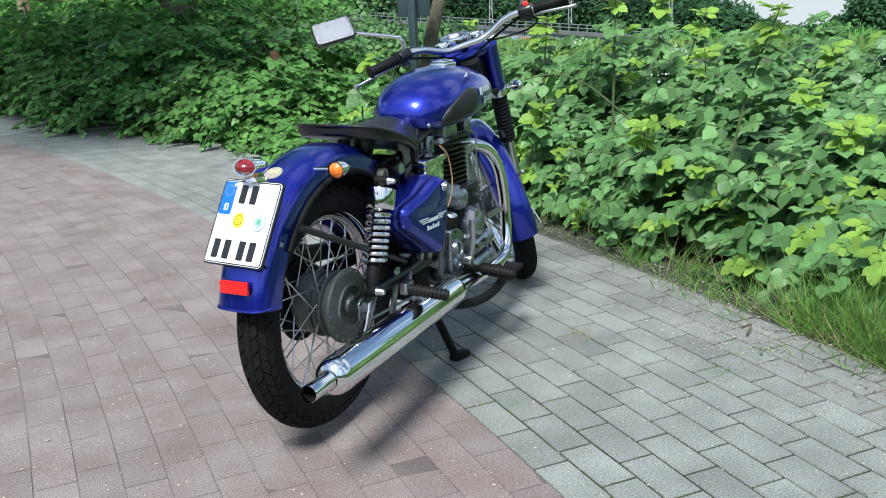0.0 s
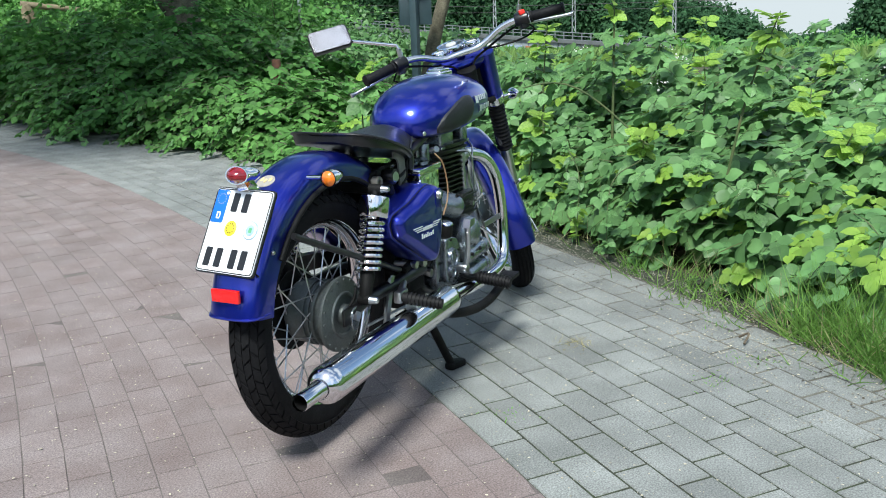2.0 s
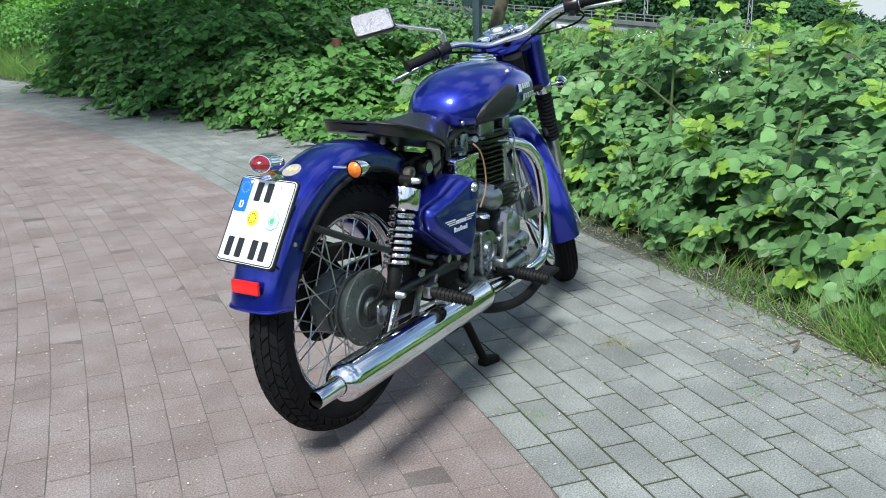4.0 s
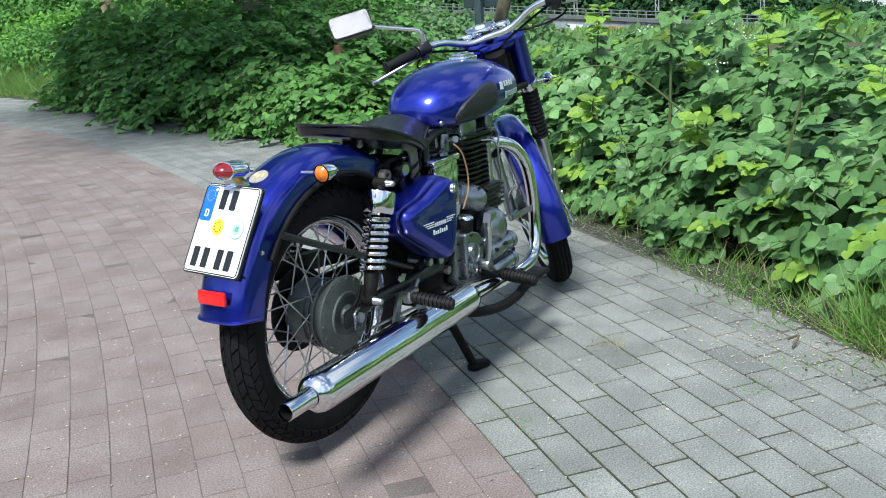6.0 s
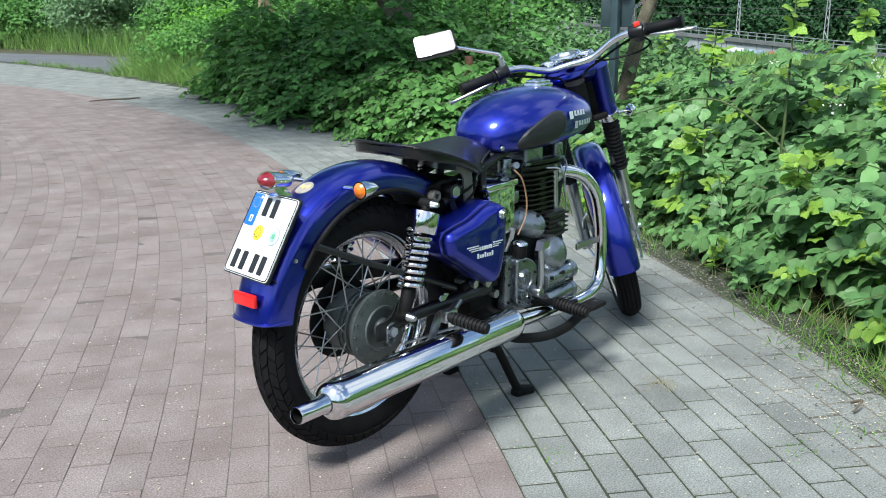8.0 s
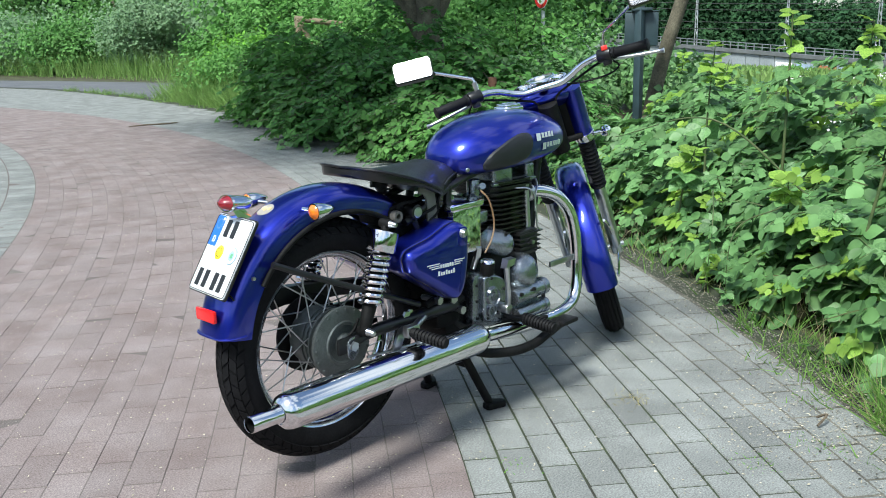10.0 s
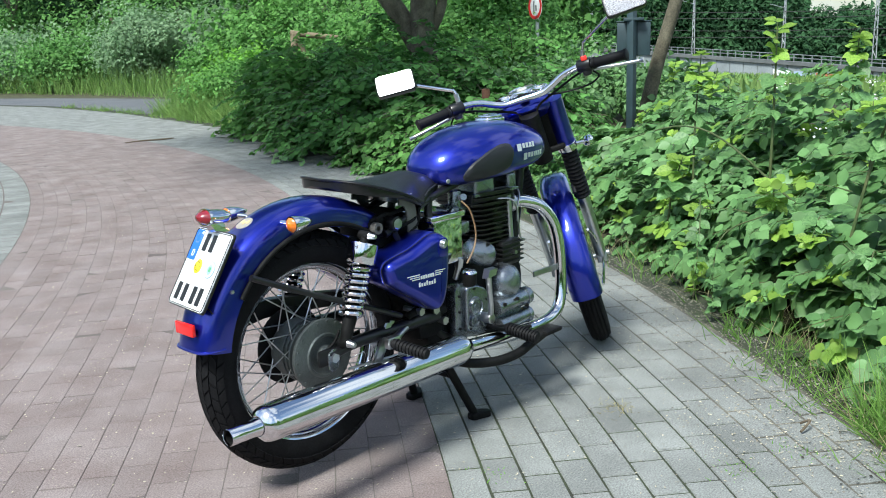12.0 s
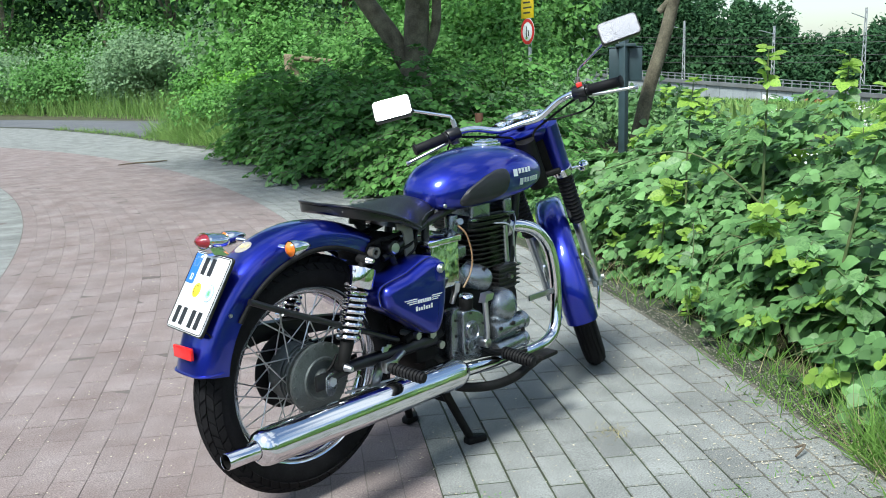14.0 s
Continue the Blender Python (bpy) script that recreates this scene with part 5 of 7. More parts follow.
bpart("kick_starter", merge(tube([(0.596, -0.160, 0.330), (0.594, -0.184, 0.350), (0.572, -0.200, 0.42), (0.560, -0.206, 0.482)], 0.010, 12, 5, radii=[0.013, 0.0095, 0.0085, 0.0095]),
                            rod((0.596, -0.148, 0.330), (0.596, -0.188, 0.330), 0.016, seg=20, bevel=0.002), loft([[(0.538, -0.200, 0.474), (0.580, -0.200, 0.478), (0.590, -0.200, 0.500), (0.548, -0.200, 0.502)], [(0.540, -0.222, 0.476), (0.578, -0.222, 0.480), (0.586, -0.222, 0.498), (0.550, -0.222, 0.500)]])), STEEL, engine,
      "steel kick-start lever")
bpart("carburettor", merge(rod((0.565, -0.05, 0.655), (0.645, -0.03, 0.660), 0.026, seg=20), rod((0.60, -0.045, 0.60), (0.60, -0.045, 0.72), 0.021, seg=20, bevel=0.003), box(0.575, 0.625, -0.085, -0.02, 0.585, 0.625, 0.008),
                           rod((0.59, -0.08, 0.70), (0.575, -0.105, 0.708), 0.010)), ALLOY, engine, "small carburettor")
bpart("engine_plate", slab(rounded([(0.42, 0.40), (0.47, 0.42), (0.48, 0.24), (0.44, 0.22), (0.40, 0.30)], 0.02), "y", -0.095, 0.095, 0.004), SOOT, None)
for p, r in (((0.415, -0.118, 0.445), 0.010), ((0.405, -0.122, 0.398), 0.015), ((0.440, -0.125, 0.355), 0.013), ((0.335, -0.13, 0.410), 0.012)):
    bpart("frame_bolt", merge(rod(p, (p[0], p[1] - 0.012, p[2]), r, seg=6), rod((p[0], p[1] + 0.06, p[2]), p, r * 0.7)), STEEL, None)
bpart("lower_clutter", merge(box(0.36, 0.47, -0.105, 0.08, 0.30, 0.40, 0.02), rod((0.33, -0.10, 0.36), (0.46, -0.115, 0.385), 0.012), rod((0.30, -0.115, 0.40), (0.42, -0.12, 0.43), 0.011)), SOOT, None, "oily black brackets")

# ---- exhaust ----
pipe = bpart("exhaust_pipe", tube([(0.845, -0.045, 0.640), (0.915, -0.066, 0.640), (0.985, -0.092, 0.612), (1.032, -0.112, 0.545), (1.045, -0.126, 0.450), (1.038, -0.136, 0.340), (1.012, -0.144, 0.268), (0.960, -0.150, 0.236),
                                   (0.860, -0.156, 0.230), (0.70, -0.166, 0.243), (0.56, -0.178, 0.262), (0.46, -0.186, 0.275)], 0.0205, 20, 8), CHROME, None, "chrome exhaust pipe curving down from the head")
bpart("pipe_clamp", merge(rod((0.858, -0.05, 0.640), (0.880, -0.056, 0.640), 0.030, seg=28, bevel=0.004)), STEEL, pipe)
bpart("pipe_bracket", box(0.90, 1.03, -0.125, -0.117, 0.385, 0.405, 0.002), STEEL, pipe, "flat steel bracket")
ma, mb = Vector((0.478, -0.185, 0.274)), Vector((-0.300, -0.206, 0.301))
md = (mb - ma).normalized()
ml = (mb - ma).length
muf = bpart("silencer", lathe([(0.0, -0.002), (0.024, -0.002), (0.026, 0.004), (0.036, 0.016), (0.0425, 0.030), (0.0450, 0.05), (0.0465, 0.4), (0.0465, ml - 0.036), (0.0452, ml - 0.020), (0.041, ml - 0.008), (0.031, ml + 0.001), (0.026, ml + 0.004),
                                (0.025, ml + 0.001), (0.0, ml + 0.001)], 56, Matrix.Translation(ma) @ basis(md)), CHROME, None, "long chrome silencer with a slim tail pipe")
bpart("tail_pipe", lathe([(0.0235, ml - 0.005), (0.0225, ml + 0.012), (0.0205, ml + 0.022), (0.0205, ml + 0.088), (0.0195, ml + 0.090), (0.0188, ml + 0.088), (0.0188, ml + 0.005)], 40, Matrix.Translation(ma) @ basis(md)), CHROME, muf,
      "open chrome tail pipe")
bpart("pipe_bore", lathe([(0.0188, ml + 0.02), (0.0186, ml + 0.084), (0.0184, ml + 0.03), (0, ml + 0.03)], 32, Matrix.Translation(ma) @ basis(md)), SOOT, muf, "sooty inside")
bpart("silencer_clamp", merge(box(0.205, 0.235, -0.205, -0.165, 0.315, 0.335, 0.003), loft([[(0.128, -0.140 + d, 0.300), (0.148, -0.140 + d, 0.296), (0.232, -0.118 + d, 0.400), (0.212, -0.118 + d, 0.404)] for d in (-0.004, 0.004)]), loft([[(0.160, -0.130 + d, 0.300), (0.172, -0.130 + d, 0.297), (0.250, -0.110 + d, 0.400), (0.238, -0.110 + d, 0.403)] for d in (-0.003, 0.003)])), STEEL, muf, "bright hanger strap")

# ---- stand, rider's pegs, pedal ----
stand = bpart("centre_stand", merge(tube([(0.465, -0.085, 0.235), (0.50, -0.105, 0.15), (0.545, -0.125, 0.05), (0.560, -0.132, 0.018)], 0.0135, 12, 5), tube([(0.465, 0.085, 0.235), (0.50, 0.105, 0.15), (0.545, 0.125, 0.05), (0.560, 0.132, 0.018)], 0.0135, 12, 5),
                                    rod((0.505, -0.105, 0.15), (0.505, 0.105, 0.15), 0.010), slab(rounded([(0.535, -0.150), (0.600, -0.172), (0.612, -0.150), (0.585, -0.118), (0.540, -0.118)], 0.01), "z", 0.0, 0.020, 0.004),
                                    slab(rounded([(0.535, 0.118), (0.585, 0.118), (0.612, 0.150), (0.600, 0.172), (0.535, 0.150)], 0.01), "z", 0.0, 0.020, 0.004)), SOOT, None, "black centre stand with two flat feet")
for s in (1, -1):
    a, b = Vector((0.670, -0.184 * s, 0.281)), Vector((0.678, -0.300 * s, 0.268))
    pg = bpart("footrest", rod(a, b, 0.0165, seg=18, bevel=0.002), GRIP, None, "ribbed black rubber footrest")
    d = (b - a).normalized()
    for k in range(10):
        c = a + (b - a) * (0.10 + 0.092 * k)
        bpart("rib", rod(c - d * 0.0028, c + d * 0.0028, 0.0205, seg=18), GRIP, pg)
    bpart("peg_arm", tube([(0.60, -0.10 * s, 0.265), (0.63, -0.15 * s, 0.28), (0.670, -0.186 * s, 0.281)], 0.011, 10, 5), SOOT, pg)
bpart("brake_pedal", merge(tube([(0.430, -0.150, 0.240), (0.50, -0.180, 0.212), (0.60, -0.205, 0.196), (0.68, -0.222, 0.202), (0.735, -0.232, 0.222), (0.80, -0.236, 0.240)], 0.0150, 12, 6), box(0.78, 0.865, -0.262, -0.205, 0.236, 0.250, 0.004)),
      SOOT, None, "black curved brake pedal")

# ---- front end, turned with the steering ----
for s in (1, -1):
    def leg(z, extra=0.0):
        t = z / math.cos(RAKE)
        p = HEAD_FOOT + HEAD_AXIS * t
        return Vector((p.x + 0.066 + extra, -0.092 * s, z))
    fork = bpart("fork_leg", merge(rod(leg(0.66), leg(0.33), 0.0235, 0.021, 22, 0.003), rod(leg(0.90), leg(0.60), 0.017)), STEEL, None, "polished steel fork slider", m=STEER)
    bpart("shroud", tube([leg(0.95), leg(0.780)], 0.033, 22, smooth_path=False), BLUE, fork, "blue fork shroud", m=STEER)
    bpart("clamp_ring", rod(leg(0.790), leg(0.764), 0.0365, seg=26, bevel=0.003), CHROME, fork, m=STEER)
    ga = []
    for k in range(27):
        z = 0.765 - 0.185 * k / 26
        ga.append(leg(z))
    bpart("gaiter", tube(ga, 0.0, 20, smooth_path=False, radii=[0.031 if k % 2 else 0.0265 for k in range(27)]), GRIP, fork, "black ribbed rubber gaiter", m=STEER)
    bpart("axle_clamp", merge(box(leg(0.33).x - 0.018, leg(0.33).x + 0.022, -0.092 * s - 0.02, -0.092 * s + 0.02, 0.300, 0.350, 0.006)), STEEL, fork, m=STEER)
stem = bpart("steering_head", merge(rod(HEAD_FOOT + HEAD_AXIS * 0.845, HEAD_FOOT + HEAD_AXIS * 1.03, 0.034, seg=24), box(1.075, 1.140, -0.088, 0.088, 0.768, 0.790, 0.008),
                                    loft([[(x, y, z) for x, z in ((1.050, 0.905), (1.062, 0.905), (1.118, 0.785), (1.106, 0.785))] for y in (-0.082, 0.082)])), SOOT, None, "black steering head and yokes", m=STEER)
FARC = FRONT + Vector((0.0, 0, 0.004))
ff = bpart("front_fender", mudguard(FARC, 0.356, 62, 196, 0.058, 0.080, 44), BLUE, None, "glossy blue front mudguard reaching low behind the wheel", m=STEER)
for s in (1, -1):
    bpart("stay", merge(tube([(1.390, -0.098 * s, 0.325), (1.20, -0.085 * s, 0.300), (1.052, -0.066 * s, 0.270)], 0.005, 8, 4), tube([(1.390, -0.098 * s, 0.325), (1.24, -0.085 * s, 0.42), (1.075, -0.072 * s, 0.47)], 0.005, 8, 4)), CHROME, ff, m=STEER)
    bpart("fender_bridge", tube([(1.22, -0.086 * s, 0.60), (1.19, -0.072 * s, 0.63), (1.17, -0.068 * s, 0.60)], 0.008, 8, 4), BLACK, ff, m=STEER)
nac_rings = []
for x, w, zt, zb in ((0.985, 0.030, 0.946, 0.930), (0.998, 0.068, 0.960, 0.921), (1.02, 0.092, 0.974, 0.912), (1.06, 0.106, 0.985, 0.895), (1.10, 0.110, 0.988, 0.860), (1.15, 0.106, 0.982, 0.820), (1.20, 0.098, 0.966, 0.800), (1.235, 0.093, 0.950, 0.802)):
    r = []
    for k in range(32):
        a = 2 * math.pi * k / 32
        c, s_ = math.cos(a), math.sin(a)
        r.append((x, w * math.copysign(abs(c) ** 0.8, c), (zt + zb) / 2 + (zt - zb) / 2 * math.copysign(abs(s_) ** 0.8, s_)))
    nac_rings.append(r)
nac = bpart("headlamp_nacelle", loft(nac_rings), BLUE, None, "blue headlamp housing with instruments in its top", m=STEER)
bpart("headlamp", lathe([(0.094, 0.0), (0.098, 0.004), (0.098, 0.016), (0.090, 0.022), (0.06, 0.034), (0, 0.040)], 40, Matrix.Translation((1.235, 0, 0.876)) @ basis((1, 0, -0.03))), CHROME, nac, "chrome-rimmed headlamp", m=STEER)


def dial(name, x, y, z, r, face):
    d = bpart(name, lathe([(r + 0.004, -0.012), (r + 0.005, 0.006), (r + 0.002, 0.011), (r - 0.003, 0.011), (r - 0.004, 0.006)], 36, Matrix.Translation((x, y, z)) @ basis((-0.22, 0, 1))), CHROME, nac, "chrome-ringed dial", m=STEER)
    f = bpart("dial_face", lathe([(0, 0.007), (r - 0.003, 0.007), (r - 0.003, 0), (0, 0)], 32, Matrix.Translation((x, y, z)) @ basis((-0.22, 0, 1))), face, nac, m=STEER)
    return d


dial("speedometer", 1.105, 0.0, 1.004, 0.050, DIAL_BLACK)
dial("ammeter", 1.045, -0.062, 0.992, 0.024, GLASS_DIAL)
dial("light_switch", 1.045, 0.062, 0.992, 0.024, GLASS_DIAL)
bpart("speedo_hub", lathe([(0, 0.014), (0.016, 0.014), (0.019, 0.010), (0.019, 0.006), (0, 0.006)], 24, Matrix.Translation((1.105, 0, 1.004)) @ basis((-0.22, 0, 1))), GLASS_DIAL, nac, m=STEER)
bpart("steering_knob", rod((1.005, 0.0, 0.965), (1.003, 0, 0.992), 0.018, seg=20, bevel=0.003), SOOT, nac, m=STEER)
bpart("choke_knob", rod((1.03, 0.085, 0.975), (1.028, 0.087, 1.0), 0.010, seg=16), SOOT, nac, m=STEER)

BAR = [(0.0, 1.000, 0.962), (0.06, 1.000, 0.962), (0.10, 0.994, 0.974), (0.145, 0.980, 0.994), (0.19, 0.960, 1.002), (0.24, 0.940, 0.998), (0.352, 0.888, 0.988)]
BARS = TURNED @ Matrix.Translation((0, -0.036, 0))
bar_pts = [(x, -y, z) for y, x, z in BAR[::-1]] + [(x, y, z) for y, x, z in BAR[1:]]
bar = bpart("handlebar", tube(bar_pts, 0.0115, 16, 8), CHROME, None, "chrome handlebar swept back", m=BARS)
for s in (1, -1):
    a, b = Vector((0.934, -0.252 * s, 0.9975)), Vector((0.886, -0.356 * s, 0.9875))
    d = (b - a).normalized()
    gp = bpart("grip", merge(rod(a, b, 0.0165, seg=24, bevel=0.002), rod(b - d * 0.006, b + d * 0.002, 0.0195, seg=24, bevel=0.002), rod(a - d * 0.002, a + d * 0.006, 0.0195, seg=24)), GRIP, bar, "black rubber grip", m=BARS)
    c = Vector((0.946, -0.226 * s, 1.000))
    bpart("switch_gear", merge(rod(c - d * 0.026, c + d * 0.022, 0.0225, seg=20, bevel=0.004), box(c.x - 0.012, c.x + 0.042, c.y - 0.014, c.y + 0.014, c.z - 0.034, c.z - 0.004, 0.005)), BLACK, bar, "black switch block", m=BARS)
    if s > 0:
        bpart("kill_switch", box(c.x - 0.022, c.x - 0.006, c.y - 0.010, c.y + 0.010, c.z + 0.014, c.z + 0.030, 0.003), RED_SWITCH, bar, "red switch", m=BARS)
    bpart("lever", tube([(0.975, -0.216 * s, 0.988), (0.990, -0.25 * s, 0.982), (0.994, -0.31 * s, 0.972), (0.984, -0.390 * s, 0.960), (0.978, -0.412 * s, 0.957)], 0.0058, 10, 6, radii=[0.008, 0.0065, 0.0055, 0.0055, 0.0085]), STEEL, bar, "alloy lever", m=BARS)
    bpart("cable", tube([(0.972, -0.212 * s, 0.986), (0.990, -0.17 * s, 0.975), (1.006, -0.10 * s, 0.950), (1.016, -0.04 * s, 0.925), (1.03, -0.02 * s, 0.885)], 0.0040, 8, 6), SOOT, bar, "black control cable", m=BARS)
    bpart("throttle_cable", tube([(0.952, -0.244 * s, 0.976), (0.962, -0.258 * s, 0.954), (0.982, -0.220 * s, 0.938), (1.004, -0.140 * s, 0.940), (1.008, -0.080 * s, 0.950)], 0.0032, 8, 6), SOOT, bar, "black control cable", m=BARS)


def mirror(name, base, elbow, c, right, up, w, h):
    """A rounded rectangular mirror: housing, glass and stem, in world places."""
    base, elbow, c = Vector(base), Vector(elbow), Vector(c)
    r = Vector(right).normalized()
    u = Vector(up)
    u = (u - r * u.dot(r)).normalized()
    n = r.cross(u)
    o = rounded([(-w, -h), (w, -h), (w, h), (-w, h)], 0.014, 5)
    mk = lambda f, d: [c + r * x * f + u * z * f + n * d for x, z in o]
    mm = bpart(name, loft([mk(0.93, -0.022), mk(0.99, -0.018), mk(1.0, -0.004), mk(1.0, 0.002), mk(0.965, 0.004)]), BLACK, bar, "black rectangular mirror on a chrome stem")
    bm = bmesh.new()
    bm.faces.new([bm.verts.new(v) for v in mk(0.93, 0.0052)])
    bpart("mirror_glass", merge(bm, loft([mk(0.93, 0.0052), mk(0.93, 0.003)])), MIRROR, bar, "mirror glass")
    edge = c - n * 0.012 - r * w * 0.2
    if (elbow - c).dot(r) > 0:
        edge = c - n * 0.012 + r * w * 0.9 - u * h * 0.5
    bpart("mirror_stem", tube([base, elbow, edge], 0.0056, 12, smooth_path=False), CHROME, bar)
    bpart("stem_base", rod(base - Vector((0, 0, 0.018)), base + (elbow - base).normalized() * 0.020, 0.0085, seg=14), STEEL, bar)
    return n


bl, br_ = BARS @ Vector((0.950, 0.206, 1.030)), BARS @ Vector((0.955, -0.224, 1.030))
mirror("mirror", bl, bl + Vector((-0.012, 0.012, 0.028)), (0.785, 0.379, 1.034), (0.640, -0.735, 0.222), (0.30, 0.46, 0.82), 0.069, 0.040)
MR = (1.016, -0.391, 1.270)
mirror("mirror", br_, br_ + Vector((0.0, -0.004, 0.048)), MR, (0.58, -0.756, 0.30), (0.157, 0.466, 0.872), 0.063, 0.036)

# ---- brambles along the outer edge ----
def bramble_at(r, deg, rr, ra, h, n, young, seed):
    p = polar(r, radians(deg))
    return bramble(p[0], p[1], rr, ra, h, n, young, seed, radians(deg))


BRAMBLES = ((23.1, -43.9, 0.70, 0.80, 0.46, 1200, 0.45), (22.95, -41.6, 0.55, 0.70, 0.46, 1400, 0.50), (22.60, -39.7, 0.62, 0.75, 0.50, 1700, 0.60), (22.62, -37.8, 0.64, 0.75, 0.52, 1700, 0.50),
            (22.66, -35.8, 0.62, 0.80, 0.54, 1700, 0.30), (22.72, -33.6, 0.66, 0.85, 0.56, 1500, 0.25), (23.6, -44.4, 0.90, 1.0, 0.56, 1500, 0.40), (23.45, -41.8, 0.85, 0.95, 0.58, 1700, 0.45),
            (23.45, -39.4, 0.85, 0.95, 0.64, 1800, 0.40), (23.45, -37.0, 0.88, 0.95, 0.68, 1800, 0.35), (23.5, -34.6, 0.90, 1.0, 0.70, 1700, 0.25), (23.6, -32.2, 0.90, 1.0, 0.72, 1500, 0.25),
            (24.6, -43.0, 1.1, 1.2, 0.62, 1700, 0.35), (24.6, -40.2, 1.1, 1.2, 0.68, 1800, 0.35), (24.6, -37.4, 1.1, 1.2, 0.72, 1800, 0.30), (24.7, -34.4, 1.1, 1.2, 0.74, 1600, 0.25), (24.8, -31.4, 1.1, 1.2, 0.74, 1400, 0.25),
            (26.2, -44.6, 1.4, 1.6, 0.54, 1700, 0.30), (26.2, -40.8, 1.4, 1.6, 0.60, 1900, 0.30), (26.2, -37.0, 1.4, 1.6, 0.64, 1900, 0.30), (26.3, -33.2, 1.4, 1.6, 0.66, 1700, 0.25), (28.2, -45, 1.7, 2.0, 0.48, 1500, 0.30),
            (28.2, -40.4, 1.7, 2.0, 0.54, 1600, 0.30), (28.2, -36, 1.7, 2.0, 0.58, 1500, 0.25), (31.0, -45, 2.2, 2.6, 0.42, 1400, 0.25), (31.0, -39.5, 2.2, 2.6, 0.46, 1400, 0.25), (31.0, -34.5, 2.1, 2.3, 0.52, 1300, 0.2),
            (24.3, -48.0, 1.2, 1.3, 0.5, 1000, 0.3), (22.66, -31.4, 0.62, 0.75, 0.54, 1400, 0.5), (22.62, -29.6, 0.58, 0.65, 0.46, 1100, 0.6), (23.5, -29.9, 0.85, 0.85, 0.66, 1400, 0.45))
for k, (r, deg, rr, ra, h, n, yg) in enumerate(BRAMBLES):
    bramble_at(r + (0.10 if r < 22.8 else 0.04), deg, rr, ra, h, int(n * 1.1), yg * 0.6, 100 + k)


def shoot(base, tip, bow, seed, n_leaf=12, size=0.092, young=True, thick=0.005, low=0.45):
    """One tall bramble cane with separate leaves."""
    g = np.random.default_rng(seed)
    base, tip = Vector(base), Vector(tip)
    midp = base.lerp(tip, 0.55) + Vector(bow)
    thing = empty("bramble_cane", "single arching bramble cane with fresh leaves", "plant", base, "tall bramble canes")
    pts = [Vector((0, 0, 0)), midp - base, tip - base]
    part("cane", tube(pts, thick, 7, 8, radii=[thick * 1.3, thick, thick * 0.45]), CANE, thing)
    C = spline(pts, 12)
    me_old = mesh_from("leaf", TRIPLE_V, TRIPLE_F, LEAF)
    me_new = mesh_from("leaf", TRIPLE_V, TRIPLE_F, LEAF_YOUNG)
    for k in range(n_leaf):
        f = min(1, low + (1 - low) * ((k // 2 * 2 + 1.5) / n_leaf) ** 0.75 + g.uniform(-0.03, 0.03))
        c = C[min(len(C) - 1, int(f * (len(C) - 1)))]
        ang = k * 2.4 + g.uniform(-0.4, 0.4)
        al = Vector((math.cos(ang), math.sin(ang), 0.35 if f > 0.92 else g.uniform(-0.75, 0.15))).normalized()
        up = Vector((-0.45 + g.normal(0, 0.3), -0.2 + g.normal(0, 0.3), 1))
        y = up.cross(al).normalized()
        z = al.cross(y)
        s = size * (1.05 - 0.5 * max(0, f - 0.55)) * g.uniform(0.70, 1.25)
        o = new("leaf", me_new if (young and f > 0.80) else me_old)
        o.parent = thing
        m = Matrix(((al.x, y.x, z.x, c.x), (al.y, y.y, z.y, c.y), (al.z, y.z, z.z, c.z), (0, 0, 0, 1)))
        o.matrix_basis = m @ Matrix.Diagonal((s, s, s, 1))
    return thing


SHOOTS = [((3.9, 0.75), (3.95, 0.70, 1.10)), ((3.0, -0.35), (3.08, -0.5, 0.98)), ((4.6, -0.2), (4.75, -0.25, 1.14)), ((2.7, -0.9), (2.8, -1.05, 0.84)),
          ((5.8, 2.1), (5.85, 2.0, 1.08)), ((2.75, 0.40), (2.65, 0.25, 0.72)), ((2.45, -0.20), (2.30, -0.36, 0.66)), ((3.4, 1.75), (3.3, 1.6, 0.98)),
          ((2.3, -1.1), (2.15, -1.25, 0.72)), ((4.2, -1.0), (4.3, -1.1, 0.92))]
for k, (b, t) in enumerate(SHOOTS):
    shoot((b[0], b[1], 0.0), (t[0], t[1], t[2] - 0.16), (rng.uniform(-0.08, 0.08), rng.uniform(-0.08, 0.08), 0.05), 300 + k)
for k in range(9):
    rr_, aa = rng.uniform(23.0, 26.5), radians(rng.uniform(-44.0, -31.5))
    x, y, _ = polar(rr_, aa)
    hh = rng.uniform(0.70, 0.92) - max(0, 24.2 - rr_) * 0.20 - max(0, -math.degrees(aa) - 37.5) * 0.075
    shoot((x, y, 0.3), (x + rng.uniform(-0.15, 0.10), y + rng.uniform(-0.12, 0.12), hh), (rng.uniform(-0.06, 0.06), rng.uniform(-0.06, 0.06), 0.05), 340 + k, 12, rng.uniform(0.06, 0.09), True, 0.0045)
for k in range(7):
    aa = radians(rng.uniform(-40.0, -32))
    x, y, _ = polar(22.30, aa)
    x1, y1, _ = polar(22.06 + rng.uniform(0, 0.2), aa + rng.uniform(-0.006, 0.006))
    shoot((x, y, 0.28), (x1, y1, rng.uniform(0.10, 0.42)), (0, 0, 0.14), 440 + k, 8, rng.uniform(0.05, 0.075), rng.uniform() < 0.4, 0.0026)
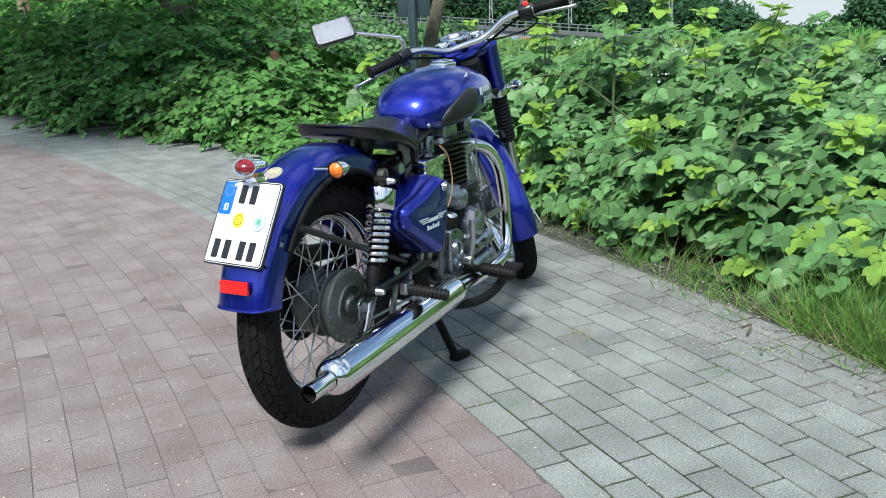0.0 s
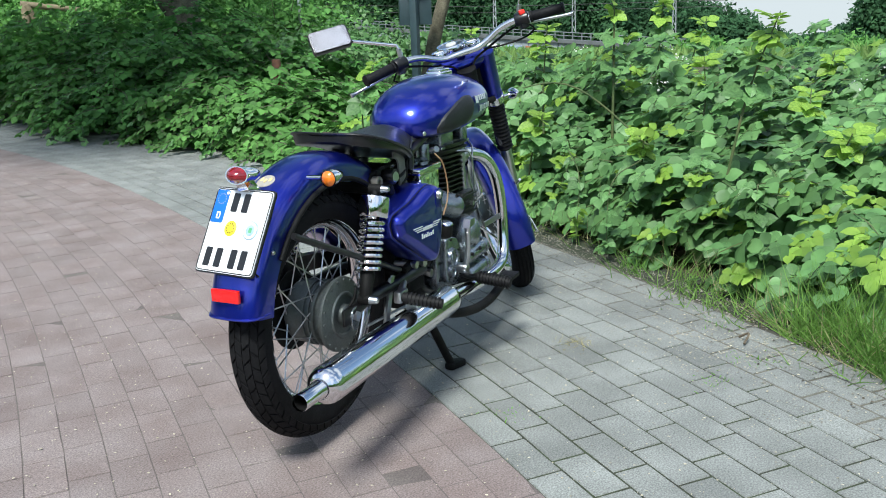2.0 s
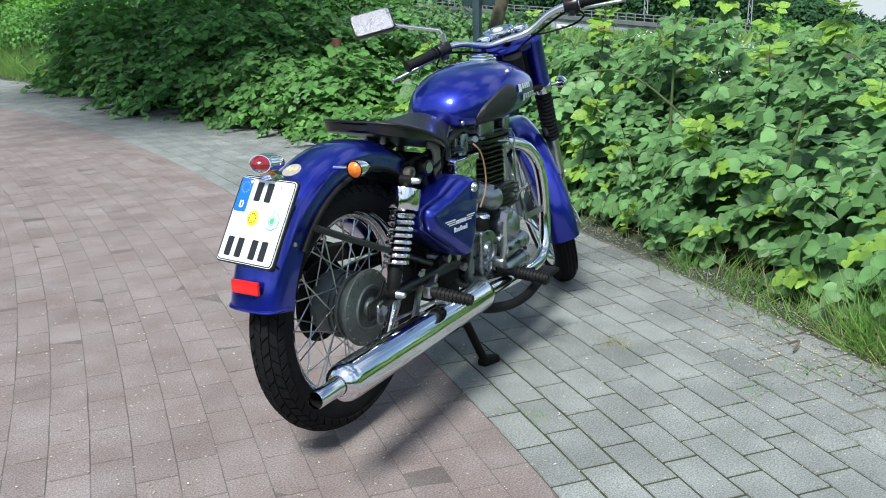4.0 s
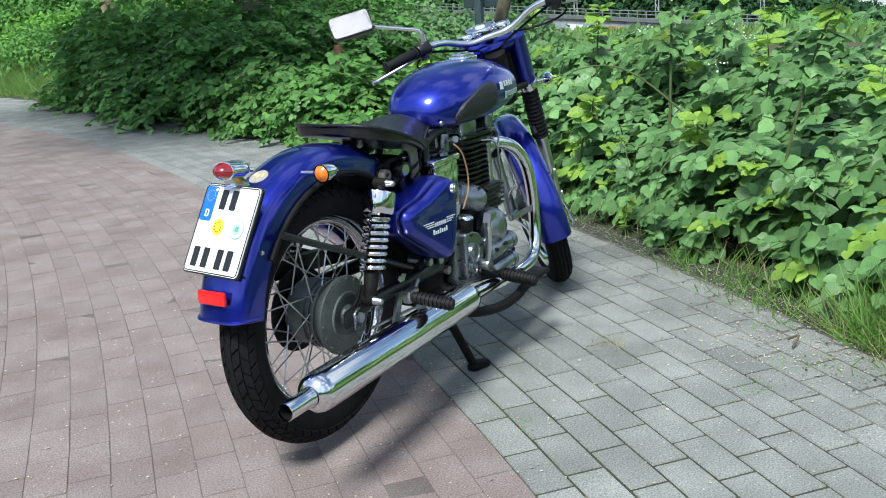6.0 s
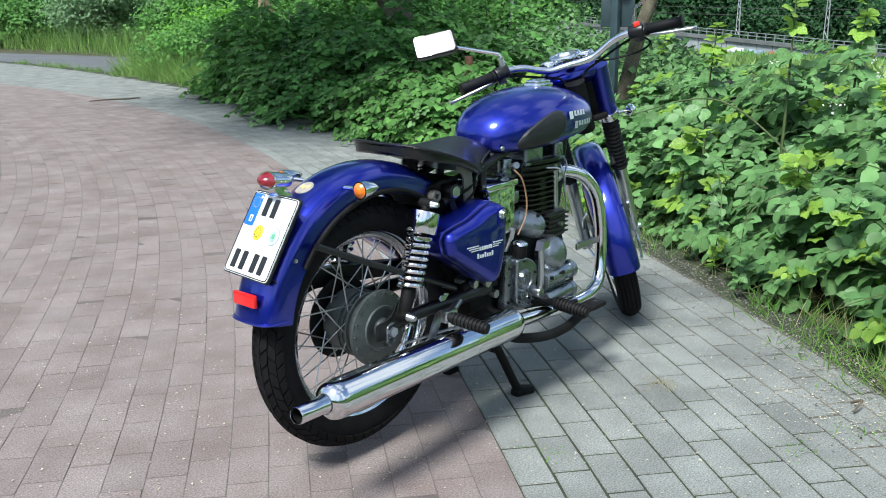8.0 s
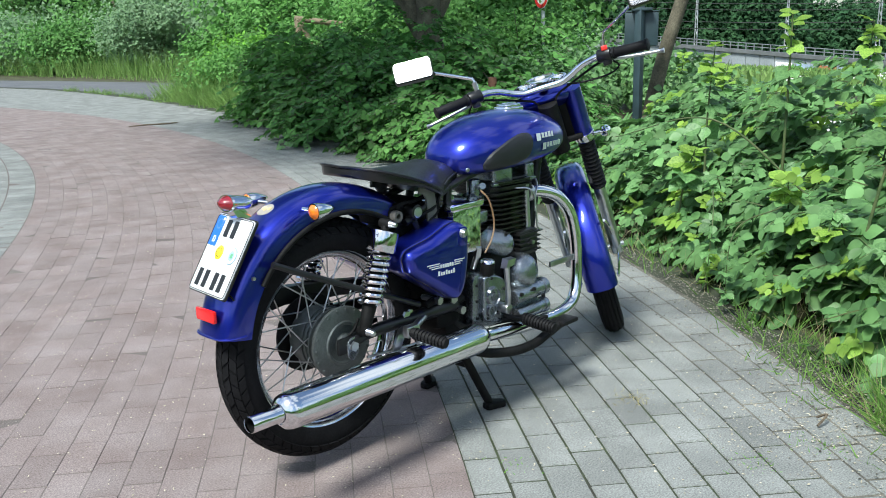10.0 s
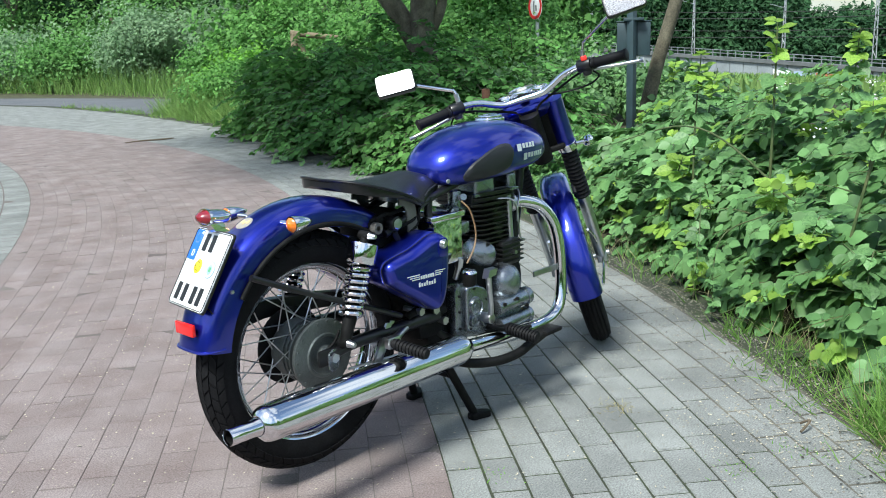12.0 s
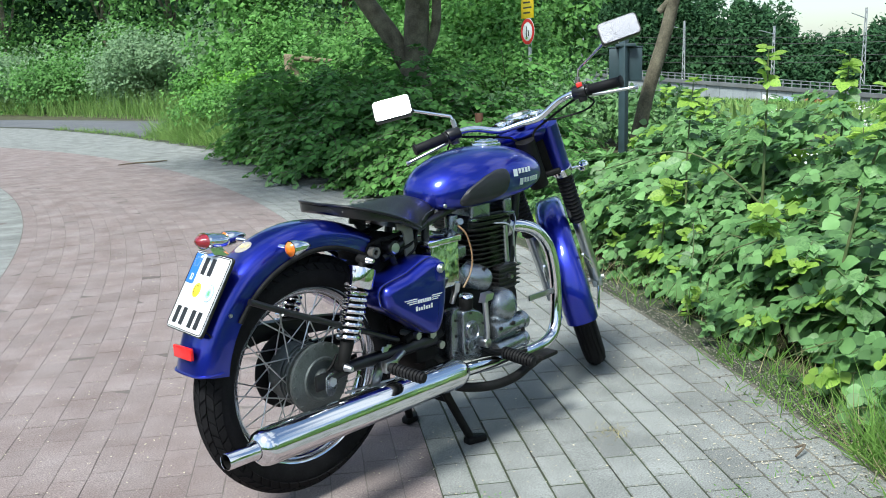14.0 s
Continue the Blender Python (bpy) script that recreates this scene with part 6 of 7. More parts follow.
# long arching canes over the thicket and drooping shoots at its foot
shoot((2.55, -0.36, 0.40), (2.30, 0.50, 0.64), (0.03, -0.05, 0.20), 401, 4, 0.05, False, 0.0042)
shoot((1.99, -0.75, 0.2), (2.06, -0.95, 1.06), (0.0, 0.02, 0.04), 410, 15, 0.090, True, 0.0055)
shoot((3.12, 0.0, 0.1), (3.14, 0.0, 1.20), (0.01, 0.0, 0.02), 411, 12, 0.085, True, 0.0070, 0.45)
shoot((4.22, -0.03, 0.1), (4.24, -0.05, 1.16), (0.02, 0.02, 0.02), 412, 15, 0.090, True, 0.0070, 0.45)
shoot((2.99, 0.36, 0.1), (2.98, 0.33, 1.05), (0.01, 0.02, 0.02), 413, 13, 0.09, True, 0.0055)
shoot((2.45, 0.05, 0.40), (2.15, -0.08, 0.04), (-0.10, -0.06, 0.12), 402, 10, 0.050, True, 0.0025)
shoot((2.25, -0.36, 0.40), (1.86, -0.30, 0.05), (-0.12, 0.02, 0.14), 403, 9, 0.042, False, 0.0025)
shoot((2.85, 1.15, 0.40), (2.45, 0.78, 0.06), (-0.1, -0.1, 0.12), 404, 9, 0.06, True, 0.003)


# small white blossoms on the upper shoots
g = np.random.default_rng(77)
cl = []
for k in range(24):
    x, y, _ = polar(g.uniform(22.3, 25.5), radians(g.uniform(-44, -30)))
    zz = g.uniform(0.62, 0.84) - max(0, -math.degrees(math.atan2(y - CY, x - CX)) - 38) * 0.03
    cl.append(np.c_[g.normal(x, 0.035, 9), g.normal(y, 0.035, 9), g.normal(zz, 0.025, 9)])
cl = np.concatenate(cl)
up = unit(g.normal(size=cl.shape) * 0.5 + (-0.3, -0.2, 0.8))
blossom = scatter("bramble_blossom", LEAFLET_V, LEAFLET_F, cl, unit(g.normal(size=cl.shape)), up, g.uniform(0.010, 0.018, len(cl)), BLOSSOM)
tagged(blossom, "tiny white blossoms on the bramble shoots", "flower", kind="stuff")


# ---- shrubs: masses of single leaves on twigs ----
def shrub(name, label, x, y, rx, ry, h, n, material, size, seed, lump=26, group="", aspect=0.5, cat="shrub", base=0.0, droop=0.35, inner=0.5, lift=0.0):
    global rng
    keep, rng = rng, np.random.default_rng(seed)
    thing = empty(name, label, cat, (x, y, base), group)
    pos, out = lumps(lump, (0, 0, h * 0.50), (rx, ry, h * 0.58), n, inner)
    ok = pos[:, 2] > 0.04
    pos, out = pos[ok], out[ok]
    al = shoot_dirs(out, droop, 0.7)
    nm = unit(out * 1.0 + rng.normal(size=out.shape) * 0.26 + (-0.35, -0.1, 0.65))
    pos[:, 2] += lift * rng.exponential(0.35, len(pos)) * (rng.uniform(0, 1, len(pos)) < 0.12)
    sz = size * rng.uniform(0.65, 1.25, len(pos))
    shape = (LEAFLET_V, LEAFLET_F) if math.hypot(x, y) < 9.5 else (BLADE_V, BLADE_F)
    tagged(scatter("foliage", *shape, pos, al, nm, sz, material, thing, sz * aspect * 2), kind="stuff")
    for k in range(5):
        a = rng.uniform(0, 6.28)
        tip = Vector((rx * 0.6 * math.cos(a), ry * 0.6 * math.sin(a), h * rng.uniform(0.6, 0.95)))
        part("branch", tube([(0.1 * math.cos(a), 0.1 * math.sin(a), 0.0), tip * 0.5 + Vector((0, 0, 0.1 * h)), tip], 0.012, 6, 4, radii=[0.016, 0.010, 0.004]), BARK, thing)
    rng = keep
    return thing


DARK = "dense dark-green broad-leaved shrub in tree shade"


def leafy_shrub(label, x, y, rx, ry, h, n, material, size, seed):
    """A shrub of drooping leafy shoots in layers on a few branches."""
    g = np.random.default_rng(seed)
    thing = empty("dark_shrub", label, "shrub", (x, y, 0), "dark shrubs by the way")
    pos, al, nm, sz, f, depth, lines = sprays(g, n, rx, ry, h, g.uniform(0, 6.28), size, 7, 0.55, 0.34)
    al[:, 2] -= 0.25
    tip = np.repeat(g.uniform(0, 1, len(lines)) < 0.14, lines.shape[1]) & (f > 0.6)
    tagged(scatter("foliage", TRIPLE_V, TRIPLE_F, pos[~tip], al[~tip], nm[~tip], sz[~tip], material, thing), kind="stuff")
    tagged(scatter("young_foliage", TRIPLE_V, TRIPLE_F, pos[tip], al[tip], nm[tip], sz[tip] * 0.85, LEAF, thing), "lighter shoot tips", kind="stuff")
    stems("stalk", lines, 0.0035, BARK, thing)
    for k in range(4):
        a = g.uniform(0, 6.28)
        end = Vector((rx * 0.5 * math.cos(a), ry * 0.5 * math.sin(a), h * g.uniform(0.5, 0.8)))
        part("branch", tube([(0.1 * math.cos(a), 0.1 * math.sin(a), 0.0), end * 0.5 + Vector((0, 0, 0.1 * h)), end], 0.012, 6, 4, radii=[0.016, 0.010, 0.004]), BARK, thing)
    return thing


for k, (x, y, rx, ry, h, n) in enumerate(((5.15, 4.1, 0.85, 0.95, 0.66, 1900), (5.30, 5.4, 0.95, 1.0, 0.86, 2200), (5.85, 6.6, 1.15, 0.95, 0.98, 2300), (6.4, 7.7, 1.05, 0.95, 1.28, 2500), (6.3, 5.6, 1.25, 1.3, 1.16, 2400),
                                          (6.8, 8.6, 0.8, 0.8, 1.15, 1900), (4.75, 3.2, 0.7, 0.75, 0.58, 1500), (7.5, 7.1, 1.35, 1.4, 1.45, 2400), (6.4, 4.3, 1.0, 0.9, 0.95, 1800), (7.7, 8.4, 0.95, 0.85, 1.30, 1700))):
    leafy_shrub(DARK, x, y, rx, ry, h, n, LEAF_TREE if k in (3, 5) else LEAF_MID if k in (0, 2, 6, 9) else LEAF_DARK, 0.078, 500 + k)
for k in range(6):
    aa = radians(-28.6 + 2.0 * k)
    x, y, _ = polar(22.25 + 0.10 * math.sin(k * 2.1), aa)
    leafy_shrub("low dark-green leafy growth spilling over the edging", x, y, 0.45, 0.55, 0.32 + 0.14 * (k % 3), 700, LEAF_MID, 0.072, 530 + k)
for k, (x, y, rx, ry, h, n, m, s, lb) in enumerate((
        (8.3, 11.6, 1.3, 1.4, 1.0, 4200, LEAF_TREE, 0.052, "low mid-green bush at the path edge"), (9.6, 13.0, 1.4, 1.5, 1.2, 2400, LEAF_LIME, 0.07, "light green leafy bush beside the path"),
        (12.2, 17.5, 1.6, 1.6, 1.6, 2200, LEAF_TREE, 0.09, "green bush beyond the asphalt path"), (14.0, 19.0, 2.2, 2.0, 3.2, 5200, LEAF_GREY, 0.10, "tall silvery-green willow bush"),
        (13.5, 24.0, 1.8, 1.8, 2.6, 4200, LEAF_GREY, 0.10, "silvery-green willow bush in the meadow"), (12.5, 27.5, 2.4, 2.4, 1.9, 2600, LEAF_MID, 0.12, "dark rounded bush in the meadow"), (12.0, 31.5, 2.8, 2.6, 2.2, 2600, LEAF_GREY, 0.14, "pale bush in the meadow"),
        (13.5, 36.0, 3.0, 3.0, 2.4, 2400, LEAF_TREE, 0.16, "green bush in the meadow"), (10.8, 12.2, 1.4, 1.2, 1.9, 4600, LEAF_TREE, 0.060, "bright yellow-green young shrub"), (9.7, 9.4, 1.4, 1.3, 2.1, 4600, LEAF_TREE, 0.062, "green undergrowth below the trees"),
        (10.6, 7.4, 1.3, 1.3, 1.5, 2600, LEAF_TREE, 0.085, "green undergrowth below the trees"), (9.6, 5.4, 1.1, 1.1, 0.95, 2200, LEAF, 0.08, "bright green undergrowth beside the post"), (7.6, 4.9, 1.0, 1.0, 0.80, 2200, LEAF, 0.08, "bright green undergrowth beside the trees"),
        (7.7, 9.5, 0.85, 0.8, 1.0, 2200, LEAF_MID, 0.07, "mid-green undergrowth at the foot of the rail"), (8.5, 9.4, 0.8, 0.8, 1.1, 2200, LEAF_MID, 0.07, "mid-green undergrowth at the foot of the rail"), (9.3, 3.9, 0.9, 0.8, 0.7, 1800, LEAF, 0.075, "bright green undergrowth beside the slim trunk"), (8.6, 3.3, 0.7, 0.7, 0.5, 1500, LEAF, 0.07, "low green growth beside the slim trunk"), (12.8, 9.6, 2.0, 1.8, 3.4, 4200, LEAF_TREE, 0.10, "tall green thicket behind the sign"), (11.6, 14.6, 1.8, 1.8, 2.6, 3400, LEAF_TREE, 0.10, "tall green thicket behind the rail"))):
    shrub("bush", lb, x, y, rx, ry, h, int(n * (1.7 if s < 0.08 else 3.6)), m, s * (1.15 if s < 0.08 else 0.85), 560 + k, 34, "bushes beyond the way", inner=0.78, lift=0.5 if s > 0.08 else 0.25)


g = np.random.default_rng(88)
for k in range(16):
    aa = radians(-15.5 + 1.15 * k + g.uniform(-0.4, 0.4))
    x, y, _ = polar(22.55 + 0.05 * k + g.uniform(0.0, 1.1), aa)
    shrub("weed_clump", "leafy yellow-green weeds among the tall grass", x, y, g.uniform(0.22, 0.42), g.uniform(0.22, 0.42), g.uniform(0.35, 0.75), 420, (LEAF_LIME, LEAF_TREE, LEAF_MID, LEAF_TREE)[k % 4], 0.055, 590 + k, 12,
          "weeds beside the way", cat="plant", inner=0.6, lift=0.2)


# ---- trees ----
def tree(name, label, foot, trunk_pts, radii, limbs, crown, leaf_mat, size, seed, group=""):
    """Tapered trunk, limbs and a crown of many small leaves in uneven clumps."""
    global rng
    keep, rng = rng, np.random.default_rng(seed)
    thing = empty(name, label, "tree", foot, group)
    part("trunk", tube(trunk_pts, 0.1, 16, 8, radii=radii), BARK, thing)
    for pts, rad in limbs:
        part("limb", tube(pts, 0.05, 10, 6, radii=rad), BARK, thing)
    P, O = [], []
    for c, r, n, lump in crown:
        p, o = lumps(lump, c, r, n, 0.35)
        P.append(p), O.append(o)
    P, O = np.concatenate(P), np.concatenate(O)
    sz = size * rng.uniform(0.6, 1.3, len(P))
    tagged(scatter("crown", BLADE_V, BLADE_F, P, shoot_dirs(O, 0.5, 0.8), unit(O * 1.0 + rng.normal(size=O.shape) * 0.28 + (-0.35, -0.1, 0.6)), sz, leaf_mat, thing, sz * 1.0), kind="stuff")
    rng = keep
    return thing


tree("tree", "old tree with a forked grey-brown trunk and broad crown", (8.33, 7.37, -0.02), [(0, 0, 0), (0.02, 0.02, 0.9), (0.0, -0.02, 1.7), (0.05, -0.1, 3.2), (0.1, -0.1, 5.5)], [0.235, 0.21, 0.185, 0.14, 0.07],
     [([(0.0, 0.05, 1.05), (-0.18, 0.35, 1.65), (-0.45, 0.75, 2.35), (-0.9, 1.3, 3.6)], [0.16, 0.145, 0.125, 0.06]), ([(0.0, -0.05, 1.2), (0.16, -0.24, 1.7), (0.22, -0.34, 2.6), (0.5, -0.9, 4.0)], [0.085, 0.075, 0.06, 0.04]),
      ([(0, 0, 2.6), (-1.4, -0.3, 3.7), (-3.2, -0.8, 4.4), (-5.6, -1.4, 4.7)], [0.12, 0.10, 0.07, 0.02]), ([(0, 0, 3.2), (-1.2, -1.4, 4.2), (-2.6, -2.8, 4.7)], [0.10, 0.07, 0.02])],
     # lumps out towards the way hang unseen overhead, added to shade shrubs and pavers
     [((0.0, 0.2, 6.2), (2.0, 2.2, 1.3), 4500, 24), ((-5.3, -1.5, 4.7), (2.5, 2.9, 0.8), 9500, 40), ((-2.8, -0.5, 5.1), (2.0, 2.2, 0.9), 5000, 26), ((-6.4, -2.9, 4.6), (1.8, 1.6, 0.6), 5000, 24), ((-5.0, 0.3, 4.8), (1.9, 1.2, 0.8), 5500, 30)], LEAF_TREE, 0.11, 700)
tree("tree", "slim leaning tree trunk with a light crown", (7.94, 3.54, -0.02), [(0, 0, 0), (0.07, -0.15, 0.8), (0.16, -0.38, 1.7), (0.26, -0.57, 3.0), (0.36, -0.72, 5.0)], [0.092, 0.080, 0.072, 0.058, 0.03],
     [([(0.1, -0.26, 1.7), (0.3, -0.7, 2.2), (0.6, -1.2, 2.5)], [0.04, 0.03, 0.01]), ([(0.2, -0.45, 3.0), (-0.4, 0.1, 3.8), (-0.9, 0.6, 4.3)], [0.045, 0.03, 0.01])],
     [((0.3, -0.3, 5.0), (2.2, 2.2, 1.7), 4500, 24), ((0.75, -1.25, 2.62), (0.5, 0.5, 0.26), 240, 6)], LEAF_TREE, 0.10, 701)
for k, (x, y, hgt, rad) in enumerate(((14.6, 12.8, 7.0, 2.6), (17.0, 15.5, 8.5, 3.2), (16.6, 11.2, 7.0, 2.4), (12.9, 17.4, 6.0, 2.0), (18.5, 20.0, 8.0, 3.2), (19.5, 24.5, 8.0, 3.2), (18.0, 29.5, 8.5, 3.4), (18.5, 35.5, 9.0, 3.8), (17.0, 42.0, 9.0, 4.2))):
    tree("tree", "leafy green tree at the edge of the wood", (x, y, -0.02), [(0, 0, 0), (0.1, 0.05, hgt * 0.3), (0.0, 0.1, hgt * 0.8)], [0.16, 0.13, 0.04],
         [([(0.1, 0.05, hgt * 0.3), (0.8, 0.5, hgt * 0.5), (1.2, 0.8, hgt * 0.7)], [0.07, 0.05, 0.02]), ([(0.1, 0.05, hgt * 0.35), (-0.8, -0.4, hgt * 0.55), (-1.1, -0.9, hgt * 0.75)], [0.07, 0.05, 0.02])],
         [((0, 0, hgt * 0.66), (rad, rad, hgt * 0.34), 4200, 26), ((0, 0, hgt * 0.26), (rad * 0.9, rad * 0.9, hgt * 0.26), 2600, 20)], LEAF_TREE if k in (0, 3) else LEAF_MID, 0.15, 710 + k, "trees at the wood edge")


# ---- grass ----
def grass(name, label, pts, h0, h1, material, seed, width=0.006, lean=0.35, parent=None):
    g = np.random.default_rng(seed)
    n = len(pts)
    al = unit(np.c_[g.normal(0, lean, n), g.normal(0, lean, n), np.ones(n)])
    nm = unit(g.normal(size=(n, 3)) * (1, 1, 0.2) + (-0.9, -0.15, 0.5))
    h = g.uniform(h0, h1, n)
    ob = scatter(name, np.array([(0, -0.5, 0), (0, 0.5, 0), (0.5, 0.35, 0.06), (0.5, -0.35, 0.06), (1, 0, 0.28)]), BLADE_F, pts, al, nm, h, material, parent, np.full(n, width))
    return tagged(ob, label, "grass", kind="stuff")


def ring_points(n, r0, r1, d0, d1, seed, clump=0):
    g = np.random.default_rng(seed)
    r = g.uniform(r0, r1, n)
    a = np.radians(g.uniform(d0, d1, n))
    if clump:
        k = g.integers(0, clump, n)
        cr, ca = g.uniform(r0, r1, clump), np.radians(g.uniform(d0, d1, clump))
        r, a = cr[k] + g.normal(0, 0.06, n), ca[k] + g.normal(0, 0.05 / 21, n)
    return np.c_[CX + r * np.cos(a), CY + r * np.sin(a), np.full(n, -0.01)]


grass("verge_grass", "long green grass at the foot of the brambles", ring_points(7500, 21.86, 22.46, -45.5, -40.2, 1), 0.08, 0.34, GRASS, 2, 0.0042, 0.62)
grass("verge_grass", "a few taller grass stalks before the brambles", ring_points(420, 21.95, 22.5, -45.5, -41.6, 15), 0.35, 0.62, GRASS, 16, 0.0040, 0.25)
grass("dry_grass", "straw-coloured dry grass bending over the pavers", ring_points(1500, 21.86, 22.36, -45.5, -39.8, 3), 0.06, 0.26, STRAW, 4, 0.0030, 0.9)
grass("verge_grass", "thin grass tufts along the edging", ring_points(1000, 21.92, 22.15, -40.5, -18, 5, 60), 0.05, 0.18, GRASS, 6, 0.004, 0.6)
grass("verge_grass", "low green grass creeping over the pavers", ring_points(800, 21.78, 22.02, -45.5, -38.6, 9, 50), 0.03, 0.13, GRASS, 10, 0.0045, 0.9)
grass("dry_grass", "brown dead stalks under the bushes", ring_points(900, 21.95, 22.4, -40.5, -25, 7), 0.08, 0.25, STRAW, 8, 0.003, 0.9)
tuft = [polar(outer_edge(d) + 0.05, radians(d), -0.005) for d in np.random.default_rng(26).choice((-7.5, -5.2, -3.1, -0.5, 1.2, 3.4, 5.1, 7.4, 8.2, 9.9, 12.3), 900)]
grass("verge_grass", "small grass tufts in the seam between pavers and asphalt", np.array(tuft) + np.random.default_rng(27).normal(0, 0.10, (900, 3)) * (1, 1, 0), 0.04, 0.18, MEADOW, 28, 0.008, 0.6)
g = np.random.default_rng(21)
mx, my = g.uniform(7.0, 16.0, 16000), g.uniform(10.0, 36.0, 16000)
ok = ((mx > 10.9) | ((my < 15) & (mx > 7.0 + (my - 10) * 0.2) & (mx < 9.4 + (my - 10) * 0.2) & (my < 13.4)))
grass("meadow_grass", "tall light-green meadow grass beyond the path", np.c_[mx, my, np.zeros(16000)][ok], 0.35, 0.95, MEADOW, 22, 0.016, 0.30)
pth = ring_points(15000, 22.0, 24.4, -16.5, 2, 23)
pth = pth[[math.hypot(x - CX, y - CY) > outer_edge(math.degrees(math.atan2(y - CY, x - CX))) + 0.08 for x, y, _ in pth]]
grass("meadow_grass", "tall light-green grass beside the way", pth, 0.14, 0.62, MEADOW, 24, 0.009, 0.55)
d = g.uniform(14, 110, 9000)
az = np.radians(g.uniform(-6, 36, 9000))
fx, fy = d * np.cos(az), d * np.sin(az)
fz = np.array([terrain(x, y) for x, y in zip(fx, fy)])
grass("field_grass", "rough pale grass of the open field", np.c_[fx, fy, fz], 0.2, 0.5, MEADOW, 25, 0.10, 0.7)

# ---- signs, posts and rails beyond the brambles ----
def road_sign():
    at = Vector((10.63, 7.0, -0.02))
    thing = empty("road_sign", "round red-ringed sign below a yellow notice on a steel post", "sign", at)
    part("post", rod((0, 0, 0), (0, 0, 2.40), 0.030, seg=16), GALV, thing)
    face = Matrix.Translation((0, 0, 1.67)) @ Matrix.Rotation(radians(158), 4, "Z") @ Matrix.Rotation(radians(90), 4, "Y")
    part("disc", lathe([(0, 0.040), (0.205, 0.040), (0.21, 0.037), (0.205, 0.034), (0, 0.034)], 40), SIGN_WHITE, thing, "white sign face", m=face)
    part("red_ring", lathe([(0.150, 0.0405), (0.150, 0.0435), (0.203, 0.0435), (0.203, 0.0405)], 40, None, True), SIGN_RED, thing, "red ring", m=face)
    part("dark_mark", merge(box(-0.085, 0.085, -0.045, -0.018, 0.0405, 0.043), box(-0.02, 0.07, 0.015, 0.045, 0.0405, 0.0425)), SIGN_DARK, thing, "small dark symbol", m=face)
    panel = Matrix.Translation((0, 0, 2.10)) @ Matrix.Rotation(radians(158), 4, "Z") @ Matrix.Rotation(radians(90), 4, "Y")
    part("yellow_panel", box(-0.22, 0.22, -0.19, 0.19, 0.034, 0.040, 0.002), SIGN_YELLOW, thing, "yellow notice with unreadable lines", m=panel)
    for k in range(4):
        part("notice_bar", box(-0.12 + 0.08 * k, -0.095 + 0.08 * k, -0.12, 0.13 - 0.04 * (k % 2), 0.0405, 0.042), SIGN_DARK, thing, m=panel)


road_sign()


def cabinet():
    at = Vector((7.36, 3.33, -0.02))
    thing = empty("switch_cabinet", "dark green-grey steel cabinet mounted on a steel post", "cabinet", at)
    part("post", box(-0.04, 0.04, -0.04, 0.04, 0, 1.62, 0.004), CABINET, thing)
    m = Matrix.Rotation(radians(30), 4, "Z")
    b = part("body", box(0.046, 0.230, -0.20, 0.16, 0.95, 1.31, 0.008), CABINET, thing, m=m)
    part("door", box(0.232, 0.242, -0.185, 0.145, 0.97, 1.29, 0.004), CABINET, b, m=m)
    part("roof_lip", box(0.040, 0.250, -0.21, 0.17, 1.312, 1.326, 0.003), CABINET, b, m=m)
    part("cross_arm", box(-0.048, 0.044, -0.13, 0.09, 1.325, 1.355, 0.003), CABINET, thing, m=m)


cabinet()


def timber_rail():
    a, b = Vector((9.15, 11.40, -0.02)), Vector((9.98, 10.85, -0.02))
    thing = empty("timber_rail", "low barrier of weathered round timber with one loose bar", "barrier", a)
    d = b - a
    part("post", rod((0, 0, 0), (0, 0, 1.44), 0.062, seg=16, bevel=0.006), RAILWOOD, thing)
    part("post", rod(d, d + Vector((0, 0, 1.30)), 0.062, seg=16, bevel=0.006), RAILWOOD, thing)
    part("crossbar", rod(Vector((-0.05, 0.03, 1.43)), d + Vector((0.05, -0.03, 1.27)), 0.052, seg=16, bevel=0.006), RAILWOOD, thing)
    part("loose_bar", rod((-0.02, -0.06, 1.42), (0.30, -0.16, 0.72), 0.045, seg=14, bevel=0.005), RAILWOOD, thing, "bar hanging down")


timber_rail()
post = tagged(part("timber_post", rod((5.92, 4.22, -0.02), (5.92, 4.22, 0.66), 0.05, 0.045, 14, 0.006), ROTWOOD), "short red-brown rotten timber post among the bushes", "post")


# ---- the railway far behind: retaining wall, parapet rail, masts and wires ----
WA, WB = Vector((115.5, 83.0, 0)), Vector((92.0, 14.0, 0))


def wall_at(f, dz=0.0):
    p = WA.lerp(WB, f)
    return Vector((p.x, p.y, -0.42 - 3.9 * f + dz))


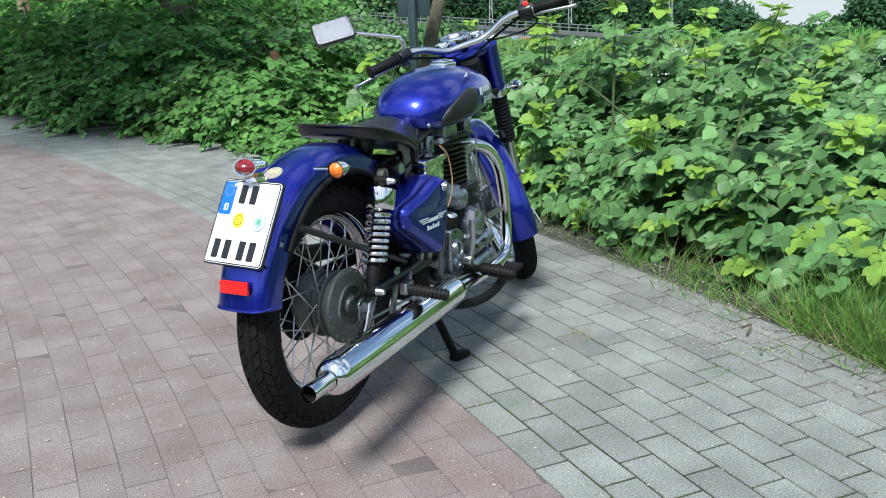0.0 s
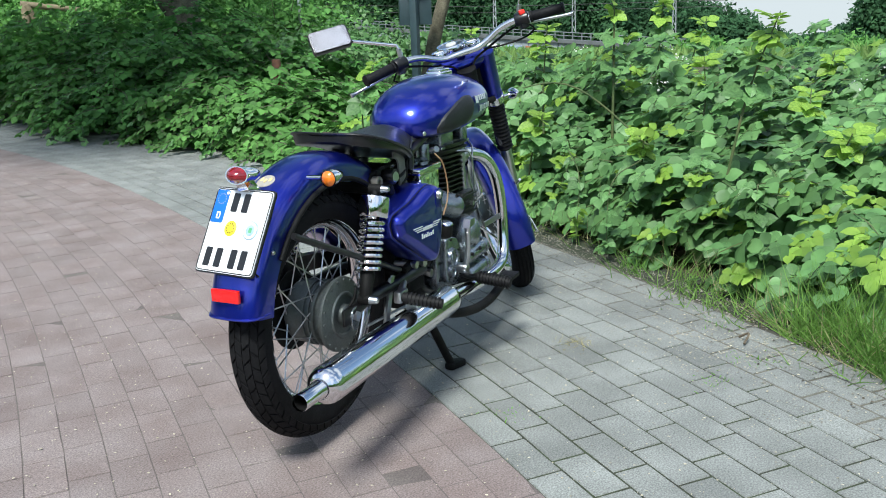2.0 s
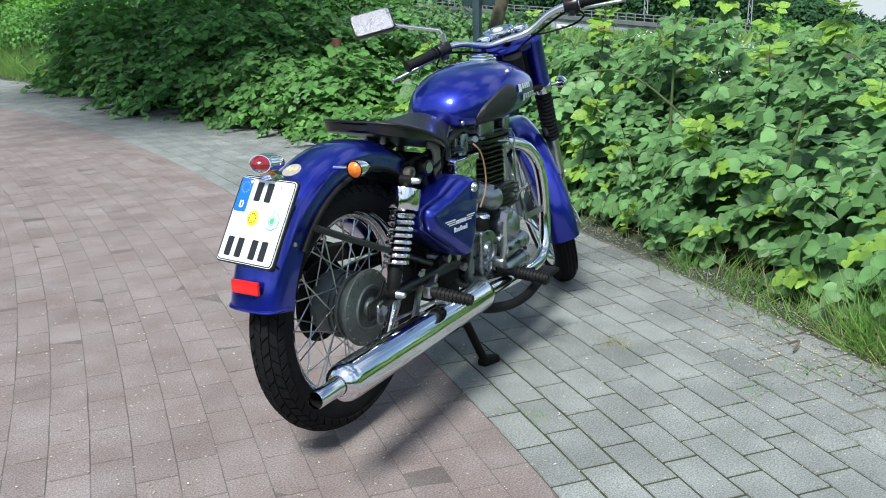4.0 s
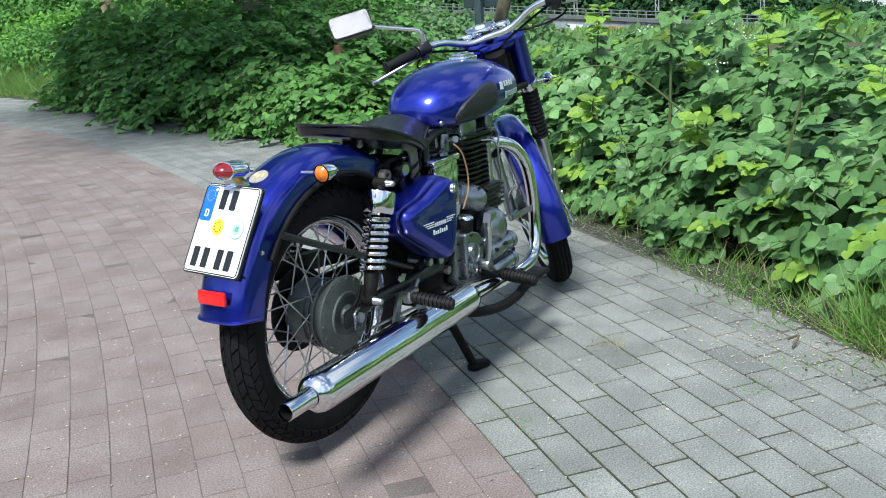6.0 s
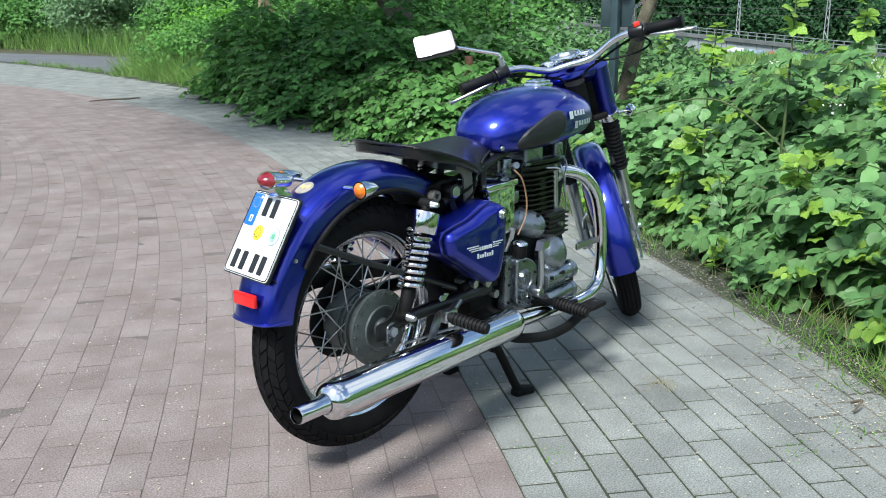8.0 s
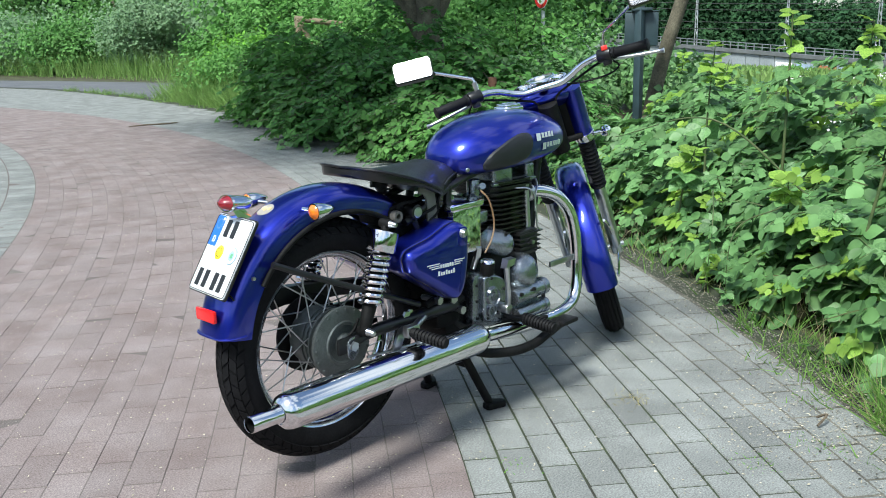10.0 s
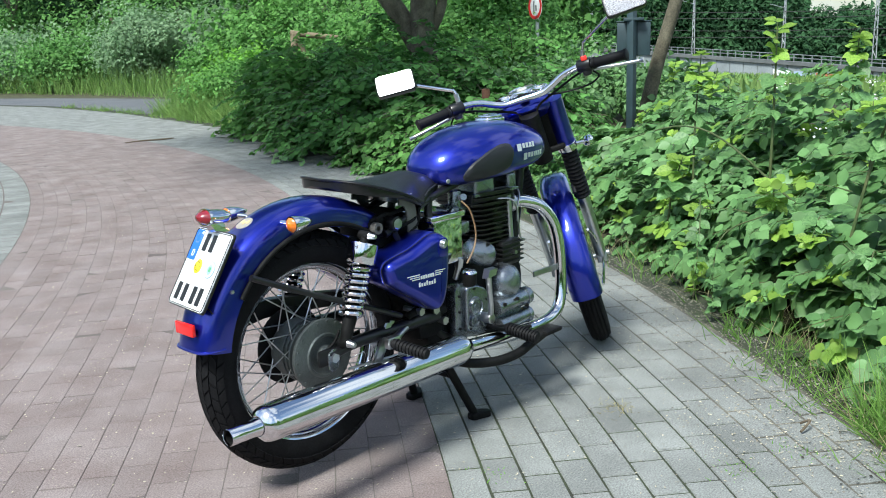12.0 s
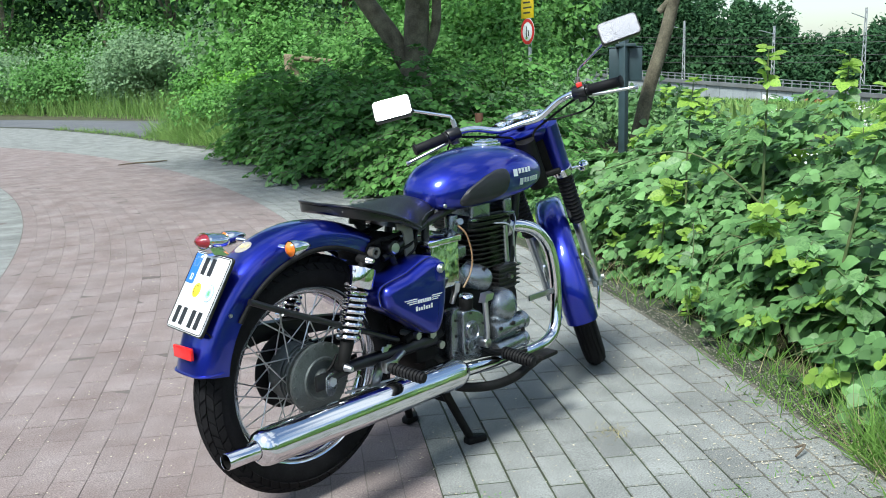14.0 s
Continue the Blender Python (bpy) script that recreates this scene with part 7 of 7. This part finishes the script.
def railway():
    wall = new("wall_railway")
    tagged(wall, "pale concrete retaining wall of a railway with a dark coping beam", "wall", kind="structure")
    n = 34
    side = (WB - WA).normalized()
    nrm = Vector((side.y, -side.x, 0)) * -1
    for k in range(n):
        p, q = wall_at(k / n), wall_at((k + 1) / n)
        p, q = p + side * 0.04, q - side * 0.04
        out = []
        for c in (p, q):
            out.append([c, c + nrm * 0.4, c + nrm * 0.4 - Vector((0, 0, 4.2)), c - Vector((0, 0, 4.2))])
        mtl = WALL_CONC
        part("panel", loft(out), mtl, wall, smooth=False)
    c0, c1 = wall_at(0), wall_at(1)
    rings = [[c + nrm * o + Vector((0, 0, z)) for o, z in ((-0.25, 0.02), (0.6, 0.02), (0.6, 0.42), (-0.25, 0.42))] for c in (c0, c1)]
    part("coping_beam", loft(rings), WALL_DARK, wall, "dark beam", smooth=False)
    rail = empty("parapet_rail", "pale grey steel railing along the railway edge", "railing", c0)
    me = None
    for k in range(60):
        p = wall_at((k + 0.5) / 60, 0.42)
        if me is None:
            o = part("baluster", box(-0.05, 0.05, -0.05, 0.05, 0, 0.78), PARAPET, rail, smooth=False)
            me = o.data
        else:
            o = new("baluster", me)
            o.parent = rail
        o.location = p - c0
    for z in (0.76, 0.40):
        part("rail", rod(Vector((0, 0, 0.42 + z)), c1 - c0 + Vector((0, 0, 0.42 + z)), 0.048, seg=8), PARAPET, rail)
    for f, col in ((0.62, SIGN_WHITE), (0.66, GRAFFITI_BLUE), (0.70, GRAFFITI_RED), (0.735, GRAFFITI_BLUE)):
        p, q = wall_at(f, -0.6), wall_at(f + 0.032, -0.6)
        part("graffiti_patch", loft([[c - nrm * 0.03, c - nrm * 0.012, c - nrm * 0.012 - Vector((0, 0, 1.4)), c - nrm * 0.03 - Vector((0, 0, 1.4))] for c in (p, q)]), col, wall, "faded painted patch", smooth=False)


railway()


def mast(x, y, z0, z1, w=0.5):
    """A lattice mast of the overhead line."""
    thing = empty("catenary_mast", "grey steel lattice mast of the railway overhead line", "mast", (x, y, z0), "overhead line masts")
    h = z1 - z0
    s = WB - WA
    u = Vector((s.x, s.y, 0)).normalized() * w / 2
    part("leg", rod(-u, -u * 0.35 + Vector((0, 0, h)), 0.065, seg=6), GALV, thing)
    part("leg", rod(u, u * 0.35 + Vector((0, 0, h)), 0.065, seg=6), GALV, thing)
    n = 9
    for k in range(n):
        f0, f1 = k / n, (k + 1) / n
        a, b = u * (1 - 0.65 * f0), u * (1 - 0.65 * f1)
        sg = 1 if k % 2 else -1
        part("brace", rod(-a * sg + Vector((0, 0, h * f0)), b * sg + Vector((0, 0, h * f1)), 0.035, seg=5), GALV, thing)
    part("arm", rod((0, 0, h * 0.86), Vector((-2.4, 0.8, h * 0.93)), 0.05, seg=6), GALV, thing)
    return thing


for az, d, s0, s1 in ((26.95, 122, -0.024, 0.036), (21.85, 116, -0.025, 0.027), (17.0, 112, -0.028, 0.041), (33.0, 130, -0.02, 0.05), (11.0, 108, -0.04, 0.02)):
    x, y = -1.46 + d * math.cos(radians(az)), -1.87 + d * math.sin(radians(az))
    mast(x, y, 1.18 + s0 * d - 0.6, 1.18 + s1 * d)
for k, (s0, s1) in enumerate(((0.030, 0.012), (0.024, 0.006), (0.012, -0.006), (0.005, -0.012))):
    a, b = radians(38), radians(8)
    p = Vector((-1.46 + 134 * math.cos(a), -1.87 + 134 * math.sin(a), 1.18 + 134 * s0))
    q = Vector((-1.46 + 108 * math.cos(b), -1.87 + 108 * math.sin(b), 1.18 + 108 * s1))
    tagged(part("overhead_wire", tube([p, p.lerp(q, 0.5) - Vector((0, 0, 0.7)), q], 0.030, 5, 10), SIGN_DARK), "thin dark overhead line wire of the railway", "wire", "overhead wires")


# ---- woods round about ----
def woods(name, label, spots, n_each, size, material, seed):
    """Far woods: uneven heaps of leaves, one mesh."""
    global rng
    keep, rng = rng, np.random.default_rng(seed)
    P, O = [], []
    for x, y, z0, z1, r in spots:
        p, o = lumps(9, (x, y, (z0 + z1) / 2), (r, r, (z1 - z0) * 0.62), n_each, 0.5)
        P.append(p), O.append(o)
    P, O = np.concatenate(P), np.concatenate(O)
    sz = size * rng.uniform(0.6, 1.4, len(P))
    ob = scatter(name, np.array([(0, -0.5, 0), (0.1, 0.5, 0), (1, 0, -0.06)]), [(0, 1, 2)], P, shoot_dirs(O, 0.4, 0.8), unit(O * 1.0 + rng.normal(size=O.shape) * 0.26 + (-0.4, -0.1, 0.6)), sz, material, None, sz * 0.8)
    rng = keep
    return tagged(ob, label, "woods", kind="stuff")


SKYLINE = ((-14, 0.02), (-5, 0.03), (-0.5, 0.02), (0.6, -0.028), (1.9, -0.045), (3.4, -0.040), (5.6, -0.044), (6.6, -0.020), (8, -0.010), (12, 0.014), (14.5, 0.034), (16.2, 0.034), (17.8, 0.030), (18.6, 0.021),
           (19.4, 0.018), (20.1, 0.022), (20.8, 0.042), (22.0, 0.050), (23, 0.060), (24.4, 0.072), (26, 0.090), (30, 0.11), (46, 0.11))


def skyline(az):
    for (a, p), (c, q) in zip(SKYLINE, SKYLINE[1:]):
        if a <= az <= c:
            return p + (q - p) * (az - a) / (c - a)
    return 0.05


g = np.random.default_rng(31)
spots = []
for k in range(150):
    az = -14 + 60 * (k + g.uniform(0, 1)) / 150
    d = g.uniform(136, 160)
    x, y = -1.5 + d * math.cos(radians(az)), -1.8 + d * math.sin(radians(az))
    top = 1.18 + d * skyline(az) * g.uniform(0.94, 1.0) + g.uniform(-0.7, 0.1)
    spots.append((x, y, -9.0, top - 0.4, g.uniform(3.2, 5.2)))
woods("distant_woods", "dense dark-green woods behind the railway", spots, 3600, 0.62, LEAF_FAR, 32)
spots = []
for k in range(46):
    az = -9 + 44 * (k + g.uniform(0, 1)) / 46
    d = g.uniform(60, 88)
    s = -0.052 + 0.010 * math.sin(az * 0.9) if az < 12 else -0.056
    x, y = -1.5 + d * math.cos(radians(az)), -1.8 + d * math.sin(radians(az))
    spots.append((x, y, terrain(x, y) - 0.5, 1.18 + d * s + g.uniform(-0.3, 0.5), g.uniform(1.6, 3.0)))
woods("scrub", "low pale-green scrub in the open field", spots, 700, 0.38, LEAF_TREE, 33)
spots = []
for k in range(70):
    az = 42 + 40 * (k + g.uniform(0, 1)) / 70
    d = g.uniform(50, 70)
    spots.append((d * math.cos(radians(az)), d * math.sin(radians(az)), -0.5, g.uniform(8, 13), g.uniform(2.5, 4.5)))
woods("meadow_woods", "green woods closing the meadow", spots, 2400, 0.60, LEAF_FAR, 34)
spots = []
for k in range(90):
    az = 84 + 258 * (k + g.uniform(0, 1)) / 90
    d = g.uniform(17, 30)
    spots.append((d * math.cos(radians(az)) - 1, d * math.sin(radians(az)), -0.5, g.uniform(3.0, 6.5), g.uniform(1.8, 3.2)))
woods("hedge_woods", "green trees and hedges on the other sides of the way", spots, 700, 0.40, LEAF_TREE, 35)


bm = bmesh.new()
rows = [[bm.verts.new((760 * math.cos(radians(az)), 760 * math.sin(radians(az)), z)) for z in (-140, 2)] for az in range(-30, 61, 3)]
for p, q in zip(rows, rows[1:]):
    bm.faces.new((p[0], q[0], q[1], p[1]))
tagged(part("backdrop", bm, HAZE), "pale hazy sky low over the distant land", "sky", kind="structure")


# ---- loose things on the pavers ----
tagged(part("stick", tube([(4.48, 9.24, 0.012), (4.72, 9.21, 0.016), (4.95, 9.13, 0.012), (5.13, 9.12, 0.014)], 0.009, 7, 4, radii=[0.006, 0.010, 0.011, 0.007]), WOOD_STICK), "thin dry brown stick lying on the pavers", "stick")
for k, (x, y, a, l) in enumerate(((2.75, 1.55, 0.6, 0.5), (2.85, 1.70, 1.1, 0.6), (3.6, 2.6, 0.9, 0.5), (1.05, -0.98, 0.4, 0.06), (4.1, 3.1, 1.3, 0.7), (4.15, 3.25, 0.8, 0.55), (4.45, 5.95, 1.0, 0.30), (2.9, 0.95, 0.3, 0.4))):
    p = Vector((x, y, 0.010))
    q = p + Vector((math.cos(a), math.sin(a), 0.03)) * l
    tagged(part("twig", tube([p, p.lerp(q, 0.5) + Vector((0.02, -0.02, 0.02)), q], 0.004, 6, 4), WOOD_STICK), "small dry brown twig at the edge of the pavers", "twig", "fallen twigs")


def litter(name, label, P, size, material, seed, aspect=0.35):
    gg = np.random.default_rng(seed)
    n = len(P)
    al = unit(np.c_[gg.normal(size=(n, 2)), gg.normal(0, 0.1, n)])
    nm = unit(np.c_[gg.normal(0, 0.3, (n, 2)), np.ones(n)])
    sz = size * gg.uniform(0.5, 1.5, n)
    ob = scatter(name, LEAFLET_V, LEAFLET_F, P, al, nm, sz, material, None, sz * aspect * 2)
    return tagged(ob, label, "litter", kind="stuff")


pz = ring_points(9000, 18.9, 21.9, -50, -25, 41)
pz[:, 2] = 0.0045
litter("seed_litter", "pale dry seed husks scattered over the pavers", pz, 0.0062, LITTER, 42)
pz = np.c_[g.normal(1.12, 0.20, 600), g.normal(-0.95, 0.16, 600), np.full(600, 0.004)]
litter("seed_litter", "dry husks and crumbs swept against the verge", pz, 0.007, LITTER, 43)
rr_ = 21.98 - g.exponential(0.17, 9000)
aa_ = np.radians(g.uniform(-47, -33, 9000))
pz = np.c_[CX + rr_ * np.cos(aa_), CY + rr_ * np.sin(aa_), np.full(9000, 0.003)]
litter("sandy_crumbs", "tan sand crumbs and scraps washed over the paver edge", pz, 0.0055, SANDY, 46, 0.6)
pz = ring_points(500, 21.62, 21.98, -47, -33, 44)
pz[:, 2] = 0.005
litter("soil_crumbs", "dark soil crumbs and leaf scraps along the edging", pz, 0.007, CRUMB, 45, 0.5)
for k, (x, y, n, s) in enumerate(((0.885, -0.448, 90, 0.07), (0.737, -0.927, 60, 0.05), (0.95, -1.02, 70, 0.05), (0.30, -0.42, 30, 0.04), (1.25, -0.88, 60, 0.06))):
    q = np.c_[g.normal(x, 0.035, n), g.normal(y, 0.035, n), np.full(n, -0.003)]
    grass("joint_weeds", "tiny yellow-green weeds growing in the joints", q, 0.008, s * 0.42, STRAW if k == 0 else LEAF_LIME, 60 + k, 0.0030, 1.6)


# ---- edging and pavers, each laid on the curve ----
g = np.random.default_rng(51)
edging = empty("edging", "worn pale concrete edging stones", "kerb", (0, 0, 0), kind="structure")
for k in range(108):
    a0 = radians(-110) + k * 0.50 / 21.92
    a1 = a0 + 0.492 / 21.92
    z = -0.010 + g.uniform(-0.006, 0.003)
    rings = []
    for a in (a0, (a0 + a1) / 2, a1):
        far = outer_edge(math.degrees(a)) - 21.97
        rings.append([polar(r + far, a, zz) for r, zz in ((21.885, -0.03), (21.885, z - 0.006), (21.893, z), (21.962, z), (21.97, z - 0.006), (21.97, -0.03))])
    part("edging_stone", loft(rings), KERB, edging, smooth=False)



def paver(lx, ly, chamfer=0.0032):
    """Half sizes along x and y: a flat top with a small bevel down to the joint."""
    lo = [(sx * lx, sy * ly, -0.0075) for sx, sy in ((-1, -1), (1, -1), (1, 1), (-1, 1))]
    hi = [(sx * (lx - chamfer), sy * (ly - chamfer), 0.0) for sx, sy in ((-1, -1), (1, -1), (1, 1), (-1, 1))]
    return np.array(lo + hi), [(4, 5, 6, 7), (0, 1, 5, 4), (1, 2, 6, 5), (2, 3, 7, 6), (3, 0, 4, 7)]


BRICK = 0.1945                  # length of one paver with its joint
ROWS = []
for i in range(-RED_ROWS, GREY_ROWS):
    ROWS.append((i, R_SPLIT + (i + 0.5) * PITCH, BRICK, BRICK / 2 - (0.0026 if i >= 0 else 0.0012), 0.0497 if i >= 0 else 0.0508, GREY_BRICK if i >= 0 else RED_BRICK, "grey" if i >= 0 else "red"))
for i in range(GREY_ROWS, GREY_ROWS + 29):
    ROWS.append((i, R_SPLIT + (i + 0.5) * PITCH, BRICK, BRICK / 2 - 0.0023, 0.0485, GREY_BRICK, "far"))
for i in range(2):
    ROWS.append((i, R_IN - (i + 0.5) * 0.205, 0.1025, 0.0485, 0.0995, GREY_BRICK, "band"))
for i in range(12):
    ROWS.append((i, R_IN - 0.41 - (i + 0.5) * PITCH, BRICK, BRICK / 2 - 0.0023, 0.0485, GREY_BRICK, "inner"))
rest = {"grey": [], "red": []}
near = []
for i, r, pitch, hx, hy, mt, tag in ROWS:
    if tag == "far":
        d0, d1 = -14.0, 24.0
    else:
        d0, d1 = -111.0, 24.0
    n = int(radians(d1 - d0) * r / pitch)
    joint = radians(-40.353 + 0.178 * i) * r / pitch
    first = math.ceil(radians(d0) * r / pitch - joint) + joint + g.normal(0, 0.03)
    for k in range(n):
        a = (first + k + 0.5) * pitch / r
        if tag == "far" and r > outer_edge(math.degrees(a)) - 0.13:
            continue
        z = min(0.0012, max(-0.0008, g.normal(0, 0.0005)))
        tw = g.normal(0, 0.006)
        if a > radians(-30):
            hx, hy = pitch / 2 - 0.0012, (0.0507 if tag != "band" else 0.1005)
        spot = (r, a, z, tw, hx, hy, g.normal(0, 0.003), g.normal(0, 0.003))
        deg = math.degrees(a)
        if tag in ("grey", "red") and 19.95 < r < 21.75 and -45.0 < deg < -38.0:
            near.append((spot, mt))
        else:
            rest["red" if mt is RED_BRICK else "grey"].append(spot)


def paver_matrix(s):
    r, a, z, tw, hx, hy, rx, ry = s
    return Matrix.Translation(polar(r, a, z)) @ Matrix.Rotation(a + math.pi / 2 + tw, 4, "Z") @ Euler((rx, ry, 0)).to_matrix().to_4x4()


for colour, mt in (("grey", GREY_BRICK), ("red", RED_BRICK)):
    V, F = [], []
    for s in rest[colour]:
        m = np.array(paver_matrix(s))
        v, f = paver(s[4], s[5], 0.0036 if mt is GREY_BRICK else 0.0012)
        base = len(V)
        V += (v @ m[:3, :3].T + m[:3, 3]).tolist()
        F += [tuple(base + i for i in q) for q in f]
    ob = new("pavers", mesh_from("pavers", V, F, mt))
    ob.parent = paving
    tagged(ob, colour + " concrete pavers in running bond", kind="stuff")
shared = {}
for s, mt in near:
    if mt not in shared:
        v, f = paver(s[4], s[5], 0.0036 if mt is GREY_BRICK else 0.0012)
        shared[mt] = mesh_from("paver", v, f, mt)
    o = new("paver", shared[mt])
    o.parent = paving
    o.matrix_basis = paver_matrix(s)
